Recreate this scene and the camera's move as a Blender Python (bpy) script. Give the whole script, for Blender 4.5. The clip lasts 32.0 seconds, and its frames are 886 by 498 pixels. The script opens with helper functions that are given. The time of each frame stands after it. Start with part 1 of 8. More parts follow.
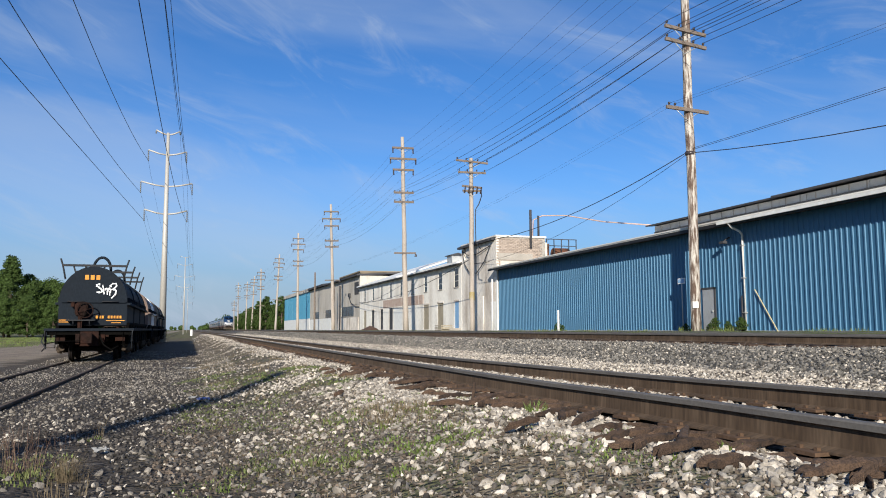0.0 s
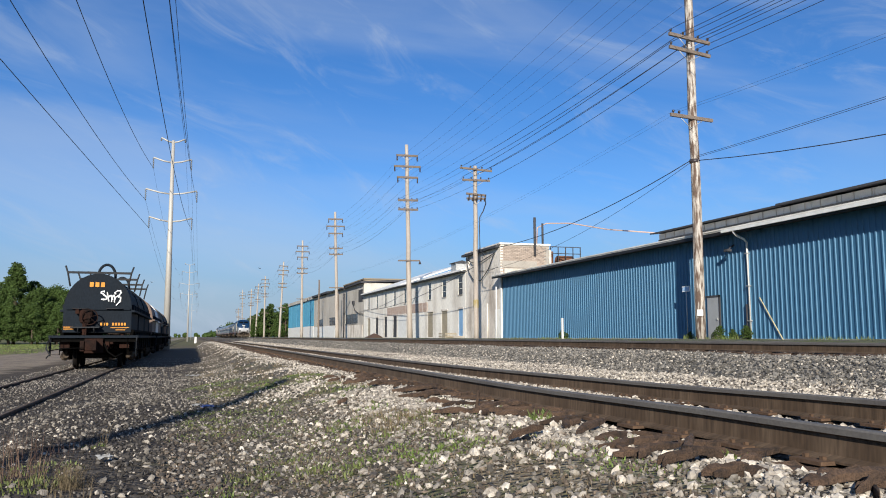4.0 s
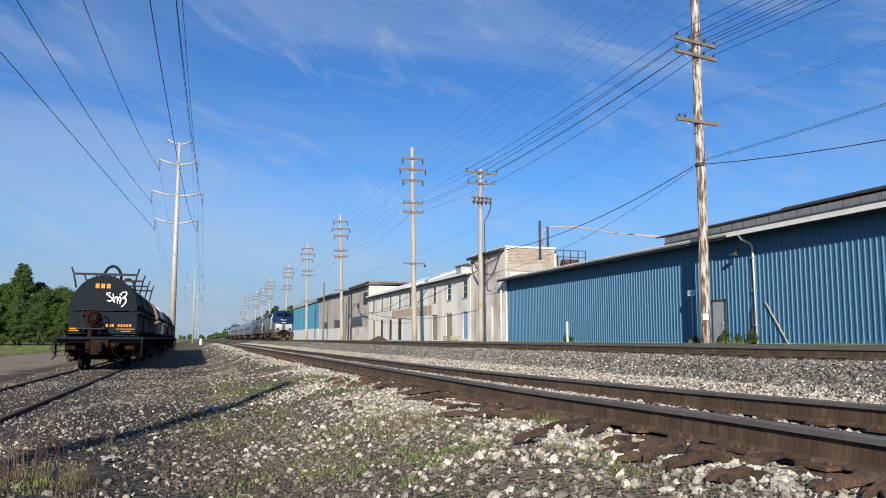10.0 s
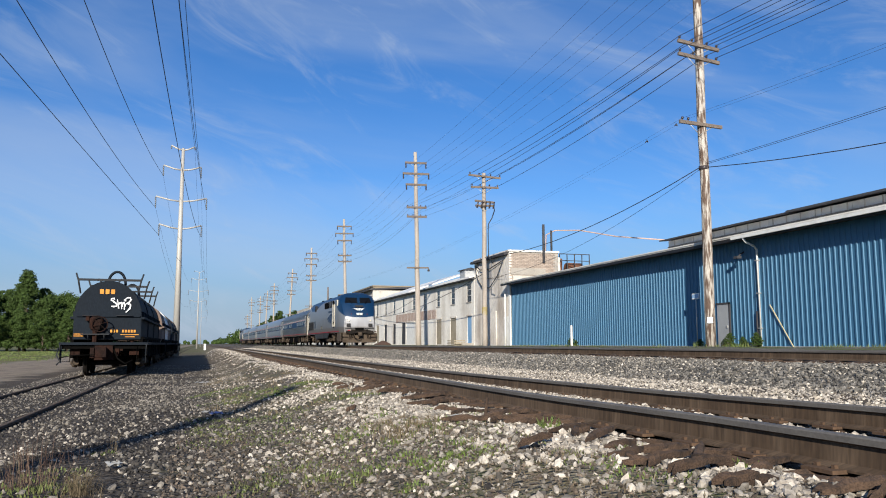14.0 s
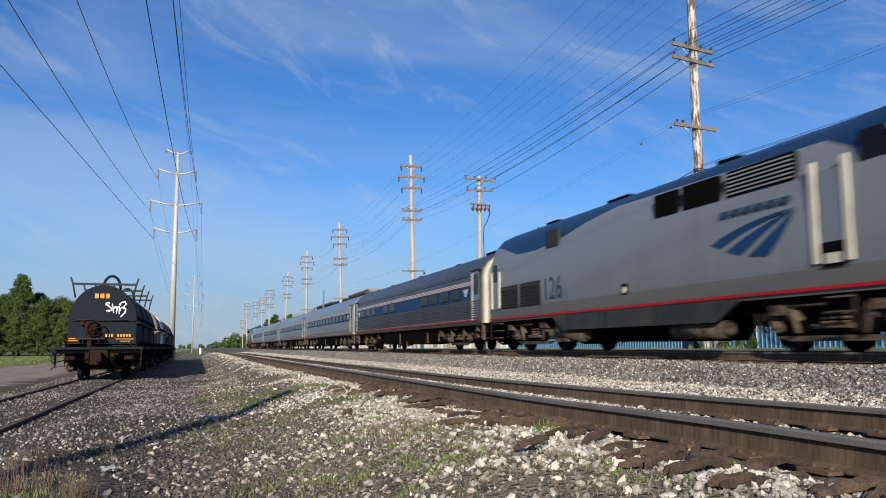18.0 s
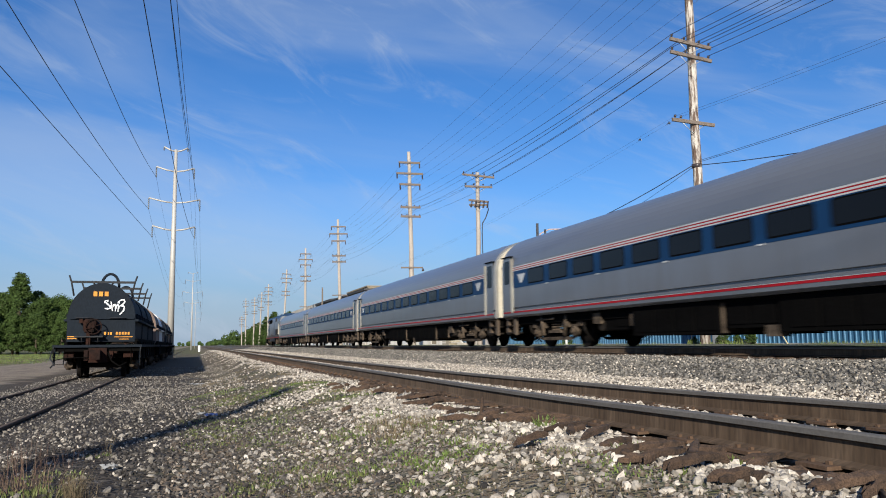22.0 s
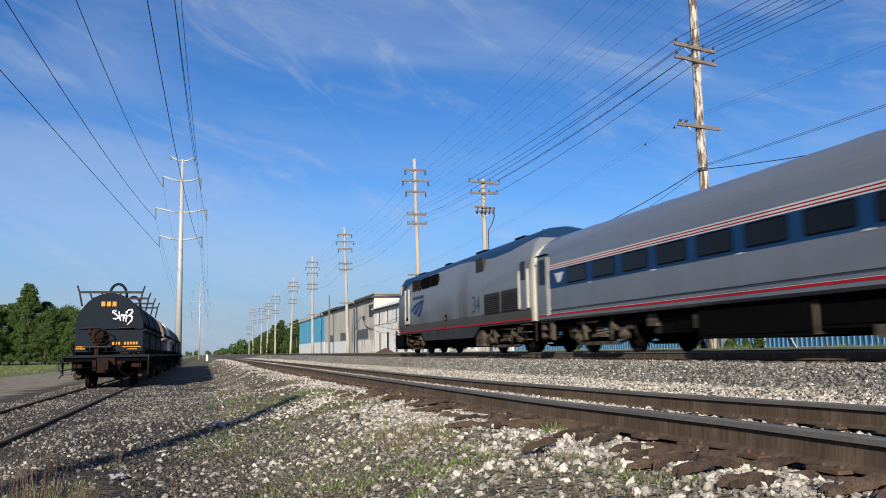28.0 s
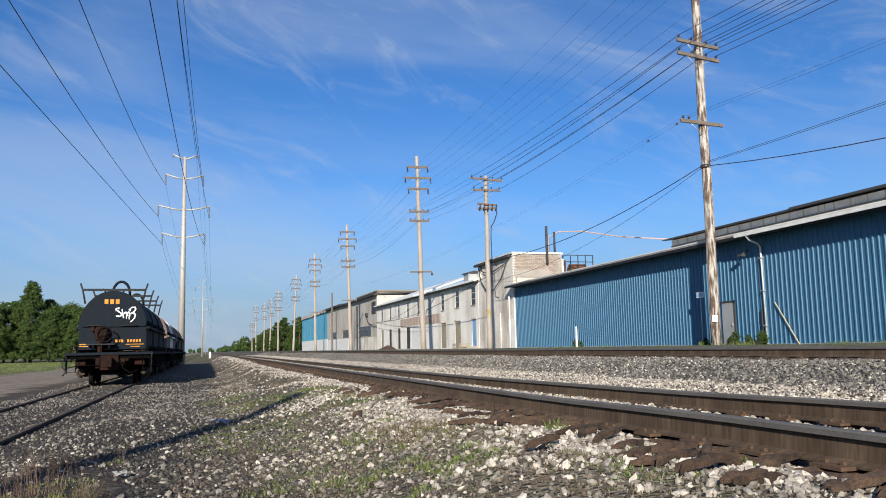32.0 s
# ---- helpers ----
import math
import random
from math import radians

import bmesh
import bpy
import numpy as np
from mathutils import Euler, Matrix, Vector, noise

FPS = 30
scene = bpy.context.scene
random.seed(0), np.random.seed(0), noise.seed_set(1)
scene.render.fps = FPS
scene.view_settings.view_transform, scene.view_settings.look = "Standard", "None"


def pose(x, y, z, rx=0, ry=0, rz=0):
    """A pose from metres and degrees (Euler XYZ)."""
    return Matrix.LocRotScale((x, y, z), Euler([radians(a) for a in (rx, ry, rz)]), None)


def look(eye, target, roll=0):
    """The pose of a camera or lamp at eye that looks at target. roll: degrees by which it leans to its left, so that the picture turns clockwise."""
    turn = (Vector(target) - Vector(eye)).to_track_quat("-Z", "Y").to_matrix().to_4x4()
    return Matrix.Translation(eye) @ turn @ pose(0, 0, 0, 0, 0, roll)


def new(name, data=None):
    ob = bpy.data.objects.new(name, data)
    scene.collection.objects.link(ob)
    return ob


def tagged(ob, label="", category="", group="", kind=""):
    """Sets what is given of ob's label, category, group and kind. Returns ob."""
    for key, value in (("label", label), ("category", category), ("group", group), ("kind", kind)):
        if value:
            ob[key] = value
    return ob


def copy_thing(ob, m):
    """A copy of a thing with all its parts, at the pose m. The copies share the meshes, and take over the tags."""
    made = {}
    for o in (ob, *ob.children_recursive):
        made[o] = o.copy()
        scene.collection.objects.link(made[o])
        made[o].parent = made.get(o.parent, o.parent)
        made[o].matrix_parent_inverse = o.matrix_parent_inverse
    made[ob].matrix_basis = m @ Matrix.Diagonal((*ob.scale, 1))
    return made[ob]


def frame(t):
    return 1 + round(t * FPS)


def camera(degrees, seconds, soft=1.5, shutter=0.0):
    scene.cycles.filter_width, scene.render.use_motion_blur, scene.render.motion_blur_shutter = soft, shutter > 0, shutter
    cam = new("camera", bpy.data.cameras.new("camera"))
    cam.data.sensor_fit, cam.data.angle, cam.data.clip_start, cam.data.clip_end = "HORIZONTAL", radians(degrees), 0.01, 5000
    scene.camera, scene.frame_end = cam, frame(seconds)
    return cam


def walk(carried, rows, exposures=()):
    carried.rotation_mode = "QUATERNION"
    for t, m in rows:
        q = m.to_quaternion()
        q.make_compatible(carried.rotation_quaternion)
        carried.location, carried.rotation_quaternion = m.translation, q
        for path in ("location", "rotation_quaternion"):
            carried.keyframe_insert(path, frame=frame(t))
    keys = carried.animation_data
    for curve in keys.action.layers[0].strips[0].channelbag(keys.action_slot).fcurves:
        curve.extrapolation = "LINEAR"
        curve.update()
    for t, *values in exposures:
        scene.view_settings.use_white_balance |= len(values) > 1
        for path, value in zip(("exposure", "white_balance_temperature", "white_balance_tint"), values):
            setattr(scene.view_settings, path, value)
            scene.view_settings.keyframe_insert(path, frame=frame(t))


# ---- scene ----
cam = camera(58.5, 32.0, soft=1.0, shutter=0.45)
walk(cam, [(t, pose(0, 0, 1.0, rx, ry, rz)) for t, rx, ry, rz in (
    (0, 95.754, 0.212, -17.808), (0.5, 95.757, 0.309, -17.753), (1, 95.791, 0.187, -17.687),
    (1.5, 95.978, -0.004, -17.656), (2, 96.222, 0.056, -17.633), (2.5, 96.251, 0.134, -17.567),
    (3, 96.173, 0.085, -17.543), (3.5, 96.241, 0.081, -17.532), (5.5, 96.351, 0.410, -17.457),
    (6, 96.378, 0.494, -17.456), (6.5, 96.448, 0.313, -17.457), (7, 96.478, 0.239, -17.435),
    (7.5, 96.476, 0.162, -17.632), (8, 96.553, 0.050, -17.642), (8.5, 96.647, 0.003, -17.520),
    (9, 96.592, -0.039, -17.417), (9.5, 96.531, -0.023, -17.299), (10, 96.517, -0.158, -17.184),
    (10.5, 96.488, -0.195, -17.098), (11, 96.525, -0.148, -16.961), (11.5, 96.531, -0.108, -16.971),
    (12, 96.508, 0.011, -16.958), (12.5, 96.472, 0.034, -16.892), (13, 96.550, 0.074, -16.855),
    (13.5, 96.747, 0.095, -16.849), (14, 96.823, 0.065, -16.895), (14.5, 96.863, 0.093, -16.941),
    (16.5, 96.992, 0.386, -17.048), (17, 96.921, 0.417, -17.148), (17.5, 96.946, 0.463, -17.160),
    (18, 97.041, 0.299, -17.188), (18.5, 97.058, 0.382, -17.182), (19, 96.997, 0.370, -17.113),
    (19.5, 96.936, 0.502, -17.082), (20, 96.925, 0.502, -17.066), (20.5, 96.866, 0.532, -17.107),
    (21, 96.802, 0.602, -17.205), (21.5, 96.754, 0.630, -17.248), (22, 96.792, 0.539, -17.260),
    (22.5, 96.811, 0.472, -17.219), (23, 96.754, 0.479, -17.160), (23.5, 96.779, 0.433, -17.101),
    (24, 96.823, 0.425, -16.978), (24.5, 96.920, 0.446, -16.917), (25, 96.958, 0.591, -16.949),
    (25.5, 97.022, 0.622, -16.934), (27.5, 97.267, 1.000, -16.767), (28, 97.291, 1.056, -16.727),
    (28.5, 97.284, 1.063, -16.713), (29, 97.285, 0.998, -16.748), (29.5, 97.211, 1.197, -16.756),
    (30, 97.141, 1.170, -16.755), (30.5, 97.092, 1.115, -16.695), (31, 97.086, 1.107, -16.627),
    (31.5, 97.132, 1.084, -16.570), (32, 97.086, 1.131, -16.534)
)])

# ---- world, sun ----
SUN_AZ, SUN_EL = 22.0, 21.0   # way of the light, degrees right of +y; height
world = bpy.data.worlds.new("sky")
scene.world = world
world.use_nodes = True
wn, wl = world.node_tree.nodes, world.node_tree.links
wn.clear()
sky = wn.new("ShaderNodeTexSky")
sky.sky_type, sky.sun_disc = "NISHITA", False
sky.sun_elevation, sky.sun_rotation = radians(SUN_EL), radians(180 + SUN_AZ)
sky.air_density, sky.dust_density, sky.ozone_density, sky.altitude = 1.0, 0.2, 4.0, 200
hsv = wn.new("ShaderNodeHueSaturation")
hsv.inputs["Saturation"].default_value, hsv.inputs["Value"].default_value = 1.17, 1.0
tint = wn.new("ShaderNodeMixRGB")
tint.blend_type = "MULTIPLY"
tint.inputs[0].default_value, tint.inputs[2].default_value = 1.0, (0.95, 0.97, 1.14, 1)
wl.new(sky.outputs[0], tint.inputs[1])
wl.new(tint.outputs[0], hsv.inputs["Color"])
wtc = wn.new("ShaderNodeTexCoord")


def sky_axis(v):
    """One coordinate across the sky: the direction's share along v."""
    d = wn.new("ShaderNodeVectorMath")
    d.operation = "DOT_PRODUCT"
    d.inputs[1].default_value = v
    wl.new(wtc.outputs["Generated"], d.inputs[0])
    return d.outputs["Value"]


def cirrus(along, across, scale, detail, rough, wave, lo, hi, top):
    """Thin ice cloud drawn out along one direction."""
    c = wn.new("ShaderNodeCombineXYZ")
    wl.new(sky_axis(along), c.inputs[0])
    wl.new(sky_axis(across), c.inputs[1])
    wl.new(sky_axis((0.2, 0.9, 0.1)), c.inputs[2])
    ofs = wn.new("ShaderNodeVectorMath")
    ofs.inputs[1].default_value = (2.2, 0.6, 0.9)
    wl.new(c.outputs[0], ofs.inputs[0])
    t = wn.new("ShaderNodeTexNoise")
    t.inputs["Scale"].default_value, t.inputs["Detail"].default_value = scale, detail
    t.inputs["Roughness"].default_value, t.inputs["Distortion"].default_value = rough, wave
    wl.new(ofs.outputs[0], t.inputs["Vector"])
    r = wn.new("ShaderNodeMapRange")
    r.interpolation_type = "SMOOTHSTEP"
    for k, v in enumerate((lo, hi, 0.0, top)):
        r.inputs[k + 1].default_value = v
    wl.new(t.outputs[0], r.inputs[0])
    return r.outputs[0]


veil = cirrus((0.9, -0.3, -0.5), (0.9, -0.3, 4.6), 1.9, 5, 0.5, 0.5, 0.33, 0.74, 0.39)
wisps = cirrus((1.6, -0.5, -1.4), (2.6, -0.8, 6.0), 3.1, 9, 0.62, 1.1, 0.5, 0.8, 0.3)
wsum = wn.new("ShaderNodeMath")
wsum.operation = "ADD"
wl.new(veil, wsum.inputs[0])
wl.new(wisps, wsum.inputs[1])
wmix = wn.new("ShaderNodeMixRGB")
wmix.inputs[2].default_value = (4.6, 5.4, 6.6, 1)
wl.new(wsum.outputs[0], wmix.inputs[0])
wsep = wn.new("ShaderNodeSeparateXYZ")
wl.new(wtc.outputs["Generated"], wsep.inputs[0])
whz = wn.new("ShaderNodeMapRange")
whz.interpolation_type = "SMOOTHSTEP"
for _i, _v in enumerate((-0.02, 0.2, 0.84, 0.0)):
    whz.inputs[_i + 1].default_value = _v
wl.new(wsep.outputs[2], whz.inputs[0])
whaze = wn.new("ShaderNodeMixRGB")
whaze.inputs[2].default_value = (1.42, 2.6, 4.15, 1)
wl.new(whz.outputs[0], whaze.inputs[0])
wl.new(hsv.outputs[0], whaze.inputs[1])
wl.new(whaze.outputs[0], wmix.inputs[1])
wbg = wn.new("ShaderNodeBackground")
wbg.inputs["Strength"].default_value = 0.083
wl.new(wmix.outputs[0], wbg.inputs[0])
wout = wn.new("ShaderNodeOutputWorld")
wl.new(wbg.outputs[0], wout.inputs[0])

sun = new("sun", bpy.data.lights.new("sun", "SUN"))
sun.data.energy, sun.data.angle, sun.data.color = 5.0, radians(0.53), (1.0, 0.94, 0.83)
_a, _e = radians(SUN_AZ), radians(SUN_EL)
sun.matrix_world = look((0, 0, 60), (math.sin(_a) * math.cos(_e), math.cos(_a) * math.cos(_e), 60 - math.sin(_e)))
scene.view_settings.exposure = 0.4

# ---- materials ----
MATS = {}


def mat(name, color, rough=0.8, metal=0.0, var=0.25, scale=3.0, fine=40.0, bump=0.3, dist=0.01, dirt=None, dirt_amt=0.4,
        stretch=(1, 1, 1), island=0.0, obj=0.0, spec=0.4):
    """A surface with a base colour, coarse and fine variation, stains of another colour and fine relief."""
    if name in MATS:
        return MATS[name]
    m = bpy.data.materials.new(name)
    m.use_nodes = True
    n, l = m.node_tree.nodes, m.node_tree.links
    b = n["Principled BSDF"]
    b.inputs["Roughness"].default_value, b.inputs["Metallic"].default_value = rough, metal
    b.inputs["Specular IOR Level"].default_value = spec
    tc = n.new("ShaderNodeTexCoord")
    mp = n.new("ShaderNodeMapping")
    mp.inputs["Scale"].default_value = stretch
    l.new(tc.outputs["Object"], mp.inputs[0])
    big = n.new("ShaderNodeTexNoise")
    big.inputs["Scale"].default_value, big.inputs["Detail"].default_value = scale, 5
    small = n.new("ShaderNodeTexNoise")
    small.inputs["Scale"].default_value, small.inputs["Detail"].default_value = fine, 4
    l.new(mp.outputs[0], big.inputs["Vector"])
    l.new(mp.outputs[0], small.inputs["Vector"])
    mix = n.new("ShaderNodeMixRGB")
    mix.blend_type = "MIX"
    dk = dirt or tuple(c * 0.45 for c in color)
    mix.inputs[1].default_value, mix.inputs[2].default_value = (*color, 1), (*dk, 1)
    rmp = n.new("ShaderNodeMapRange")
    rmp.inputs[1].default_value, rmp.inputs[2].default_value = 0.42, 0.75
    rmp.inputs[3].default_value, rmp.inputs[4].default_value = 0.0, dirt_amt
    l.new(big.outputs[0], rmp.inputs[0])
    l.new(rmp.outputs[0], mix.inputs[0])
    hs = n.new("ShaderNodeHueSaturation")
    l.new(mix.outputs[0], hs.inputs["Color"])
    vr = n.new("ShaderNodeMapRange")
    vr.inputs[1].default_value, vr.inputs[2].default_value = 0.25, 0.75
    vr.inputs[3].default_value, vr.inputs[4].default_value = 1 - var, 1 + var
    l.new(small.outputs[0], vr.inputs[0])
    last = vr.outputs[0]
    if island or obj:
        if island:
            g = n.new("ShaderNodeNewGeometry")
            src, amt = g.outputs["Random Per Island"], island
        else:
            g = n.new("ShaderNodeObjectInfo")
            src, amt = g.outputs["Random"], obj
        r2 = n.new("ShaderNodeMapRange")
        r2.inputs[3].default_value, r2.inputs[4].default_value = 1 - amt, 1 + amt
        l.new(src, r2.inputs[0])
        mu = n.new("ShaderNodeMath")
        mu.operation = "MULTIPLY"
        l.new(last, mu.inputs[0])
        l.new(r2.outputs[0], mu.inputs[1])
        last = mu.outputs[0]
    l.new(last, hs.inputs["Value"])
    l.new(hs.outputs[0], b.inputs["Base Color"])
    if bump:
        bp = n.new("ShaderNodeBump")
        bp.inputs["Strength"].default_value, bp.inputs["Distance"].default_value = bump, dist
        l.new(small.outputs[0], bp.inputs["Height"])
        l.new(bp.outputs[0], b.inputs["Normal"])
    MATS[name] = m
    return m


def glow(name, color, strength):
    m = bpy.data.materials.new(name)
    m.use_nodes = True
    b = m.node_tree.nodes["Principled BSDF"]
    b.inputs["Base Color"].default_value = (*[0.25 * c for c in color], 1)
    b.inputs["Emission Color"].default_value, b.inputs["Emission Strength"].default_value = (*color, 1), strength
    return m


def glass(name, color, rough=0.08, spec=0.3):
    m = bpy.data.materials.new(name)
    m.use_nodes = True
    b = m.node_tree.nodes["Principled BSDF"]
    b.inputs["Base Color"].default_value, b.inputs["Roughness"].default_value = (*color, 1), rough
    b.inputs["Specular IOR Level"].default_value = spec
    return m


STEEL_RUST = mat("rusty_rail_web", (0.072, 0.045, 0.026), 0.9, 0.0, 0.4, 2.2, 14, 0.4, 0.004, (0.14, 0.095, 0.06), 0.85, (1, 3.2, 0.45))
RAIL_HEAD = mat("worn_rail_head", (0.13, 0.118, 0.104), 0.7, 0.0, 0.2, 3.0, 60, 0.1, 0.002, (0.06, 0.05, 0.05), 0.5)
TIE = mat("old_tie_wood", (0.085, 0.052, 0.033), 0.95, 0, 0.5, 3.0, 25, 1.0, 0.012, (0.026, 0.018, 0.014), 1.0, (6, 1, 6), obj=0.3)
PLATE = mat("rust_plate", (0.11, 0.066, 0.04), 0.9, 0.2, 0.3, 8, 60, 0.4, 0.003)
STONE_W = mat("pale_ballast_stone", (0.42, 0.375, 0.315), 0.9, 0, 0.25, 14, 70, 0.6, 0.006, (0.11, 0.085, 0.065), 0.85, island=0.6)
STONE_G = mat("grey_ballast_stone", (0.15, 0.138, 0.12), 0.9, 0, 0.25, 9, 60, 0.5, 0.004, (0.07, 0.07, 0.072), 0.6, island=0.65)
STONE_M = mat("dull_gravel_stone", (0.2, 0.178, 0.15), 0.9, 0, 0.25, 12, 60, 0.5, 0.004, (0.1, 0.085, 0.07), 0.7, island=0.6)
STONE_D = mat("mixed_gravel_stone", (0.062, 0.054, 0.047), 0.9, 0, 0.25, 9, 60, 0.5, 0.004, (0.035, 0.032, 0.03), 0.7, island=0.65)
POLE_W = mat("weathered_pole_wood", (0.5, 0.455, 0.4), 0.9, 0, 0.4, 1.7, 9, 0.9, 0.03, (0.12, 0.08, 0.06), 2.2, (5, 5, 0.7))
POLE_G = mat("silvered_pole_wood", (0.4, 0.35, 0.3), 0.9, 0, 0.25, 1.0, 14, 0.4, 0.01, (0.22, 0.18, 0.145), 0.7, (5, 5, 0.4))
ARM = mat("crossarm_wood", (0.17, 0.135, 0.11), 0.9, 0, 0.3, 3, 20, 0.4, 0.005)
WIRE = mat("dark_cable", (0.03, 0.03, 0.035), 0.6, 0, 0.1, 1, 5, 0)
GREY_INSUL = mat("grey_insulator", (0.16, 0.17, 0.18), 0.4, 0, 0.1, 3, 20, 0)
PORCELAIN = mat("dark_porcelain", (0.05, 0.04, 0.04), 0.3, 0, 0.1, 3, 20, 0)
METAL_G = mat("galvanised_steel", (0.5, 0.5, 0.48), 0.5, 0.5, 0.12, 2, 30, 0.1, 0.003)
DARK = mat("eave_shade_black", (0.015, 0.015, 0.017), 0.6, 0, 0.2, 3, 20, 0)
WHITE = mat("white_paint", (0.78, 0.77, 0.73), 0.6, 0, 0.06, 2, 30, 0.1, 0.003, (0.5, 0.47, 0.42), 0.4)

# ---- mesh tools ----


def link(name, bm, material, parent=None, smooth=False):
    me = bpy.data.meshes.new(name)
    bm.normal_update()
    bm.to_mesh(me)
    bm.free()
    for mt in (material if isinstance(material, (list, tuple)) else [material]):
        me.materials.append(mt)
    if smooth:
        me.polygons.foreach_set("use_smooth", [True] * len(me.polygons))
    ob = new(name, me)
    ob.parent = parent
    return ob


def part(name, bm, material, parent, label="", smooth=False):
    ob = link(name, bm, material, parent, smooth)
    return tagged(ob, label)


def raw(name, verts, faces, material, parent=None, smooth=False, label=""):
    me = bpy.data.meshes.new(name)
    me.from_pydata(verts, [], faces)
    me.materials.append(material)
    if smooth:
        me.polygons.foreach_set("use_smooth", [True] * len(me.polygons))
    ob = new(name, me)
    ob.parent = parent
    return tagged(ob, label)


def thing(name, x, y, z, label, category, group="", kind="", rz=0):
    ob = new(name)
    ob.matrix_basis = pose(x, y, z, 0, 0, rz)
    ob.empty_display_size = 0.2
    return tagged(ob, label, category, group, kind)


def B():
    return bmesh.new()


def box(bm, x0, x1, y0, y1, z0, z1, m=None, mi=0):
    vs = [bm.verts.new(v if m is None else m @ Vector(v)) for v in
          ((x0, y0, z0), (x1, y0, z0), (x1, y1, z0), (x0, y1, z0), (x0, y0, z1), (x1, y0, z1), (x1, y1, z1), (x0, y1, z1))]
    for f in ((3, 2, 1, 0), (4, 5, 6, 7), (0, 1, 5, 4), (1, 2, 6, 5), (2, 3, 7, 6), (3, 0, 4, 7)):
        bm.faces.new([vs[i] for i in f]).material_index = mi
    return bm


def cyl(bm, p0, p1, r0, r1=None, seg=10, cap=True, mi=0):
    p0, p1 = Vector(p0), Vector(p1)
    r1 = r0 if r1 is None else r1
    q = (p1 - p0).to_track_quat("Z", "Y")
    rings = []
    for p, r in ((p0, r0), (p1, r1)):
        rings.append([bm.verts.new(p + q @ Vector((r * math.cos(2 * math.pi * i / seg), r * math.sin(2 * math.pi * i / seg), 0)))
                      for i in range(seg)])
    for i in range(seg):
        j = (i + 1) % seg
        f = bm.faces.new((rings[0][i], rings[0][j], rings[1][j], rings[1][i]))
        f.smooth, f.material_index = True, mi
    if cap:
        bm.faces.new(rings[0][::-1]).material_index = mi
        bm.faces.new(rings[1]).material_index = mi
    return bm


def tube(bm, pts, r, seg=6):
    pts = [Vector(p) for p in pts]
    rings = []
    for i, p in enumerate(pts):
        d = (pts[min(i + 1, len(pts) - 1)] - pts[max(i - 1, 0)]).normalized()
        q = d.to_track_quat("Z", "Y")
        rings.append([bm.verts.new(p + q @ Vector((r * math.cos(2 * math.pi * k / seg), r * math.sin(2 * math.pi * k / seg), 0)))
                      for k in range(seg)])
    for a, b in zip(rings, rings[1:]):
        for i in range(seg):
            j = (i + 1) % seg
            bm.faces.new((a[i], a[j], b[j], b[i])).smooth = True
    bm.faces.new(rings[0][::-1])
    bm.faces.new(rings[-1])
    return bm


def prism(bm, prof, y0, y1, mi=0):
    """Extrude a closed outline of (x, z) along y."""
    a = [bm.verts.new((x, y0, z)) for x, z in prof]
    b = [bm.verts.new((x, y1, z)) for x, z in prof]
    n = len(prof)
    for i in range(n):
        j = (i + 1) % n
        bm.faces.new((a[i], a[j], b[j], b[i])).material_index = mi
    bm.faces.new(a[::-1]).material_index = mi
    bm.faces.new(b).material_index = mi
    return bm


def loft(bm, sections, cap=True, mi=0):
    rings = [[bm.verts.new(v) for v in s] for s in sections]
    n = len(rings[0])
    for a, b in zip(rings, rings[1:]):
        for i in range(n):
            j = (i + 1) % n
            f = bm.faces.new((a[i], a[j], b[j], b[i]))
            f.material_index = mi
    if cap:
        bm.faces.new(rings[0][::-1]).material_index = mi
        bm.faces.new(rings[-1]).material_index = mi
    bmesh.ops.recalc_face_normals(bm, faces=bm.faces)
    return bm


def smooth(a, b, v):
    t = min(max((v - a) / (b - a), 0.0), 1.0)
    return t * t * (3 - 2 * t)


def hang(p0, p1, sag, n=14):
    p0, p1 = Vector(p0), Vector(p1)
    return [p0.lerp(p1, i / n) - Vector((0, 0, sag * 4 * (i / n) * (1 - i / n))) for i in range(n + 1)]


def sstep(a, b, v):
    t = np.clip((v - a) / (b - a), 0, 1)
    return t * t * (3 - 2 * t)

# ---- ground ----
X_SIDING, X_NEAR, X_MAIN = -3.35, 3.655, 11.77     # track centre lines, all along y
Z_SIDING, Z_NEAR, Z_MAIN = -0.11, 0.55, 0.865       # rail tops


def rise(y):
    """The old track climbs a little towards the near end."""
    return 0.028 * (1 - smooth(3.5, 7, y))


def cant(y):
    """How much lower the far rail of the old track lies than its near rail."""
    return 0.055 * smooth(3, 15, y)


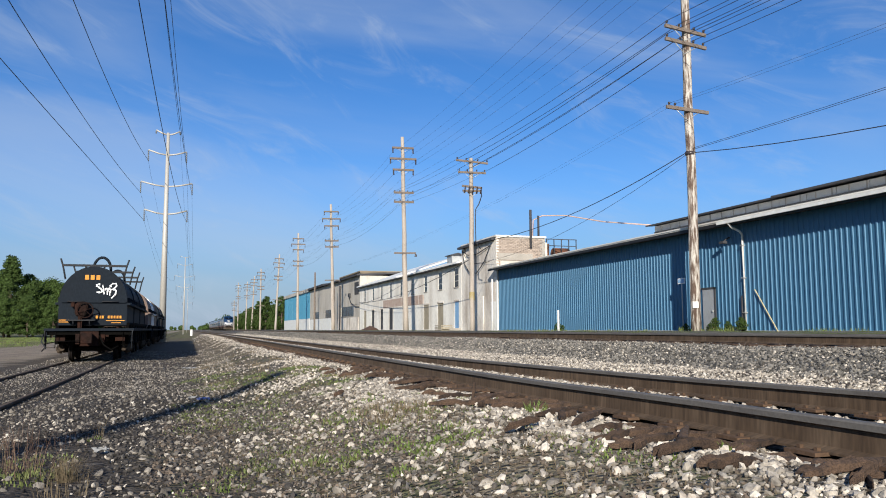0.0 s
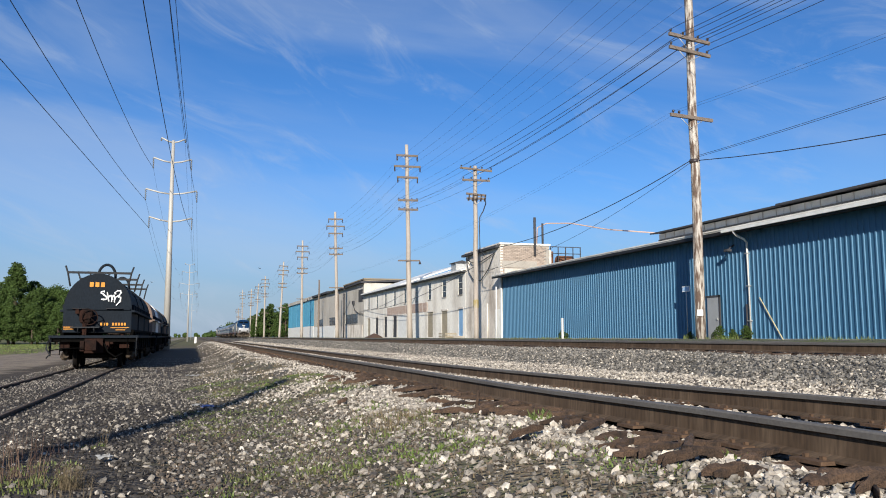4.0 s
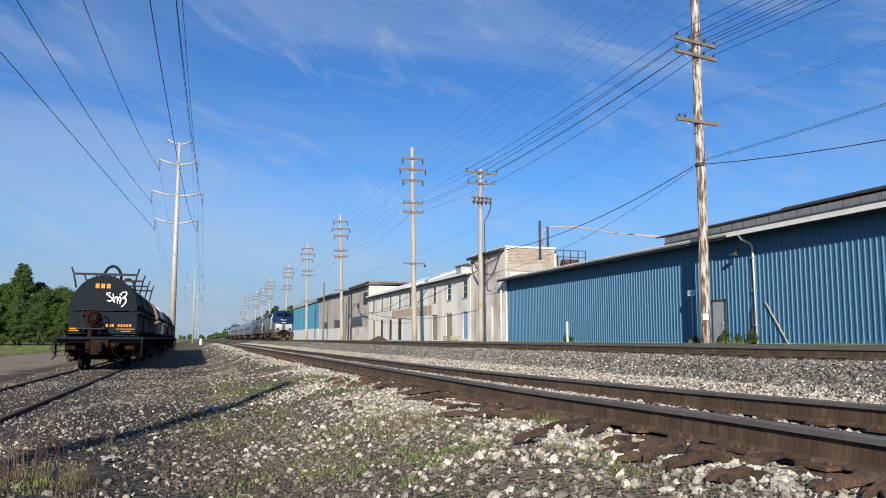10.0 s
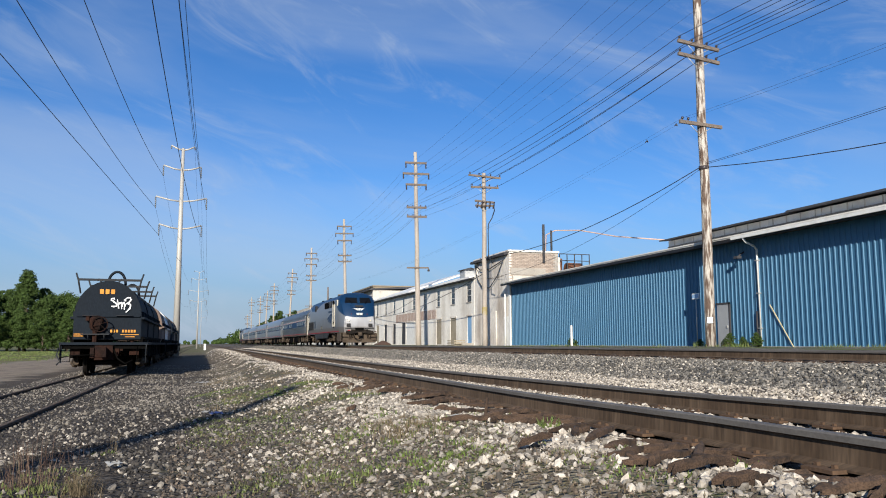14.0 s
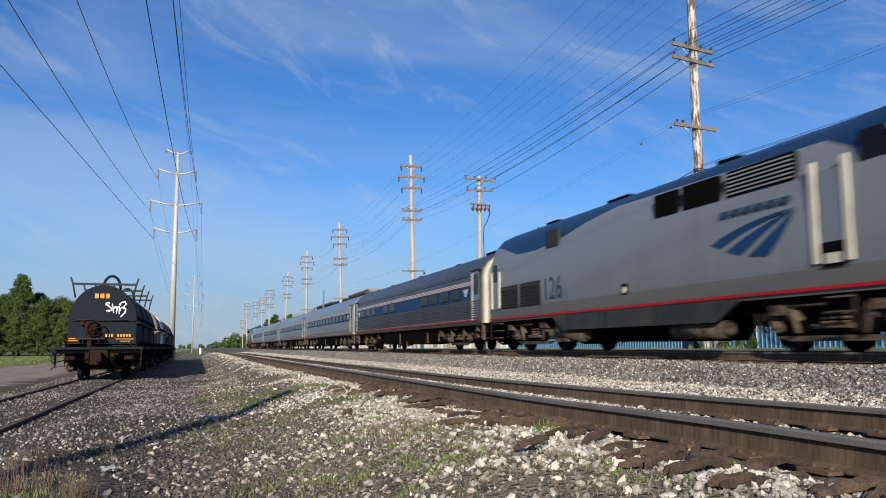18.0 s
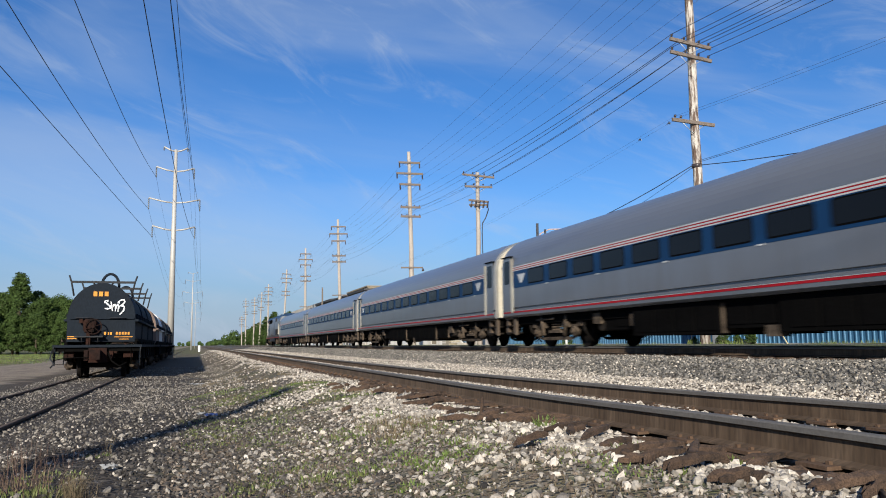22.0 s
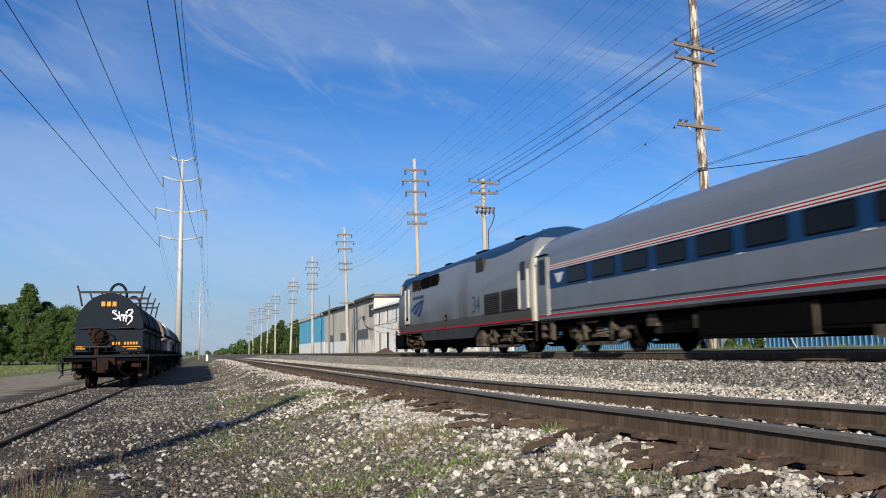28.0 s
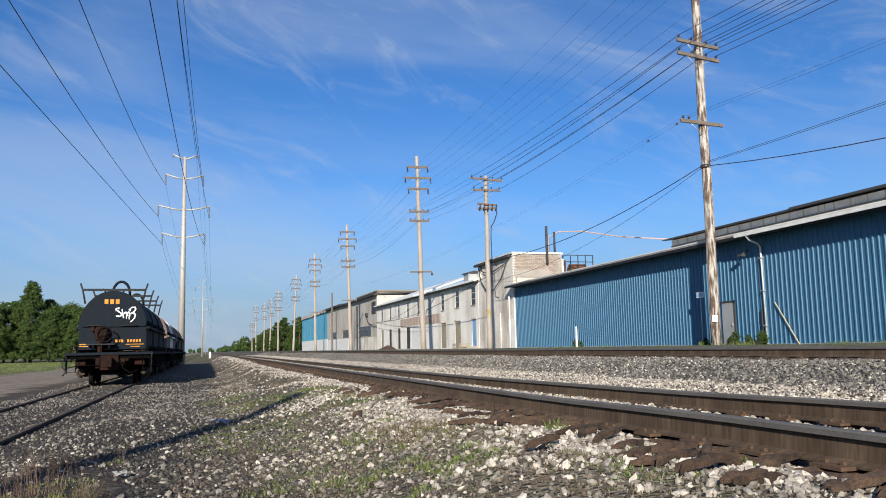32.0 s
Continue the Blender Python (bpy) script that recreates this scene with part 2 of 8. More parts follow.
def ground_z(x, y):
    x, y = np.asarray(x, float), np.asarray(y, float)
    bed = Z_NEAR - 0.178 - 0.03 * sstep(3, 18, y)
    lo = -3.0 + 3.4 * sstep(8, 30, y)
    left = -0.17 + (bed + 0.17) * np.clip((x - lo) / (1.7 - lo), 0, 1) ** 1.5
    # near stretch: a level gravel shelf between the siding and the shoulder
    shelf = -0.17 + 0.29 * sstep(-2.35, -1.1, x) + (bed - 0.12) * sstep(0.3, 1.7, x)
    left = shelf + (left - shelf) * sstep(10, 17, y)
    mid = bed + 0.0 * x
    low = bed - 0.06
    right = low + (Z_MAIN - 0.235 - low) * sstep(8.2, 10.0, x)
    left = np.where(np.abs(x - X_SIDING) < 2.4, np.maximum(left, -0.17 + 0.0 * x), left)
    z = np.where(x < 1.7, left, np.where(x < 5.6, mid + (low - mid) * sstep(4.9, 5.6, x), right))
    z = z + (0.04 + 0.012 * np.sin(y * 2.3 + 3 * x)) * sstep(1.3, 1.9, x) * sstep(2.68, 2.42, x) * sstep(26, 12, y)
    far_r = 0.82 + 0.0 * x
    z = np.where(x > 13.4, (Z_MAIN - 0.235) + (far_r - (Z_MAIN - 0.235)) * sstep(13.4, 15.5, x), z)
    bump = 0.018 * np.sin(x * 2.1 + 1.3 * np.sin(y * 1.1)) * np.sin(y * 1.7 + x) + 0.03 * np.sin(x * 0.7 + 0.5 * y) * np.sin(y * 0.43)
    damp = sstep(0.4, 1.4, np.abs(x - X_MAIN)) * sstep(0.9, 1.8, np.abs(x - X_NEAR)) * sstep(0.9, 1.8, np.abs(x - X_SIDING))
    return z + bump * damp * 0.8


def axis(stops):
    out = []
    for a, b, n in stops:
        out += list(np.linspace(a, b, n, endpoint=False))
    return np.array(out + [stops[-1][1]])


def ground_material():
    m = bpy.data.materials.new("gravel_and_dirt_ground")
    m.use_nodes = True
    n, l = m.node_tree.nodes, m.node_tree.links
    b = n["Principled BSDF"]
    b.inputs["Roughness"].default_value = 0.95
    b.inputs["Specular IOR Level"].default_value = 0.15
    tc = n.new("ShaderNodeTexCoord")
    sep = n.new("ShaderNodeSeparateXYZ")
    l.new(tc.outputs["Object"], sep.inputs[0])

    def noise_tex(scale, detail=4, rough=0.55):
        t = n.new("ShaderNodeTexNoise")
        t.inputs["Scale"].default_value, t.inputs["Detail"].default_value, t.inputs["Roughness"].default_value = scale, detail, rough
        l.new(tc.outputs["Object"], t.inputs["Vector"])
        return t.outputs[0]

    def rng(src, a, b_, c=0.0, d=1.0):
        r = n.new("ShaderNodeMapRange")
        for i, v in enumerate((a, b_, c, d)):
            r.inputs[i + 1].default_value = v
        l.new(src, r.inputs[0])
        return r.outputs[0]

    def math_(op, a, b_):
        r = n.new("ShaderNodeMath")
        r.operation = op
        for i, v in enumerate((a, b_)):
            if isinstance(v, (int, float)):
                r.inputs[i].default_value = v
            else:
                l.new(v, r.inputs[i])
        return r.outputs[0]

    def mixc(f, a, b_):
        r = n.new("ShaderNodeMixRGB")
        l.new(f, r.inputs[0])
        for i, v in ((1, a), (2, b_)):
            if isinstance(v, tuple):
                r.inputs[i].default_value = (*v, 1)
            else:
                l.new(v, r.inputs[i])
        return r.outputs[0]

    vor = n.new("ShaderNodeTexVoronoi")
    vor.inputs["Scale"].default_value = 22
    l.new(tc.outputs["Object"], vor.inputs["Vector"])
    cell = n.new("ShaderNodeSeparateColor")
    l.new(vor.outputs["Color"], cell.inputs[0])
    wob = noise_tex(0.8, 3)
    xw = math_("ADD", sep.outputs[0], rng(wob, 0, 1, -1.1, 1.1))
    # stone colours by cell
    grey = mixc(cell.outputs[0], (0.028, 0.023, 0.019), (0.115, 0.098, 0.082))
    pale = mixc(cell.outputs[0], (0.07, 0.055, 0.042), (0.25, 0.22, 0.185))
    blue = mixc(cell.outputs[0], (0.04, 0.037, 0.032), (0.2, 0.185, 0.16))
    dirt = mixc(noise_tex(6), (0.075, 0.058, 0.043), (0.14, 0.11, 0.082))
    dark = mixc(noise_tex(3, 6), (0.036, 0.03, 0.025), (0.075, 0.061, 0.05))
    grass = mixc(noise_tex(9, 6), (0.07, 0.1, 0.025), (0.15, 0.17, 0.06))
    dry = mixc(noise_tex(12, 6), (0.14, 0.115, 0.07), (0.23, 0.19, 0.12))
    col = mixc(rng(cell.outputs[1], 0.35, 0.5), dark, grey)
    # pale shoulder by the old track
    sh = math_("MULTIPLY", rng(xw, 0.5, 1.8), rng(xw, 5.9, 5.2))
    col = mixc(sh, col, mixc(rng(cell.outputs[1], 0.2, 0.3), dirt, pale))
    bt = rng(xw, 5.2, 5.9)
    col = mixc(bt, col, mixc(rng(cell.outputs[1], 0.25, 0.4), dirt, pale))
    mid = math_("MULTIPLY", rng(xw, 7.2, 7.6), rng(xw, 8.7, 8.2))
    col = mixc(math_("MULTIPLY", mid, 0.8), col, dirt)
    mb = rng(xw, 8.3, 8.8)
    col = mixc(mb, col, mixc(rng(cell.outputs[1], 0.1, 0.2), (0.085, 0.08, 0.076), blue))
    # weeds between the gravel
    gm = math_("MULTIPLY", rng(noise_tex(1.1, 6, 0.6), 0.38, 0.5), math_("MULTIPLY", rng(xw, -0.4, 0.6), rng(xw, 2.5, 1.8)))
    col = mixc(math_("MULTIPLY", gm, 0.5), col, mixc(rng(noise_tex(2.3), 0.36, 0.52), grass, dry))
    # bare soil further along, between the tracks
    col = mixc(math_("MULTIPLY", rng(sep.outputs[1], 20, 42, 0.0, 0.7), rng(xw, 2.6, 1.6)), col, mixc(noise_tex(2.5, 6), (0.09, 0.07, 0.052), (0.2, 0.165, 0.13)))
    verge = math_("MULTIPLY", rng(sep.outputs[1], 70, 130, 0.0, 0.75), rng(xw, 1.4, 0.2))
    col = mixc(verge, col, mixc(rng(noise_tex(0.5, 5), 0.35, 0.65), grass, dry))
    # grass field and dirt road beyond the siding
    fl = rng(math_("ADD", sep.outputs[0], rng(noise_tex(0.35, 3), 0, 1, -2, 2)), -5.6, -6.2)
    col = mixc(fl, col, mixc(rng(noise_tex(1.6, 8, 0.7), 0.45, 0.68), (0.3, 0.245, 0.19), (0.15, 0.122, 0.096)))
    f2 = rng(math_("ADD", sep.outputs[0], rng(noise_tex(0.2, 3), 0, 1, -2, 2)), -11.5, -12.2)
    col = mixc(f2, col, mixc(rng(noise_tex(0.6, 5), 0.35, 0.65), grass, dry))
    rt = rng(math_("ADD", sep.outputs[0], rng(noise_tex(0.7, 4), 0, 1, -1, 1)), 14.2, 15.0)
    col = mixc(rt, col, mixc(rng(noise_tex(0.9, 5), 0.42, 0.6), mixc(noise_tex(14), (0.11, 0.105, 0.095), (0.2, 0.18, 0.16)), grass))
    l.new(col, b.inputs["Base Color"])
    bp = n.new("ShaderNodeBump")
    bp.inputs["Strength"].default_value, bp.inputs["Distance"].default_value = 0.9, 0.035
    hgt = math_("ADD", rng(vor.outputs["Distance"], 0, 0.6, 1, 0), math_("MULTIPLY", noise_tex(60), 0.35))
    l.new(hgt, bp.inputs["Height"])
    l.new(bp.outputs[0], b.inputs["Normal"])
    return m


GROUND = ground_material()
gx = axis([(-2500, -300, 8), (-300, -40, 12), (-40, -8, 16), (-8, 16, 200), (16, 40, 10), (40, 300, 10), (300, 2500, 8)])
gy = axis([(-400, -20, 10), (-20, 0, 20), (0, 20, 160), (20, 60, 120), (60, 200, 60), (200, 600, 30), (600, 4000, 14)])
GX, GY = np.meshgrid(gx, gy)
GZ = ground_z(GX, GY)
verts = np.stack([GX.ravel(), GY.ravel(), GZ.ravel()], 1)
w = len(gx)
idx = (np.arange(len(gy) - 1)[:, None] * w + np.arange(w - 1)[None, :]).ravel()
faces = np.stack([idx, idx + 1, idx + w + 1, idx + w], 1)
tagged(raw("ground", verts.tolist(), faces.tolist(), GROUND, smooth=True),
       "railway yard ground of gravel, dirt and sparse weeds", "ground", kind="structure")

# ---- tracks ----
RAIL_PROF = ((-0.07, 0), (0.07, 0), (0.07, 0.012), (0.012, 0.03), (0.009, 0.128), (0.035, 0.138), (0.037, 0.168), (0.028, 0.176),
             (-0.028, 0.176), (-0.037, 0.168), (-0.035, 0.138), (-0.009, 0.128), (-0.012, 0.03), (-0.07, 0.012))


def rail(parent, x, z_of, ys, worn, tall=0.176):
    bm = B()
    rings = []
    for y in ys:
        zt = z_of(y)
        rings.append([bm.verts.new((x + px, y, zt - tall + pz * tall / 0.176)) for px, pz in RAIL_PROF])
    n = len(RAIL_PROF)
    for a, b in zip(rings, rings[1:]):
        for i in range(n):
            j = (i + 1) % n
            f = bm.faces.new((a[i], a[j], b[j], b[i]))
            f.material_index = 1 if i in (5, 6, 7, 8, 9) else 0
    return part("rail", bm, [STEEL_RUST, RAIL_HEAD if worn else STEEL_RUST], parent)


def make_tie(seed, length=2.36):
    r = random.Random(seed)
    bm = B()
    xs = [-length / 2 + length * i / 6 for i in range(7)]
    secs = []
    for x in xs:
        j = lambda a: r.uniform(-a, a)
        secs.append([(x + j(0.03), -0.11 + j(0.012), -0.16), (x, 0.11 + j(0.012), -0.16), (x, 0.115 + j(0.015), -0.02 + j(0.012)),
                     (x, 0.07, j(0.012)), (x, j(0.03), -0.004 + j(0.012)), (x, -0.08, j(0.01)), (x + j(0.03), -0.115 + j(0.015), -0.02 + j(0.012))])
    return loft(bm, secs)


def make_track(name, x, z, label, y0, y1, lean=None, worn=True, up=None, tall=0.176):
    t = thing(name, x, 0, 0, label, "railway track", kind="structure")
    up = up or (lambda y: 0.0)
    ys = list(np.arange(y0, 60, 1.0)) + list(np.arange(60, y1, 20.0)) + [y1]
    lean = lean or (lambda y: 0.0)
    rail(t, -0.755, lambda y: z + up(y), ys, worn, tall)
    rail(t, 0.755, lambda y: z - lean(y) + up(y), ys, worn, tall)
    return t


NEAR_TALL = 0.162
near_track = make_track("old_track", X_NEAR, Z_NEAR, "rusty rails of a little used track on decayed wooden ties", -6, 420, cant, True, rise, NEAR_TALL)
main_track = make_track("main_track", X_MAIN, Z_MAIN, "main line track with brown rails on grey ballast", -60, 900)
siding_track = make_track("siding_track", X_SIDING, Z_SIDING, "worn siding rails sunk in dark gravel", -6, 420, None, False)
ties = [make_tie(s) for s in range(6)]
tie_mesh = []
for bm in ties:
    me = bpy.data.meshes.new("tie")
    bm.to_mesh(me)
    bm.free()
    me.materials.append(TIE)
    tie_mesh.append(me)


def lay_ties(track, z, y0, y1, step, lean=None, drop=0.176, up=None):
    r = random.Random(7)
    y = y0
    while y < y1:
        ob = new("tie", r.choice(tie_mesh))
        ob.parent = track
        l = lean(y) if lean else 0
        ob.matrix_basis = pose(r.uniform(-0.06, 0.06), y + r.uniform(-0.03, 0.03), z - drop - l / 2 - 0.008 - r.uniform(0, 0.022) + (up(y) if up else 0), 0, math.degrees(math.atan2(l, 1.51)), r.uniform(-1.6, 1.6))
        y += step


lay_ties(near_track, Z_NEAR, 0.4, 60, 0.54, cant, NEAR_TALL, rise)
lay_ties(main_track, Z_MAIN, 4, 90, 0.54)
lay_ties(siding_track, Z_SIDING, 8, 30, 0.56)

# ---- buildings along the line ----
WALL_X, GZ0 = 26.0, 0.8
SHED_BLUE = mat("blue_sheet_steel", (0.05, 0.15, 0.255), 0.5, 0.1, 0.08, 0.35, 20, 0.05, 0.002, (0.04, 0.115, 0.195), 0.6, (1, 1, 0.15))
FASCIA = mat("white_fascia", (0.72, 0.69, 0.63), 0.6, 0, 0.1, 1, 20, 0.1, 0.003, (0.5, 0.46, 0.4), 0.6)
ROOF_DK = mat("dark_roofing", (0.05, 0.05, 0.055), 0.8, 0, 0.2, 1, 15, 0.2, 0.01)
PLASTER = mat("worn_white_plaster", (0.84, 0.8, 0.72), 0.9, 0, 0.16, 0.45, 7, 0.4, 0.012, (0.46, 0.4, 0.33), 0.7, (1, 1, 0.4))
PLASTER_D = mat("stained_plaster", (0.74, 0.68, 0.6), 0.9, 0, 0.2, 0.6, 8, 0.4, 0.012, (0.34, 0.27, 0.21), 0.9, (1, 1, 0.35))
BRICK_TAN = mat("tan_brick", (0.34, 0.275, 0.225), 0.9, 0, 0.2, 1.0, 14, 0.3, 0.01, (0.24, 0.19, 0.155), 0.7, obj=0.16)
BRICK_OLD = mat("exposed_old_brick", (0.42, 0.3, 0.24), 0.9, 0, 0.3, 2.0, 10, 0.4, 0.01, (0.55, 0.48, 0.42), 0.7)
MORTAR = mat("mortar", (0.34, 0.31, 0.27), 0.95, 0, 0.15, 1, 20, 0.3, 0.004)
GREY_WALL = mat("grey_block_wall", (0.5, 0.46, 0.4), 0.9, 0, 0.15, 0.5, 10, 0.3, 0.01, (0.29, 0.26, 0.22), 0.75, (1, 1, 0.4))
CYAN = mat("light_blue_sheet", (0.1, 0.38, 0.54), 0.6, 0, 0.1, 0.4, 12, 0.1, 0.005, (0.09, 0.33, 0.5), 0.8, (1, 1, 0.2))
BOARD = mat("weathered_boarding", (0.34, 0.29, 0.21), 0.9, 0, 0.2, 1, 15, 0.3, 0.005)
DOOR_BLUE = mat("blue_door_paint", (0.22, 0.4, 0.62), 0.6, 0, 0.1, 1, 15, 0.1, 0.003)
DOOR_GREY = mat("grey_door_paint", (0.34, 0.35, 0.36), 0.6, 0, 0.1, 1, 15, 0.1, 0.003)
TAN = mat("tan_stucco", (0.27, 0.22, 0.155), 0.9, 0, 0.1, 0.5, 10, 0.2, 0.01)
WIN_DK = glass("dark_window_glass", (0.02, 0.022, 0.025), 0.2)
RUST = mat("rusted_steel", (0.2, 0.085, 0.045), 0.9, 0.2, 0.3, 2, 20, 0.3, 0.004, (0.09, 0.05, 0.035), 0.7)
COPPERY = mat("pinkish_pipe_wrap", (0.55, 0.4, 0.34), 0.7, 0, 0.15, 2, 20, 0.1)
YELLOW = mat("pale_yellow_lumber", (0.55, 0.47, 0.28), 0.8, 0, 0.1, 2, 20, 0.2, 0.003)


def wall_block(parent, y0, y1, z0, z1, holes, material, label="", th=0.35, name="front_wall"):
    """A front wall with real openings (ya, yb, za, zb): one mesh cut on a grid."""
    ys = sorted({y0, y1, *[v for h in holes for v in h[:2]]})
    zs = sorted({z0, z1, *[v for h in holes for v in h[2:4]]})
    bm = B()
    grid = {}

    def vert(x, i, k):
        key = (x, i, k)
        if key not in grid:
            grid[key] = bm.verts.new((x, ys[i], zs[k]))
        return grid[key]
    solid = {}
    for i in range(len(ys) - 1):
        for k in range(len(zs) - 1):
            cy, cz = (ys[i] + ys[i + 1]) / 2, (zs[k] + zs[k + 1]) / 2
            solid[i, k] = not any(h[0] < cy < h[1] and h[2] < cz < h[3] for h in holes)
    for (i, k), on in solid.items():
        if not on:
            continue
        for x, order in ((0.0, 1), (th, -1)):
            bm.faces.new([vert(x, *p) for p in ((i, k), (i, k + 1), (i + 1, k + 1), (i + 1, k))][::order])
        for di, dk, a, b in ((-1, 0, (i, k), (i, k + 1)), (1, 0, (i + 1, k), (i + 1, k + 1)), (0, -1, (i, k), (i + 1, k)), (0, 1, (i, k + 1), (i + 1, k + 1))):
            if not solid.get((i + di, k + dk), False):
                bm.faces.new((vert(0.0, *a), vert(th, *a), vert(th, *b), vert(0.0, *b)))
    bmesh.ops.recalc_face_normals(bm, faces=bm.faces)
    return part(name, bm, material, parent, label)


def window_unit(parent, y0, y1, z0, z1, frame_mat, rows=3, depth=0.035, cols=1):
    w = part("window", box(B(), depth, depth + 0.05, y0, y1, z0, z1), WIN_DK, parent)
    for k in range(rows + 1):
        z = z0 + (z1 - z0) * k / rows
        part("window_bar", box(B(), depth - 0.03, depth, y0, y1, max(z - 0.016, z0), min(z + 0.016, z1)), frame_mat, w)
    for k in range(1, cols):
        y = y0 + (y1 - y0) * k / cols
        part("window_bar", box(B(), depth - 0.03, depth, y - 0.025, y + 0.025, z0, z1), frame_mat, w)
    part("sill", box(B(), -0.06, 0.1, y0 - 0.08, y1 + 0.08, z0 - 0.1, z0), MORTAR, w)
    return w


def closed_back(parent, x0, x1, y0, y1, h, material):
    """Side and back walls that close a building."""
    part("end_wall", box(B(), x0, x1, y0 + 0.02, y0 + 0.3, 0, h), material, parent)
    part("end_wall", box(B(), x0, x1, y1 - 0.3, y1 - 0.02, 0, h), material, parent)
    part("back_wall", box(B(), x1, x1 + 0.3, y0, y1, 0, h), material, parent)


# blue shed
shed = thing("blue_shed", WALL_X, 20, GZ0, "long blue corrugated metal shed with white fascia", "warehouse")
panel_w = 0.915
prof = []
for k in range(3):
    y = k * 0.305
    prof += [(y, 0), (y + 0.2, 0), (y + 0.222, -0.04), (y + 0.283, -0.04)]
prof.append((panel_w, 0))
bm = B()
a = [bm.verts.new((px, py, 0.0)) for py, px in prof]
b = [bm.verts.new((px, py, 5.32)) for py, px in prof]
for i in range(len(prof) - 1):
    bm.faces.new((a[i + 1], a[i], b[i], b[i + 1]))
me = bpy.data.meshes.new("wall_panel")
bm.to_mesh(me)
bm.free()
me.materials.append(SHED_BLUE)
y = -44.0
while y < 45.2 - panel_w * 0.5:
    ob = new("wall_panel", me)
    ob.parent = shed
    ob.matrix_basis = pose(0, y, 0)
    y += panel_w
part("inner_wall", box(B(), 0.05, 0.25, -44, 45.2, 0, 5.32), ROOF_DK, shed)
part("base_flashing", box(B(), -0.06, 0.05, -44, 45.2, -0.1, 0.06), METAL_G, shed)
part("fascia", box(B(), -0.86, -0.78, -44, 45.3, 5.4, 5.46), FASCIA, shed, "white painted fascia")
# added black strip: the eave's shade drawn as a solid line below the fascia
part("fascia_shadow_strip", box(B(), -0.85, -0.78, -44, 45.3, 5.24, 5.396), DARK, shed, "black strip standing in for the eave's shade")
part("gutter", box(B(), -0.96, -0.865, -44, 13.2, 5.3, 5.44), WHITE, shed, "white gutter")
part("roof", prism(B(), ((-0.9, 5.46), (-0.9, 5.53), (9, 6.9), (9, 6.8)), -44, 45.3), FASCIA, shed, "pale metal roof")
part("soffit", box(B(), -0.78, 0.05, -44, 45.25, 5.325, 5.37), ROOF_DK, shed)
for k in range(34):
    ya = -44 + k * 2.25
    part("monitor_panel", box(B(), 8, 8.3, ya + 0.02, ya + 2.23, 5.5, 7.95), FASCIA, shed)
for k in range(64):
    part("monitor_batten", box(B(), 7.96, 7.998, -44 + 1.2 * k, -43.94 + 1.2 * k, 5.5, 7.95), GREY_WALL, shed)
part("monitor_core", box(B(), 8.05, 8.35, -44, 32.4, 5.5, 7.9), GREY_WALL, shed)
part("monitor_trim", box(B(), 7.86, 8.0, -44, 32.4, 7.42, 7.5), ROOF_DK, shed)
part("monitor_roof", prism(B(), ((7.4, 8.0), (7.4, 8.12), (14, 8.9), (14, 8.75)), -44, 19.0), ROOF_DK, shed, "dark roof edge")
part("monitor_roof", prism(B(), ((7.5, 7.97), (7.5, 8.06), (14, 8.8), (14, 8.65)), 19.0, 33), ROOF_DK, shed)
part("wall_vent", box(B(), 7.97, 8.05, 22.6, 24.6, 7.0, 7.4), ROOF_DK, shed)
part("end_wall", box(B(), 0.25, 14, 45.0, 45.2, 0, 6.2), GREY_WALL, shed)
part("back_wall", box(B(), 14, 14.3, -44, 45.2, 0, 8.6), GREY_WALL, shed)
d = part("door", box(B(), -0.08, -0.045, 14.75, 15.72, 0.02, 2.2), DOOR_GREY, shed, "grey steel door")
part("door_frame", box(B(), -0.1, -0.04, 14.65, 14.75, 0, 2.3), ROOF_DK, d)
part("door_frame", box(B(), -0.1, -0.04, 14.65, 15.8, 2.2, 2.3), ROOF_DK, d)
part("door_handle", box(B(), -0.13, -0.08, 14.85, 14.93, 1.0, 1.12), METAL_G, d)
bm = tube(B(), [(-0.9, 12.35, 5.3), (-0.72, 12.35, 5.1), (-0.25, 12.35, 4.92), (-0.11, 12.35, 4.75), (-0.11, 12.35, 0.05)], 0.055, 10)
part("downspout", bm, WHITE, shed, "white downspout")
for z in (0.9, 2.6, 4.2):
    part("pipe_strap", box(B(), -0.2, -0.03, 12.26, 12.44, z, z + 0.05), METAL_G, shed)
part("lower_pipe", cyl(B(), (-0.12, 12.55, 0), (-0.12, 12.55, 1.75), 0.05, 0.05, 8), WIRE, shed)
bm = tube(B(), [(-0.05, 13.4, 4.75), (-0.3, 13.35, 4.62), (-0.45, 13.3, 4.5)], 0.04)
box(bm, -0.6, -0.35, 13.2, 13.5, 4.4, 4.52)
part("wall_lamp", bm, ROOF_DK, shed, "unlit gooseneck wall lamp")
part("corner_trim", box(B(), -0.1, 0.03, 45.0, 45.32, 0, 5.3), WHITE, shed, "white corner trim")
part("drain_pipe", cyl(B(), (-0.2, 45.9, 0), (-0.2, 45.9, 4.6), 0.07, 0.07, 8), WHITE, shed)

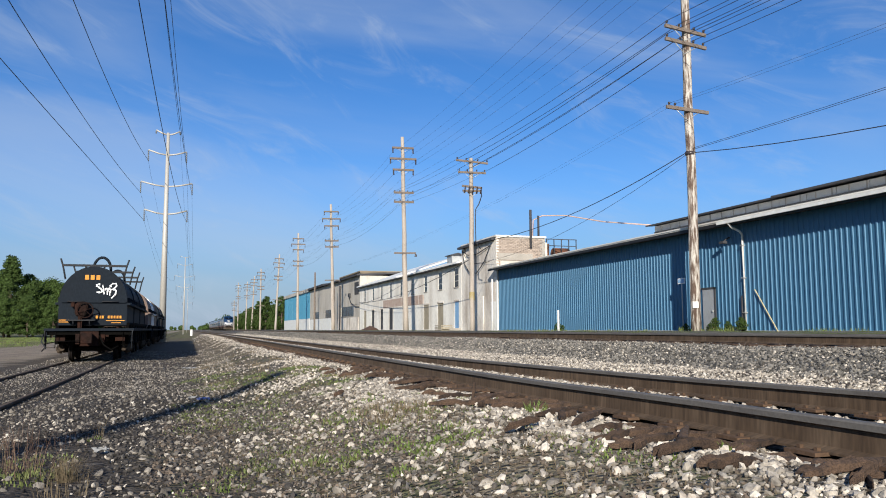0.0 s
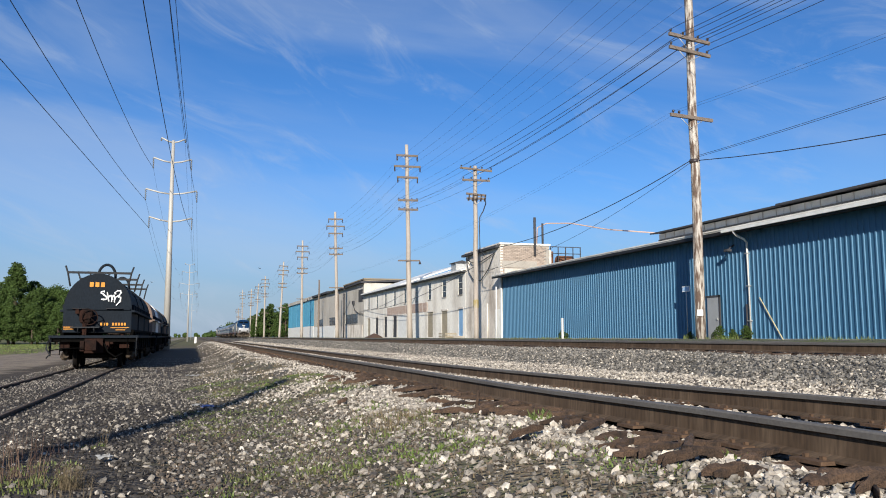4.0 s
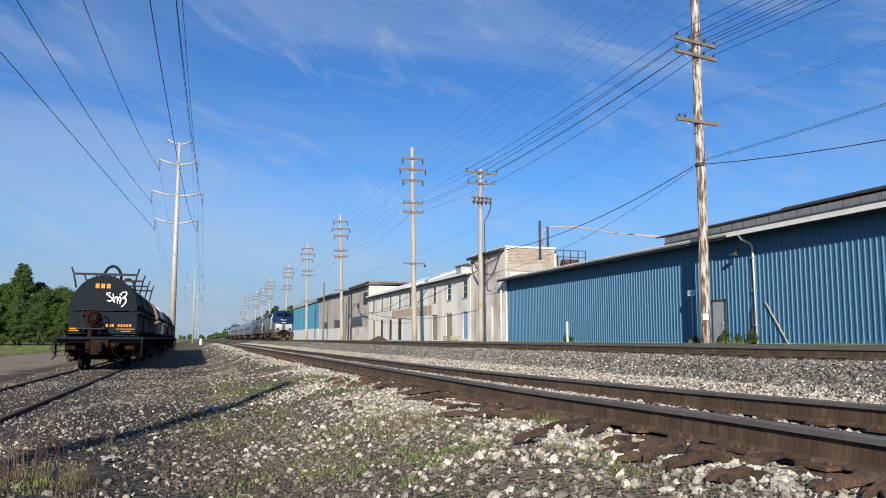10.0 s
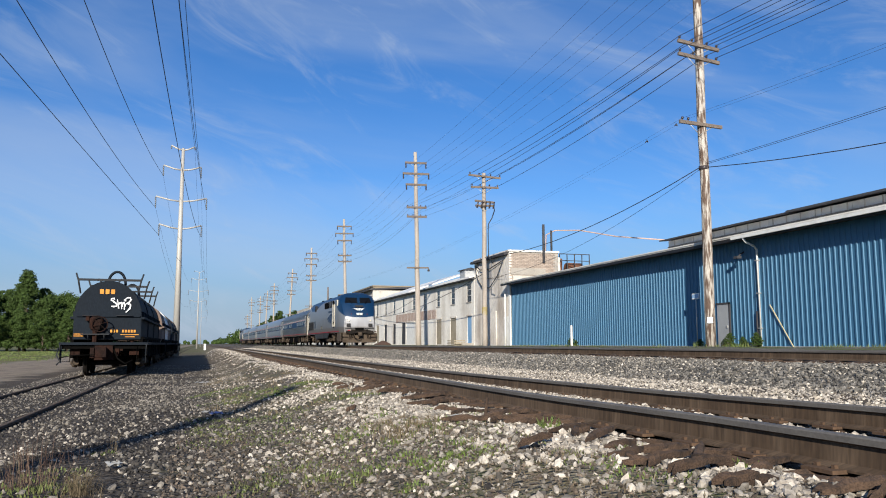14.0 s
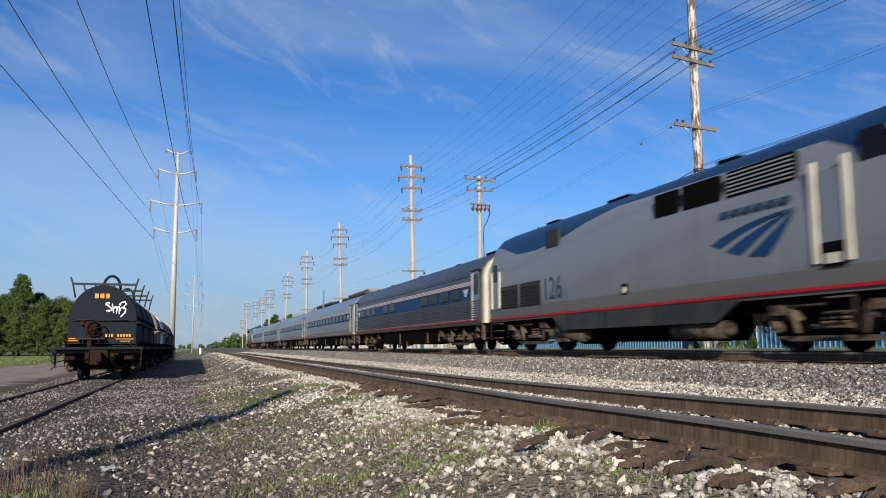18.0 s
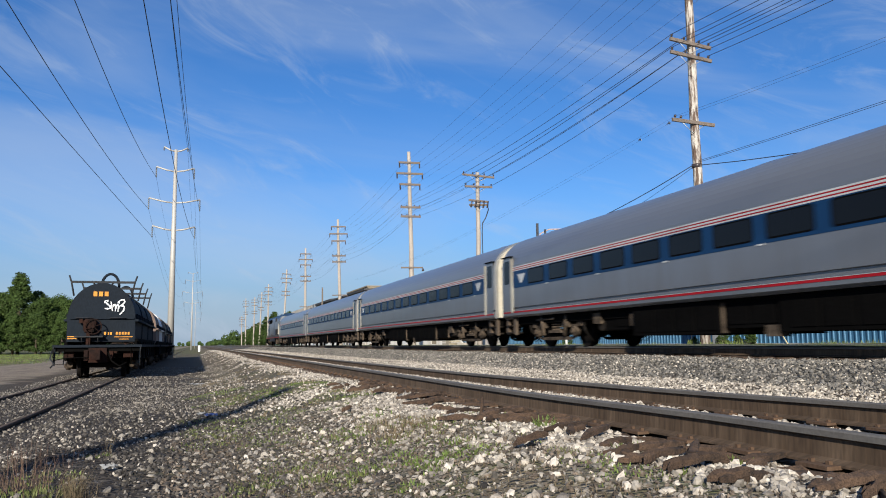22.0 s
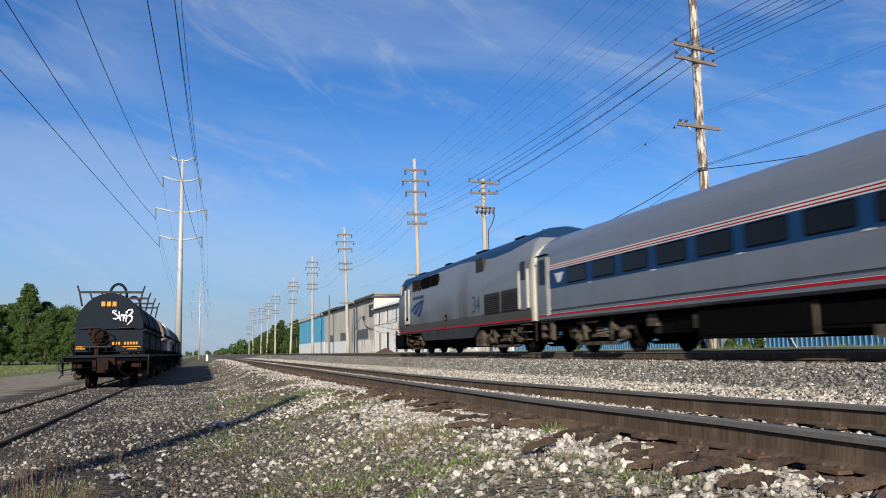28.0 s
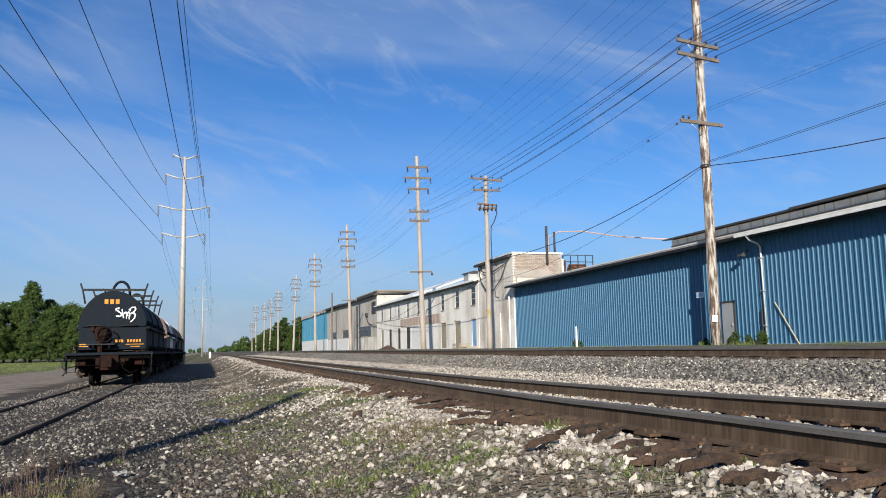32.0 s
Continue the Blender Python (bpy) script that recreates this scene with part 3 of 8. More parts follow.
sign = thing("track_sign", 25.2, 36.5, GZ0, "small blue and white sign on a thin post", "sign")
part("post", cyl(B(), (0, 0, -0.2), (0, 0, 2.9), 0.025, 0.025, 8), METAL_G, sign)
part("plate", box(B(), -0.03, 0.0, -0.32, 0.32, 2.55, 2.85), WHITE, sign)
for k in range(5):
    part("lettering_bar", box(B(), -0.036, -0.03, -0.28 + 0.12 * k, -0.19 + 0.12 * k, 2.6, 2.8), DOOR_BLUE, sign)
lean = thing("leaning_plank", 25.9, 30.9, GZ0, "pale yellow plank leaning on the shed wall", "plank")
part("board", box(B(), -0.02, 0.02, -0.018, 0.018, 0, 2.5, pose(0, -0.75, 0, -36, 0, 0)), YELLOW, lean)
mk = thing("marker_post", 24.6, 50.3, GZ0, "short white marker post in weeds", "post")
part("post", box(B(), -0.055, 0.055, -0.055, 0.055, -0.2, 1.45), WHITE, mk)

# tall brick building
tower = thing("brick_building", WALL_X, 65.3, GZ0, "tall tan brick building with stained plaster front", "building")
wall_block(tower, 0, 9.4, 0, 8.4, [(8.2, 8.8, 7.0, 8.2)], PLASTER_D, "stained white plaster")
part("wall_core", box(B(), 0.35, 4.78, 0.03, 0.3, 0, 8.35), MORTAR, tower)
BRICK_ME = bpy.data.meshes.new("brick")
bm = box(B(), 0, 0.39, -0.03, 0.03, 0, 0.112)
bm.to_mesh(BRICK_ME)
bm.free()
BRICK_ME.materials.append(BRICK_TAN)
row = 0
z = 4.9
while z < 8.2:
    x = 0.02 + (0.2 if row % 2 else 0)
    while x < 4.2:
        ob = new("brick", BRICK_ME)
        ob.parent = tower
        ob.matrix_basis = pose(x, 0.0, z)
        x += 0.402
    z += 0.124
    row += 1
part("parapet", box(B(), -0.1, 4.85, -0.08, 9.42, 8.36, 8.52), FASCIA, tower, "white coping")
part("roof_edge", prism(B(), ((-0.35, 8.1), (-0.35, 8.3), (0.0, 8.45), (0.0, 8.1)), 0.3, 9.8), ROOF_DK, tower)
part("roof", box(B(), 0.3, 4.8, 0.3, 9.4, 8.0, 8.2), ROOF_DK, tower)
closed_back(tower, 0.35, 4.8, 0.3, 9.4, 8.0, PLASTER_D)
part("patch", box(B(), 0.1, 3.5, -0.06, 0.03, 6.3, 6.9), MORTAR, tower)
part("stove_pipe", cyl(B(), (3.3, -0.12, 7.4), (3.3, -0.12, 10.9), 0.12, 0.12, 10), ROOF_DK, tower, "dark stove pipe")
part("stove_pipe", cyl(B(), (4.4, 0.6, 8.5), (4.4, 0.6, 10.5), 0.1, 0.1, 10), ROOF_DK, tower)
bm = tube(B(), [(4.2, 1.5, 8.4), (4.25, 1.4, 10.2), (4.9, 0.8, 10.55), (6.2, -1.5, 10.3), (7.4, -6, 9.2), (8.0, -12.8, 8.05)], 0.06)
part("roof_conduit", bm, COPPERY, tower, "pinkish conduit to the next roof")
bm = tube(B(), [(-0.1, 9.0, 7.9), (-0.2, 8.0, 6.5), (-0.2, 6.6, 5.6), (-0.2, 4.6, 5.4), (-0.2, 2.6, 6.3), (-0.1, 1.4, 7.6)], 0.045)
part("wall_cable", bm, WIRE, tower)
bm = tube(B(), [(-0.1, 8.8, 7.8), (-0.2, 7.0, 7.3), (-0.2, 4.5, 7.2), (-0.1, 1.2, 7.7)], 0.045)
part("wall_cable", bm, WIRE, tower)
part("service_pipe", cyl(B(), (-0.08, 3.2, 0), (-0.08, 3.2, 3.2), 0.05, 0.05, 8), PLASTER, tower)
part("corner_strip", box(B(), -0.03, 0.0, 0.0, 1.4, 0, 2.6), WHITE, tower)

frame_t = thing("rusty_roof_tank", 33.1, 70, 6.6, "rusty tank in a steel railing on a low roof", "tank")
part("platform", box(B(), 0, 3.3, 0, 4, 0.9, 1.0), RUST, frame_t)
part("tank", cyl(B(), (1.3, 1.2, 1.7), (2.9, 1.2, 1.7), 0.65, 0.65, 14), RUST, frame_t)
part("tank", cyl(B(), (0.4, 1.0, 1.0), (0.4, 1.0, 2.7), 0.35, 0.35, 12), RUST, frame_t)
for k in range(5):
    part("rail_post", box(B(), 0.8 * k, 0.8 * k + 0.07, -0.04, 0.04, 0.9, 3.1), ROOF_DK, frame_t)
for z in (3.05, 2.4):
    part("hand_rail", box(B(), 0, 3.3, -0.03, 0.03, z, z + 0.07), ROOF_DK, frame_t)
part("support", box(B(), 0.2, 3.1, 0.2, 3.8, -5.8, 0.9), BRICK_OLD, frame_t)

# two storey mill
mill = thing("white_mill_building", WALL_X, 74.8, GZ0, "two storey white plaster factory with narrow windows", "building")
up = [(119.85, 121.05), (114.15, 115.2), (108.75, 109.8), (103.45, 104.5), (97.95, 99.0), (92.4, 93.5), (86.85, 88.0), (81.2, 82.5), (75.75, 77.1)]
low = [(119.4, 121.0, 1), (113.9, 115.5, 0), (108.4, 109.9, 0), (102.9, 104.8, 0), (98.1, 102.3, 2), (86.2, 88.2, 3), (80.8, 82.8, 3), (75.7, 77.0, 4)]
o = 74.8
holes = [(a - o, b - o, 4.42, 6.3) for a, b in up] + [(a - o, b - o, 0.1, 2.95) for a, b, _ in low]
wall_block(mill, 0, 49.2, 0, 6.75, holes, PLASTER, "worn white plaster with stains")
for a, b in up:
    window_unit(mill, a - o, b - o, 4.42, 6.3, PLASTER_D, 3)
for a, b, kind in low:
    a, b = a - o, b - o
    if kind in (0, 1):
        part("door_leaf", box(B(), 0.03, 0.1, a, b, 0.1, 2.95), BOARD if kind else ROOF_DK, mill)
    elif kind == 2:
        part("loading_door", box(B(), 0.02, 0.1, a, b, 0.1, 2.95), WHITE, mill, "white sheet loading door")
    elif kind == 3:
        part("boarded_opening", box(B(), 0.03, 0.1, a, b, 0.1, 2.95), BOARD, mill, "tan boarded opening")
    else:
        part("door", box(B(), 0.03, 0.1, a, b, 0.1, 2.95), DOOR_BLUE, mill, "light blue door")
    part("lintel", box(B(), -0.04, 0.05, a - 0.15, b + 0.15, 2.95, 3.12), PLASTER_D, mill)
part("brick_band", box(B(), -0.025, 0.0, 88.3 - o, 108.2 - o, 3.05, 4.15), BRICK_OLD, mill, "band of exposed old brick")
for k in range(12):
    part("band_seam", box(B(), -0.035, -0.026, 88.6 - o + 1.62 * k, 88.68 - o + 1.62 * k, 3.05, 4.15), PLASTER_D, mill)
part("eave", box(B(), -0.5, 0.0, -0.1, 49.3, 6.62, 6.74), ROOF_DK, mill)
part("roof", prism(B(), ((-0.55, 6.7), (-0.55, 6.84), (9, 9.55), (9, 9.35)), -0.1, 24.0), WHITE, mill, "white metal roof")
part("roof", prism(B(), ((-0.55, 6.74), (-0.55, 6.9), (9, 10.1), (9, 9.9)), 24.0, 49.3), WHITE, mill, "white metal roof")
closed_back(mill, 0.35, 9.0, 0, 49.2, 6.7, PLASTER)
for ye, zr in ((0.05, 9.3), (48.9, 9.85)):
    part("gable_wall", prism(B(), ((0.1, 6.7), (9.0, 6.7), (9.0, zr), (0.1, 6.95)), ye, ye + 0.22), PLASTER, mill)
vh = part("vent_house", box(B(), 1.2, 2.5, 6.6, 8.3, 7.1, 8.15), METAL_G, mill, "grey rooftop vent house")
part("vent_cap", prism(B(), ((1.0, 8.15), (1.0, 8.22), (1.85, 8.45), (2.7, 8.22), (2.7, 8.15)), 6.4, 8.5), ROOF_DK, vh)
part("loading_ledge", box(B(), -1.2, 0.0, 74.9 - o + 0.2, 77.6 - o, 0, 0.25), MORTAR, mill)
bench = thing("pallet_stack", 24.6, 76.4, GZ0, "low stack of weathered wooden pallets", "pallets")
for k in range(4):
    part("pallet", box(B(), -0.6, 0.6, -1.1, 1.1, 0.15 * k, 0.15 * k + 0.09), BOARD, bench)
heap = thing("dirt_pile", 25.0, 112, GZ0, "heap of reddish dirt by the wall", "dirt pile")
bm = B()
rings = []
for k in range(6):
    rr, z = 3.8 * (1 - k / 5.4), 0.75 * (k / 5) ** 0.8
    rings.append([bm.verts.new((0.32 * rr * math.cos(q) * (1 + 0.12 * math.sin(3 * q + k)), rr * math.sin(q) * (1 + 0.1 * math.cos(2 * q + k)), z - 0.1)) for q in np.linspace(0, 2 * math.pi, 18, endpoint=False)])
for p, q in zip(rings, rings[1:]):
    for i in range(18):
        bm.faces.new((p[i], p[(i + 1) % 18], q[(i + 1) % 18], q[i]))
bm.faces.new(rings[-1])
part("mound", bm, mat("dark_red_soil", (0.09, 0.05, 0.035), 0.95, 0, 0.3, 2, 12, 0.6, 0.03), heap)

TAN_H = 11.35
tan_b = thing("tan_back_building", 32.0, 152.5, GZ0, "tan stucco block rising behind the factory roofs", "building")
part("wall", box(B(), 0, 9, 0, 22, 0, TAN_H), TAN, tan_b)
part("coping", box(B(), -0.15, 9.1, -0.15, 22.1, TAN_H, TAN_H + 0.25), TAN, tan_b)

# grey factory
grey = thing("grey_factory", WALL_X, 124.1, GZ0, "grey block factory with dark roof edge", "building")
o = 124.1
gw = [(129.1, 140.1, 2.35, 4.0), (148.4, 157.8, 2.4, 3.9), (165.5, 173.5, 2.4, 3.8)]
wall_block(grey, 0, 54.3, 0, 8.75, [(a - o, b - o, c, d_) for a, b, c, d_ in gw], GREY_WALL, "grey block wall with stains")
for a, b, c, d_ in gw:
    window_unit(grey, a - o, b - o, c, d_, ROOF_DK, 2, 0.04, 5)
part("white_lower_wall", box(B(), -0.05, 0.0, 150.5 - o, 54.2, 0, 2.3), WHITE, grey)
part("lower_panel", box(B(), -0.05, 0.0, 1.0, 20.5, 0, 2.1), PLASTER_D, grey)
part("roof", prism(B(), ((-0.6, 8.7), (-0.6, 8.95), (12, 9.7), (12, 9.4)), -0.2, 33), ROOF_DK, grey)
part("roof", prism(B(), ((-0.6, 8.8), (-0.6, 9.2), (12, 10.6), (12, 10.2)), 33, 54.3), ROOF_DK, grey)
part("wall_pipe", cyl(B(), (-0.15, 16.8, 0), (-0.15, 16.8, 7.9), 0.15, 0.15, 8), ROOF_DK, grey)
part("wall_box", box(B(), -0.25, 0, 7.5, 8.8, 5.6, 6.2), ROOF_DK, grey)
part("corner_panel", box(B(), -0.06, 0, 1.0, 4.2, 5.8, 7.8), ROOF_DK, grey)
bm = tube(B(), [(-0.25, 8.4, 6), (-0.25, 6.5, 4.6), (-0.2, 3.0, 3.9), (-0.15, 0.2, 3.8)], 0.05)
part("wall_cable", bm, WIRE, grey)
closed_back(grey, 0.35, 12, 0, 54.3, 8.7, GREY_WALL)

cyan = thing("light_blue_building", WALL_X, 178.5, GZ0, "light blue sheet metal building on a white base", "building")
for k in range(8):
    part("sheet_panel", box(B(), -0.02 * (k % 2), 0.3, 6.1 * k + 0.04, 6.1 * k + 6.06, 2.6, 8.6), CYAN, cyan)
part("base_wall", box(B(), -0.06, 0.3, 0, 49, 0, 2.58), WHITE, cyan)
part("roof_band", prism(B(), ((-0.3, 8.6), (-0.3, 9.35), (12, 10.0), (12, 8.6)), 0, 49), GREY_WALL, cyan)
closed_back(cyan, 0.3, 12, 0, 49, 8.6, CYAN)

# ---- utility poles and wires ----
POLE_X = 23.0


def wood_pole(x, y, z0, h, r0, r1, label, group, mt, name="utility_pole"):
    p = thing(name, x, y, z0, label, "utility pole", group)
    bm = B()
    n = 10
    r = random.Random(int(y))
    secs = []
    for i in range(n + 1):
        ra = r0 + (r1 - r0) * i / n
        ox, oy = (r.uniform(-0.03, 0.03), r.uniform(-0.03, 0.03)) if 0 < i < n else (0, 0)
        secs.append([(ox + ra * math.cos(q) * r.uniform(0.97, 1.03), oy + ra * math.sin(q), -0.4 + (h + 0.4) * i / n) for q in np.linspace(0, 2 * math.pi, 15)[:-1]])
    loft(bm, secs)
    for f in bm.faces:
        f.smooth = len(f.verts) == 4
    part("shaft", bm, mt, p)
    return p


def crossarm(p, z, half, insul=(), up=True, skew=0.0, y=-0.22, brace=True, drop=0.55, tilt=0.0, shift=0.0, k=1.0):
    m = pose(shift, y, z, 0, tilt, skew)
    a = part("crossarm", box(B(), -half, half, -0.065, 0.065, -0.085 * k, 0.085 * k, m), ARM, p)
    if brace:
        for s in (-1, 1):
            part("brace", tube(B(), [m @ Vector((s * half * 0.55, 0, -0.06)), m @ Vector((0, 0.05, -0.55))], 0.02, 5), METAL_G, a)
    for dx in insul:
        bm = B()
        if up:
            cyl(bm, m @ Vector((dx, 0, 0.07)), m @ Vector((dx, 0, 0.16)), 0.02, 0.02, 6)
            cyl(bm, m @ Vector((dx, 0, 0.14)), m @ Vector((dx, 0, 0.26)), 0.055, 0.07, 8)
        else:
            for k in range(4):
                cyl(bm, m @ Vector((dx, 0, -0.08 - drop * k / 4)), m @ Vector((dx, 0, -0.08 - drop * (k + 0.8) / 4)), 0.1, 0.06, 8)
        part("insulator", bm, PORCELAIN, a)


LINE_POLES = [(85.0, 21.8, -0.46), (131.2, 21.1, -0.6), (176.3, 21.5, -0.1), (222.6, 21.0, 0.8), (271.4, 20.5, 0.0), (308.2, 20.3, 0.7),
              (339.7, 20.1, 0.25), (394.8, 22.7, -0.2), (429.5, 15.4, -0.1)]
for y, h, ln in LINE_POLES:
    p = wood_pole(POLE_X, y, 0.8, h, 0.31, 0.19, "tall pale wooden power pole with several crossarms", "poles along the line", POLE_G)
    k = h / 21.8
    for z, hf in ((20.5, 1.25), (19.25, 1.55), (18.0, 1.22)):
        crossarm(p, z * k, hf, (-hf + 0.08, hf - 0.08), False, k=1.35)
    for z in (15.4, 14.35):
        crossarm(p, z * k, 1.15, (-1.05, -0.45, 0.45, 1.05), k=1.35)
    crossarm(p, 8.6 * k, 1.25, brace=False)
    part("street_lamp_head", cyl(B(), (1.25, -0.22, 8.2 * k), (1.25, -0.22, 8.5 * k), 0.16, 0.08, 8), PORCELAIN, p)
    p.matrix_basis = p.matrix_basis @ pose(0, 0, 0, 0, math.degrees(math.atan2(ln, h)), 0)

MID_Y, MID_Z = 63.5, 0.8
mid_pole = wood_pole(POLE_X, MID_Y, MID_Z, 14.9, 0.24, 0.16, "wooden power pole with switch gear and hanging cable", "poles along the line", POLE_G)
crossarm(mid_pole, 14.55, 1.4, (-1.3, -0.5, 0.5, 1.3), tilt=6, skew=-14)
crossarm(mid_pole, 13.6, 1.2, (-1.1, -0.4, 0.4, 1.1), tilt=2, skew=-14)
crossarm(mid_pole, 12.35, 0.9, tilt=3)
crossarm(mid_pole, 12.0, 0.85, tilt=-2)
for k in range(5):
    dx = -0.75 + 0.37 * k
    part("fuse_cutout", cyl(B(), (dx, -0.35, 11.75), (dx + 0.1, -0.38, 12.35), 0.08, 0.05, 8), PORCELAIN, mid_pole)
bm = tube(B(), [(0.8, -0.3, 12.2), (0.85, -0.3, 11.6), (0.6, -0.3, 10.9), (0.3, -0.28, 10.4), (0.26, -0.27, 9.6), (0.3, -0.26, 7.6), (0.7, -0.26, 7.0)], 0.045)
part("riser_cable", bm, WIRE, mid_pole)
part("yellow_guard", cyl(B(), (0, 0, 2.6), (0, 0, 3.3), 0.235, 0.235, 12, False), mat("faded_yellow_guard", (0.34, 0.27, 0.12), 0.8, 0, 0.3, 3, 20, 0.2), mid_pole)
p2 = wood_pole(24.6, 162.3, 0.8, 11.8, 0.2, 0.15, "dark short wooden pole by the grey factory", "poles along the line", ARM)
p3 = wood_pole(24.8, 141.0, 0.8, 8.0, 0.16, 0.12, "dark thin wooden pole by the grey factory", "poles along the line", ARM)

BIG_X, BIG_Y = 24.6, 34.5
big_pole = wood_pole(BIG_X, BIG_Y, 0.8, 24.0, 0.27, 0.19, "big weathered wooden power pole with cracked grain", "poles along the line", POLE_W)
for z, ins in ((15.7, (-1.15, -0.4, 0.5, 1.1)), (15.0, (-1.15, -0.35, 0.45, 1.05))):
    crossarm(big_pole, z, 1.24, ins, tilt=6.5, shift=-0.19)
crossarm(big_pole, 11.45, 1.26, (-1.1, -0.75), tilt=3, shift=-0.23)
for z, hf in ((19.2, 1.7), (21.0, 1.7), (22.8, 1.4)):
    crossarm(big_pole, z, hf, (-hf + 0.1, hf - 0.1), False)
part("tag", box(B(), -0.14, 0.14, -0.3, -0.275, 1.2, 1.52, pose(0, 0, 0, 0, 0, -35)), WHITE, big_pole, "white paper tag")
part("cable_clamp", cyl(B(), (0, 0, 9.1), (0, 0, 9.3), 0.26, 0.26, 12), PORCELAIN, big_pole)

back_pole = wood_pole(25.2, -14, 0.8, 24, 0.27, 0.19, "wooden power pole carrying the wires onward", "poles along the line", POLE_W)
for z in (15.0, 14.3, 19.2, 21.0, 22.8):
    crossarm(back_pole, z, 1.5)

WIRES = thing("line_wires", 0, 0, 0, "bundle of dark overhead power wires between poles", "wires")


def wire(a, b, sag, r=0.016, n=16):
    part("wire", tube(B(), hang(a, b, sag, n), r, 5), WIRE, WIRES)


def span(xs0, z0, y0, x0, xs1, z1, y1, x1, sag, r):
    for d0, d1 in zip(xs0, xs1):
        wire((x0 + d0, y0 - 0.2, z0), (x1 + d1, y1 - 0.2, z1), sag, r)


# lower circuits: back pole, big pole, middle pole, line poles
for z, zb, xs in ((16.75, 15.85, (-1.34, -0.59, 0.31, 0.91)), (16.05, 15.15, (-1.34, -0.54, 0.26, 0.86))):
    tip = [z - 0.114 * (d + 0.19) for d in xs]
    for d, zt in zip(xs, tip):
        wire((25.2 + d, -14.2, zb), (BIG_X + d, BIG_Y - 0.2, zt), 0.75, 0.015)
    for d, zt, e in zip(xs, tip, (-1.3, -0.5, 1.3)):
        wire((BIG_X + d, BIG_Y - 0.2, zt), (POLE_X + e, MID_Y - 0.2, 15.55 if z > 16.5 else 14.6), 0.3, 0.017)
span((-1.3, -0.5, 1.3), 15.55, MID_Y, POLE_X, (-1.05, -0.45, 1.05), 16.35, 85, POLE_X - 0.3, 0.15, 0.01)
span((-1.1, -0.4, 1.1), 14.6, MID_Y, POLE_X, (-1.05, -0.45, 1.05), 15.3, 85, POLE_X - 0.3, 0.15, 0.01)
# upper circuits
for z, hf in ((20.0, 1.2), (18.7, 1.5), (17.4, 1.15)):
    for s in (-1, 1):
        zb = {20.0: 23.4, 18.7: 21.6, 17.4: 19.8}[z]
        wire((BIG_X + s * 1.5, BIG_Y, zb), (POLE_X - 0.35 + s * hf, 85, z + 0.75), 0.6, 0.007)
        wire((25.2 + s * 1.5, -14, zb), (BIG_X + s * 1.5, BIG_Y, zb), 0.5, 0.008)
for (ya, ha, la), (yb, hb, lb) in zip(LINE_POLES[:7], LINE_POLES[1:8]):
    ka, kb = ha / 21.8, hb / 21.8
    for z, hf in ((20.5, 1.2), (19.25, 1.5), (18.0, 1.15)):
        for s in (-1, 1):
            wire((POLE_X + la * z / 21.8 + s * hf, ya, z * ka + 0.2), (POLE_X + lb * z / 21.8 + s * hf, yb, z * kb + 0.2), 0.9, 0.007, 10)
    for dx in (-1.05, -0.45, 1.05):
        wire((POLE_X + la * 0.7 + dx, ya, 15.5 * ka + 0.9), (POLE_X + lb * 0.7 + dx, yb, 15.5 * kb + 0.9), 1.0, 0.008, 10)
    wire((POLE_X + la * 0.6, ya, 14.4 * ka + 0.9), (POLE_X + lb * 0.6, yb, 14.4 * kb + 0.9), 1.1, 0.012, 10)
# telephone cables on the big pole
wire((BIG_X - 0.2, BIG_Y, 10.05), (POLE_X, MID_Y, 8.3), 0.9, 0.024)
wire((BIG_X - 0.2, BIG_Y, 9.95), (26.0, 73.0, 7.3), 1.2, 0.012)
wire((BIG_X + 0.1, BIG_Y, 10.05), (25.2, -14, 9.5), 1.85, 0.022)
wire((BIG_X, BIG_Y, 10.25), (25.2, -14, 10.95), 0.6, 0.011)
wire((BIG_X, BIG_Y, 10.18), (25.2, -14, 10.85), 0.6, 0.011)
for d in (-1.33, -0.98):
    wire((BIG_X + d, BIG_Y - 0.2, 12.5), (22.4 + d, 110, 10.0), 1.0, 0.004)
    wire((BIG_X + d, BIG_Y - 0.2, 12.5), (25.2 + d, -14, 12.2), 0.8, 0.005)
wire((POLE_X, MID_Y, 7.0), (26.0, 124.5, 5.2), 1.0, 0.03)
wire((POLE_X, MID_Y, 6.6), (26.0, 66, 7.2), 0.2, 0.025)
wire((POLE_X, 85, 6.2), (25.9, 130, 5.0), 0.6, 0.025)

# transmission line on the other side: slim steel poles
STEEL_P = mat("pale_weathering_steel", (0.46, 0.44, 0.4), 0.6, 0.2, 0.1, 1, 12, 0.1, 0.003, (0.36, 0.32, 0.27), 0.5, (3, 3, 0.3))


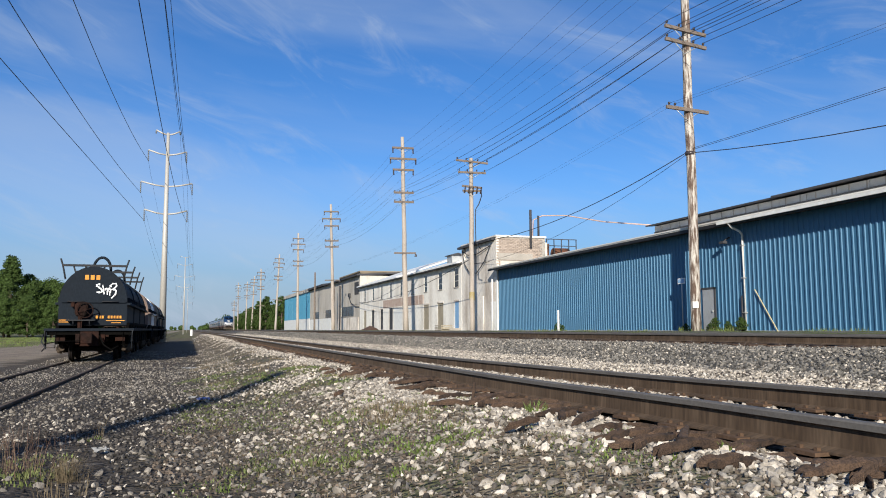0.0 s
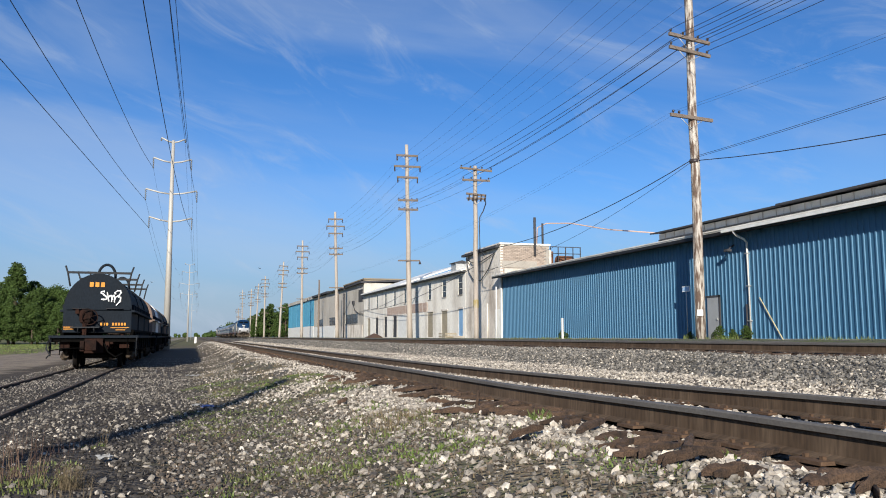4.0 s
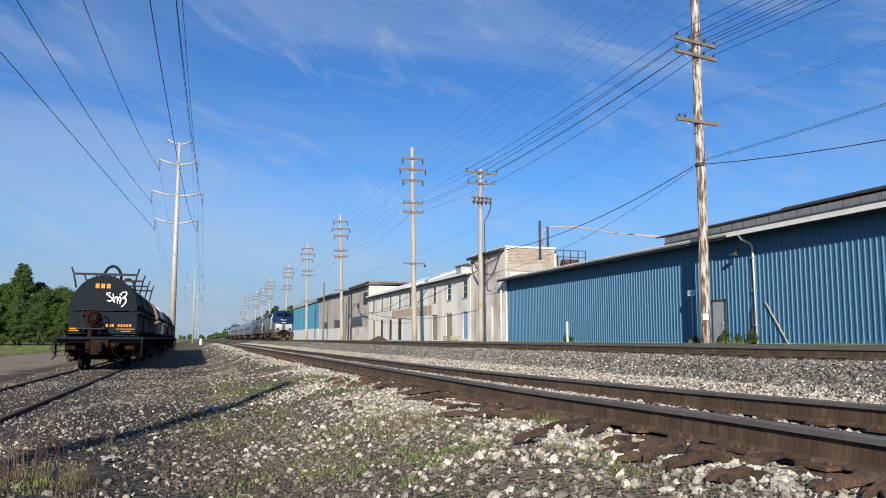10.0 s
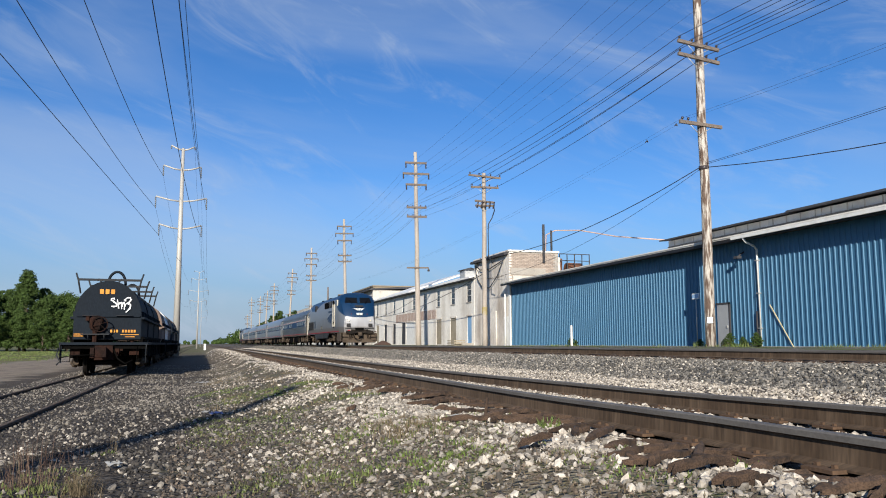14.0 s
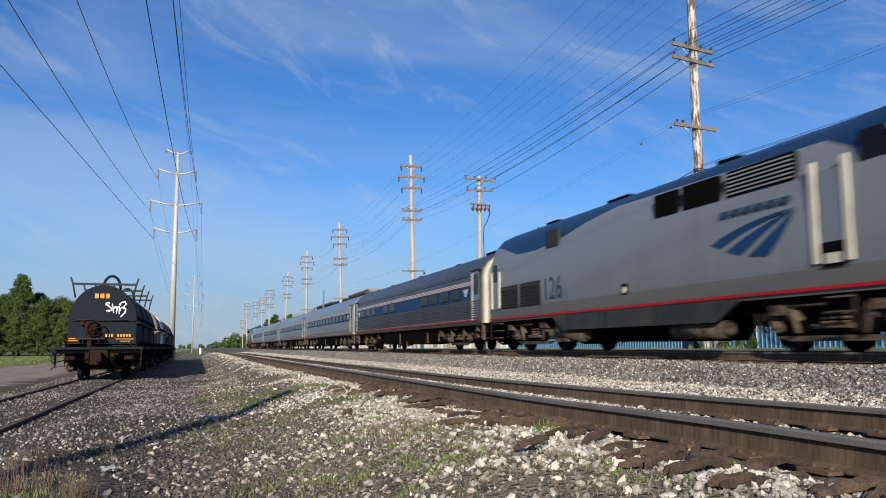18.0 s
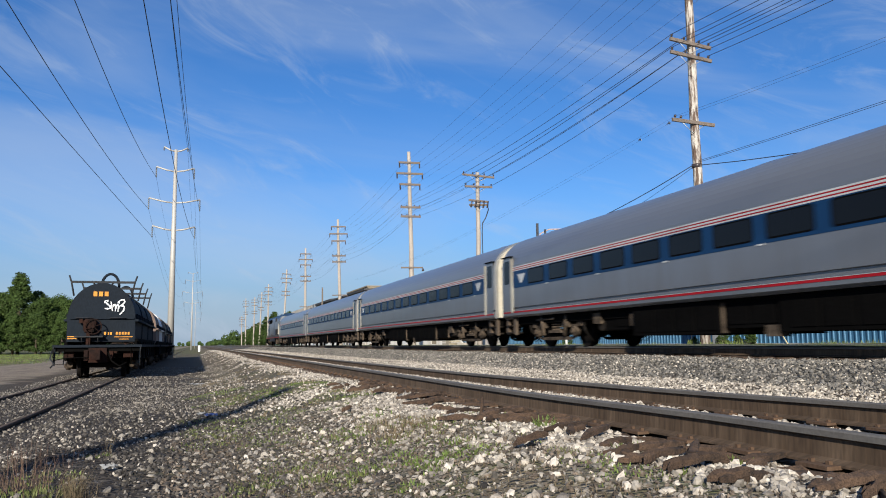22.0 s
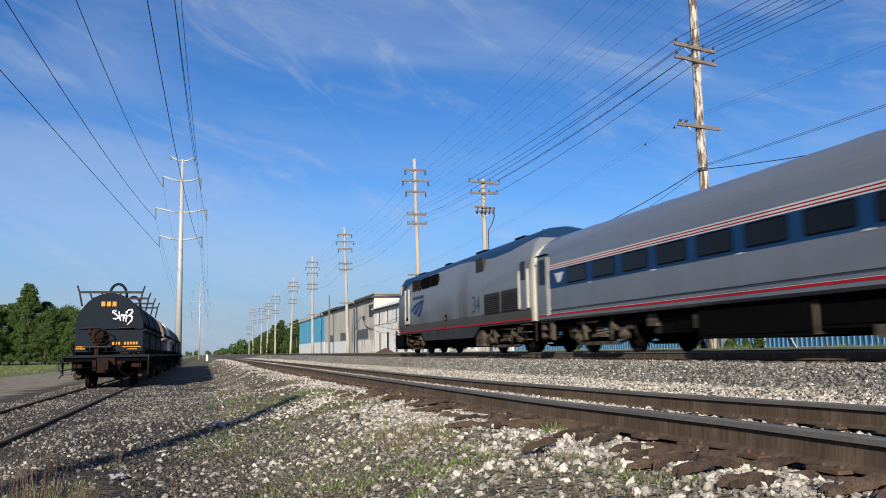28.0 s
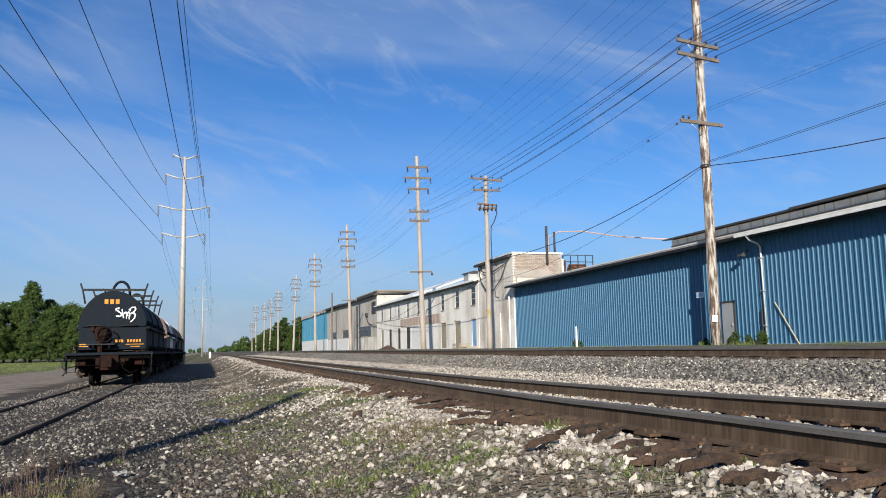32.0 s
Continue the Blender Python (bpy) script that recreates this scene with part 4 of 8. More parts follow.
def steel_pole(x, y, z0, k=1.0, slim=1.0):
    h = 20.2 * k
    p = thing("transmission_pole", x, y, z0, "slim pale steel transmission pole with curved arms", "utility pole", "transmission poles")
    part("shaft", cyl(B(), (0, 0, -0.3), (0, 0, h), 0.34 * slim, 0.14 * slim, 16), STEEL_P, p)
    for z, hf, ins in ((20.0 * k, 1.1, 0.3), (18.0 * k, 1.75, 1.05), (14.9 * k, 2.35, 1.1), (12.2 * k, 1.95, 1.1)):
        for s in (-1, 1):
            a = part("arm", tube(B(), [(0, 0, z), (s * hf * 0.45, 0, z + 0.12), (s * hf, 0, z + 0.42)], 0.075 * slim, 8), STEEL_P, p)
            bm = B()
            for j in range(6):
                cyl(bm, (s * hf, 0, z + 0.36 - ins * j / 6), (s * hf, 0, z + 0.36 - ins * (j + 0.8) / 6), 0.085, 0.045, 8)
            part("insulator_string", bm, GREY_INSUL, a)
    return p


for x, y, k, slim in ((-2.3, 80, 1.0, 1.0), (-1.0, 205, 0.94, 0.6), (-0.3, 330, 0.94, 0.35)):
    steel_pole(x, y, -0.15, k, slim)
LEFT_WIRES = thing("transmission_wires", 0, 0, 0, "long dark transmission wires overhead", "wires")
for x80, z, x_back, z_back, sag in ((-1.95, 11.4, -12.55, 13.22, 0.05), (-2.35, 14.1, -9.35, 17.76, 2.47), (-1.75, 17.25, -6.72, 21.25, 3.75), (1.95, 11.4, -2.7, 17.27, 4.19), (2.35, 14.1, -2.6, 20.0, 3.5), (1.75, 17.25, -2.2, 23.0, 3.2), (1.1, 20.0, -2.9, 24.0, 2.2)):
    part("wire", tube(B(), hang((-2.3 + x80, 80, z), (x_back, -30, z_back), sag, 26), 0.019 if x80 < 0 else 0.015, 5), WIRE, LEFT_WIRES)
    part("wire", tube(B(), hang((-2.3 + x80, 80, z), (-1.0 + x80, 205, z * 0.94), 3.0, 16), 0.009, 5), WIRE, LEFT_WIRES)
    part("wire", tube(B(), hang((-1.0 + x80, 205, z * 0.94), (-0.3 + x80, 330, z * 0.94), 3.0, 12), 0.007, 5), WIRE, LEFT_WIRES)
# bare shaft behind the camera, itself unseen; added for its shadow across the gravel
rear = thing("transmission_pole", -7.24, -8.6, -0.15, "slim pale steel transmission pole with curved arms", "utility pole", "transmission poles")
part("shaft", cyl(B(), (0, 0, -0.3), (0, 0, 9.35), 0.16, 0.14, 12), STEEL_P, rear)

# ---- train ----


def paint_mask(name, stops, base, over, z_span=5.0, length=21.0, nose=None, band=True, grime=(0.75, 0.0), metal=0.1, rough=0.32, spec=0.6, streaks=()):
    """Paint in two colours that meet along a line on the side: stops give height over distance from the front."""
    m = bpy.data.materials.new(name)
    m.use_nodes = True
    n, l = m.node_tree.nodes, m.node_tree.links
    b = n["Principled BSDF"]
    tc = n.new("ShaderNodeTexCoord")
    sep = n.new("ShaderNodeSeparateXYZ")
    l.new(tc.outputs["Object"], sep.inputs[0])
    d = n.new("ShaderNodeMath")
    d.operation = "DIVIDE"
    d.inputs[1].default_value = length
    l.new(sep.outputs[1], d.inputs[0])
    ramp = n.new("ShaderNodeValToRGB")
    el = ramp.color_ramp.elements
    while len(el) < len(stops):
        el.new(0.5)
    for e, (y, z) in zip(el, stops):
        e.position, e.color = y / length, (z / z_span, z / z_span, z / z_span, 1)
    l.new(d.outputs[0], ramp.inputs[0])
    mul = n.new("ShaderNodeMath")
    mul.operation = "MULTIPLY"
    mul.inputs[1].default_value = z_span
    l.new(ramp.outputs[0], mul.inputs[0])
    gt = n.new("ShaderNodeMath")
    gt.operation = "GREATER_THAN"
    l.new(sep.outputs[2], gt.inputs[0])
    l.new(mul.outputs[0], gt.inputs[1])
    # road dirt: streaks and a film that thickens low on the side
    mp = n.new("ShaderNodeMapping")
    mp.inputs["Scale"].default_value = (1, 1.2, 0.25)
    l.new(tc.outputs["Object"], mp.inputs[0])
    no = n.new("ShaderNodeTexNoise")
    no.inputs["Scale"].default_value, no.inputs["Detail"].default_value = 1.6, 6
    l.new(mp.outputs[0], no.inputs["Vector"])
    film = n.new("ShaderNodeMapRange")
    for i, v in enumerate((0.9, 2.6 + grime[1], 0.32 + 0.1 * grime[1], -0.12)):
        film.inputs[i + 1].default_value = v
    l.new(sep.outputs[2], film.inputs[0])
    ad = n.new("ShaderNodeMath")
    ad.operation = "ADD"
    l.new(no.outputs[0], ad.inputs[0])
    l.new(film.outputs[0], ad.inputs[1])
    dr = n.new("ShaderNodeMapRange")
    for i, v in enumerate((0.45, 0.9, 0.0, grime[0])):
        dr.inputs[i + 1].default_value = v
    l.new(ad.outputs[0], dr.inputs[0])
    m1 = n.new("ShaderNodeMixRGB")
    m1.inputs[1].default_value, m1.inputs[2].default_value = (*base, 1), (*over, 1)
    l.new(gt.outputs[0], m1.inputs[0])
    if nose:
        fr = n.new("ShaderNodeMath")
        fr.operation = "LESS_THAN"
        fr.inputs[1].default_value = nose[0]
        l.new(sep.outputs[1], fr.inputs[0])
        mn = n.new("ShaderNodeMixRGB")
        mn.inputs[1].default_value, mn.inputs[2].default_value = (*base, 1), (*nose[1], 1)
        l.new(fr.outputs[0], mn.inputs[0])
        l.new(mn.outputs[0], m1.inputs[1])
    m2 = n.new("ShaderNodeMixRGB")
    m2.inputs[2].default_value = (0.1, 0.078, 0.058, 1)
    l.new(dr.outputs[0], m2.inputs[0])
    l.new(m1.outputs[0], m2.inputs[1])
    # exhaust and oil that ran down the side in broad bands
    for y_mid, width, z_top, amount in streaks:
        dy = n.new("ShaderNodeMath")
        dy.operation = "SUBTRACT"
        dy.inputs[1].default_value = y_mid
        wv = n.new("ShaderNodeMath")
        wv.operation = "MULTIPLY_ADD"
        wv.inputs[1].default_value, wv.inputs[2].default_value = 0.5, -0.25
        l.new(no.outputs[0], wv.inputs[0])
        ad2 = n.new("ShaderNodeMath")
        ad2.operation = "ADD"
        l.new(sep.outputs[1], ad2.inputs[0])
        l.new(wv.outputs[0], ad2.inputs[1])
        l.new(ad2.outputs[0], dy.inputs[0])
        ab = n.new("ShaderNodeMath")
        ab.operation = "ABSOLUTE"
        l.new(dy.outputs[0], ab.inputs[0])
        fy = n.new("ShaderNodeMapRange")
        fy.interpolation_type = "SMOOTHSTEP"
        for i, v in enumerate((0.0, width, amount, 0.0)):
            fy.inputs[i + 1].default_value = v
        l.new(ab.outputs[0], fy.inputs[0])
        fz = n.new("ShaderNodeMapRange")
        for i, v in enumerate((1.3, z_top, 1.0, 0.0)):
            fz.inputs[i + 1].default_value = v
        l.new(sep.outputs[2], fz.inputs[0])
        pr = n.new("ShaderNodeMath")
        pr.operation = "MULTIPLY"
        l.new(fy.outputs[0], pr.inputs[0])
        l.new(fz.outputs[0], pr.inputs[1])
        ms = n.new("ShaderNodeMixRGB")
        ms.inputs[2].default_value = (0.06, 0.04, 0.024, 1)
        l.new(pr.outputs[0], ms.inputs[0])
        l.new(m2.outputs[0], ms.inputs[1])
        m2 = ms
    if band:
        # a brown grey film with a sharp upper edge along the sill
        lo = n.new("ShaderNodeMath")
        lo.operation = "LESS_THAN"
        lo.inputs[1].default_value = 1.43
        l.new(sep.outputs[2], lo.inputs[0])
        half = n.new("ShaderNodeMath")
        half.operation = "MULTIPLY"
        half.inputs[1].default_value = 0.6 if band is True else band
        l.new(lo.outputs[0], half.inputs[0])
        m3 = n.new("ShaderNodeMixRGB")
        m3.inputs[2].default_value = (0.1, 0.085, 0.07, 1) if band is True else (0.055, 0.045, 0.036, 1)
        l.new(half.outputs[0], m3.inputs[0])
        l.new(m2.outputs[0], m3.inputs[1])
        m2 = m3
    l.new(m2.outputs[0], b.inputs["Base Color"])
    b.inputs["Roughness"].default_value, b.inputs["Specular IOR Level"].default_value = rough, spec
    b.inputs["Metallic"].default_value = metal
    return m


SILVER_C, BLUE_C = (0.16, 0.172, 0.188), (0.003, 0.027, 0.075)
LOCO_LINE = ((0.3, 2.06), (0.52, 2.26), (2.9, 3.27), (4.0, 3.72), (11.5, 3.82), (13.0, 3.6), (14.6, 3.32), (16.2, 3.18),
                                             (17.8, 3.22), (19.6, 3.66))
LOCO_LINE_OLD = LOCO_LINE[:5] + ((13.0, 3.76), (14.6, 3.62), (16.2, 3.54), (17.8, 3.58), (19.6, 3.8))
# paler nose: same silver as the sides, with the sun on it painted in
LOCO_PAINT = paint_mask("locomotive_paint", LOCO_LINE, SILVER_C, BLUE_C, nose=(0.52, (0.39, 0.39, 0.4)), grime=(0.4, 0.0), rough=0.42, spec=0.35)
LOCO_PAINT_OLD = paint_mask("grimy_locomotive_paint", LOCO_LINE_OLD, (0.158, 0.172, 0.19), BLUE_C, nose=(0.52, (0.2, 0.19, 0.175)), grime=(0.6, 0.3), band=0.85, rough=0.45, spec=0.35, streaks=((13.1, 1.0, 4.3, 0.75), (1.6, 3.4, 3.3, 0.9), (10.4, 1.6, 2.6, 0.6), (6.6, 1.4, 2.3, 0.5)))
COACH_SILVER = paint_mask("coach_silver_paint", ((0, 4.9), (20, 4.9)), (0.172, 0.182, 0.2), (0.172, 0.182, 0.2), band=False, grime=(0.3, 0.0), metal=0.3, rough=0.3)
FLUTED = mat("fluted_stainless_steel", (0.078, 0.072, 0.067), 0.34, 0.55, 0.16, 0.8, 20, 0.05, 0.002, (0.035, 0.03, 0.026), 0.8)
BLUE = mat("blue_stripe_paint", (0.006, 0.036, 0.1), 0.5, 0, 0.08, 1, 12, 0, spec=0.2)
RED = mat("red_stripe_paint", (0.34, 0.008, 0.014), 0.5, 0, 0.08, 1, 12, 0, spec=0.2)
STRIPE_W = mat("white_stripe_paint", (0.5, 0.5, 0.49), 0.5, 0, 0.08, 1, 12, 0)
LOUVRE = mat("pale_grey_louvre", (0.2, 0.205, 0.21), 0.6, 0, 0.08, 1, 12, 0)
CREAM = mat("cream_paint", (0.5, 0.46, 0.37), 0.6, 0, 0.12, 1.2, 14, 0.1, 0.003, (0.36, 0.29, 0.2), 0.6)
UNDER = mat("grimy_underframe", (0.014, 0.012, 0.0105), 0.9, 0.0, 0.4, 2.5, 20, 0.3, 0.005, (0.05, 0.038, 0.028), 0.6, spec=0.1)
DUSTY = mat("brake_dust_on_steel", (0.1, 0.075, 0.054), 0.9, 0.0, 0.4, 3, 18, 0.4, 0.005, (0.016, 0.013, 0.011), 1.2, spec=0.1)
SKIRT = mat("dull_dark_grey_skirt", (0.018, 0.02, 0.02), 0.7, 0.0, 0.2, 1.5, 15, 0.1, 0.004, (0.05, 0.042, 0.034), 0.7)
PILOT = mat("dusty_brown_pilot", (0.085, 0.06, 0.04), 0.85, 0.05, 0.25, 2, 20, 0.2, 0.004, (0.07, 0.055, 0.042), 0.8)
WORD = mat("faded_blue_lettering", (0.02, 0.042, 0.085), 0.5, 0, 0.1, 2, 20, 0)
# this near black includes the shade of the voids under the train
UNDER_D = mat("shade_black_underframe", (0.0045, 0.0042, 0.004), 0.9, 0.0, 0.3, 2, 20, 0.2, 0.005, spec=0.02)
WHEEL = mat("wheel_steel", (0.012, 0.01, 0.009), 0.8, 0.0, 0.2, 3, 20, 0.1, 0.003, spec=0.1)
PANE = glass("tinted_glass", (0.006, 0.007, 0.009), 0.2, 0.15)
GRILLE = mat("dark_grille", (0.03, 0.028, 0.027), 0.7, 0.3, 0.2, 2, 30, 0.1, 0.003)
LAMP_ON = glow("lit_headlight", (1.0, 0.84, 0.58), 1.1)
LAMP_DIM = glow("faint_ditch_light", (1.0, 0.86, 0.62), 0.45)
LAMP_RED = glow("red_marker", (0.3, 0.01, 0.01), 0.12)
RUST_P = mat("dusty_rust_slat", (0.12, 0.07, 0.05), 0.8, 0, 0.2, 3, 20, 0)
BELLOWS = mat("black_rubber", (0.018, 0.018, 0.018), 0.8, 0, 0.2, 3, 20, 0.1)


def side_quad(bm, pts, x, th=0.006):
    """A flat plate on the vehicle's side from an outline of (y, z), at x, th thick, outward."""
    s = -1 if x < 0 else 1
    a = [bm.verts.new((x, y, z)) for y, z in pts]
    b = [bm.verts.new((x + s * th, y, z)) for y, z in pts]
    n = len(pts)
    bm.faces.new(b)
    for i in range(n):
        j = (i + 1) % n
        bm.faces.new((a[i], a[j], b[j], b[i]))
    bmesh.ops.recalc_face_normals(bm, faces=bm.faces)
    return bm


def rect(y0, y1, z0, z1):
    return ((y0, z0), (y1, z0), (y1, z1), (y0, z1))


def rounded(y0, y1, z0, z1, r=0.06):
    out = []
    for cy, cz, a0 in ((y1 - r, z0 + r, -90), (y1 - r, z1 - r, 0), (y0 + r, z1 - r, 90), (y0 + r, z0 + r, 180)):
        for k in range(4):
            a = radians(a0 + 30 * k)
            out.append((cy + r * math.cos(a), cz + r * math.sin(a)))
    return out


def truck(parent, yc, base, radius, freight=False, drop=0.0):
    t = thing("truck", 0, yc, -drop, "", "")
    for key in ("label", "category", "group", "kind"):
        if key in t:
            del t[key]
    t.parent = parent
    h = base / 2
    for s in (-1, 1):
        bm = B()
        prof = ((-h - 0.45, 0.5), (-h - 0.35, 0.74), (-0.75, 0.78), (-0.5, 0.55), (0.5, 0.55), (0.75, 0.78), (h + 0.35, 0.74),
                (h + 0.45, 0.5), (h + 0.1, 0.42), (0.7, 0.36), (0.5, 0.27), (-0.5, 0.27), (-0.7, 0.36), (-h - 0.1, 0.42))
        side_quad(bm, prof, s * 1.0, 0.1)
        # pale frames carry sunlight in their colour, black ones carry shade
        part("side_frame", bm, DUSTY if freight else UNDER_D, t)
        for d in (-1, 1):
            bm = cyl(B(), (s * 1.08, d * h, radius), (s * 1.24, d * h, radius), 0.17, 0.15, 12)
            cyl(bm, (s * 1.24, d * h, radius), (s * 1.29, d * h, radius), 0.09, 0.07, 10)
            box(bm, min(s * 1.06, s * 1.18), max(s * 1.06, s * 1.18), d * h - 0.2, d * h + 0.2, radius + 0.1, radius + 0.2)
            part("journal_box", bm, DUSTY, t)
        for k in range(3):
            bm = B()
            yk = -0.22 + 0.22 * k
            for q in range(5):
                cyl(bm, (s * 1.1, yk, 0.5 + 0.08 * q), (s * 1.1, yk, 0.55 + 0.08 * q), 0.09, 0.09, 10)
            part("spring", bm, DUSTY, t)
        if freight:
            continue
        part("equalizer_beam", side_quad(B(), ((-h - 0.12, 0.3), (h + 0.12, 0.3), (h - 0.3, 0.2), (-h + 0.3, 0.2)), s * 1.12, 0.05), DUSTY, t)
        part("spring_plank", box(B(), min(s * 1.0, s * 1.22), max(s * 1.0, s * 1.22), -0.42, 0.42, 0.42, 0.5), DUSTY, t)
        part("anchor_rod", tube(B(), [(s * 1.3, -0.1, 0.86), (s * 1.28, h * 0.95, 0.84)], 0.035, 8), DUSTY, t)
        for d in (-1, 1):
            part("shock_absorber", cyl(B(), (s * 1.24, d * base * 0.28, 0.34), (s * 1.26, d * base * 0.34, 0.95), 0.055, 0.045, 8), DUSTY, t)
            part("brake_cylinder", cyl(B(), (s * 1.2, d * (h - 0.62), 0.68), (s * 1.2, d * (h - 0.32), 0.66), 0.11, 0.09, 10), DUSTY, t)
            part("brake_hanger", tube(B(), [(s * 1.14, d * (h + 0.42), 0.9), (s * 1.14, d * (h + 0.5), 0.55), (s * 1.05, d * (h + 0.46), 0.36)], 0.045, 6), UNDER, t)
            part("frame_end_casting", box(B(), min(s * 1.02, s * 1.2), max(s * 1.02, s * 1.2), d * (h + 0.3) - 0.12, d * (h + 0.3) + 0.12, 0.6, 0.8), DUSTY, t)
            part("sand_pipe", tube(B(), [(s * 1.22, d * (h + 0.62), 0.95), (s * 1.18, d * (h + 0.58), 0.5), (s * 0.85, d * (h + 0.5), 0.14)], 0.022, 6), UNDER, t)
    for d in (-1, 1):
        ax = part("wheelset", cyl(B(), (-0.75, 0, 0), (0.75, 0, 0), 0.09, 0.09, 10), WHEEL, t)
        ax.matrix_basis = pose(0, d * base / 2, radius)
        bm = ax.data
        b2 = bmesh.new()
        b2.from_mesh(bm)
        for s in (-1, 1):
            cyl(b2, (s * 0.69, 0, 0), (s * 0.72, 0, 0), radius + 0.03, radius + 0.02, 28)
            cyl(b2, (s * 0.72, 0, 0), (s * 0.83, 0, 0), radius, radius - 0.012, 28)
            for k in range(6):
                a = k * math.pi / 3
                cyl(b2, (s * 0.835, 0.5 * radius * math.cos(a), 0.5 * radius * math.sin(a)), (s * 0.845, 0.5 * radius * math.cos(a), 0.5 * radius * math.sin(a)), 0.05, 0.05, 6)
        b2.to_mesh(bm)
        b2.free()
    return t


def coupler(parent, y, s):
    bm = B()
    box(bm, -0.12, 0.12, min(y, y + s * 0.5), max(y, y + s * 0.5), 0.74, 0.98)
    box(bm, -0.17, 0.17, min(y, y - s * 0.12), max(y, y - s * 0.12), 0.7, 1.02)
    part("coupler", bm, UNDER, parent)


def sweep_logo(parent, x, y0, y1, z0, z1, flip):
    """Three curved blades fanning towards a point, and a row of plain bars over them."""
    f = (lambda t: y0 + (y1 - y0) * t) if not flip else (lambda t: y1 - (y1 - y0) * t)
    g = lambda t: z0 + (z1 - z0) * t
    bez = lambda p, c, e, n=9: [tuple((1 - t) ** 2 * p[i] + 2 * t * (1 - t) * c[i] + t * t * e[i] for i in (0, 1)) for t in (k / (n - 1) for k in range(n))]
    for up0, upc, lo0, loc, tip in (((0.0, 0.5), (0.42, 0.97), (0.13, 0.36), (0.5, 0.8), (1.0, 1.0)), ((0.2, 0.27), (0.56, 0.73), (0.38, 0.12), (0.67, 0.6), (1.0, 0.99)),
                                    ((0.47, 0.07), (0.73, 0.52), (0.69, 0.0), (0.87, 0.42), (1.0, 0.97))):
        pts = bez(up0, upc, tip)
        back = bez(lo0, loc, tip)[::-1]
        bm = side_quad(B(), [(f(p), g(q)) for p, q in pts + back[1:]], x, 0.004)
        part("logo_blade", bm, BLUE, parent, "blue curved blade emblem")
    for k in range(6):
        ya = f(0.14 + 0.14 * k)
        yb = f(0.14 + 0.14 * k + 0.115)
        part("lettering_bar", side_quad(B(), rect(min(ya, yb), max(ya, yb), z1 + 0.13, z1 + 0.24), x, 0.004), WORD, parent)


def side_text(parent, body, x, y, z, size, material):
    cu = bpy.data.curves.new("number", "FONT")
    cu.body, cu.size, cu.extrude = body, size, 0.002
    tmp = bpy.data.objects.new("number", cu)
    scene.collection.objects.link(tmp)
    bpy.context.view_layer.update()
    me = bpy.data.meshes.new_from_object(tmp.evaluated_get(bpy.context.evaluated_depsgraph_get()))
    bpy.data.objects.remove(tmp)
    me.materials.append(material)
    ob = new("painted_number", me)
    ob.parent = parent
    ob.matrix_basis = pose(x, y, z, 90, 0, -90 if x < 0 else 90)
    return ob


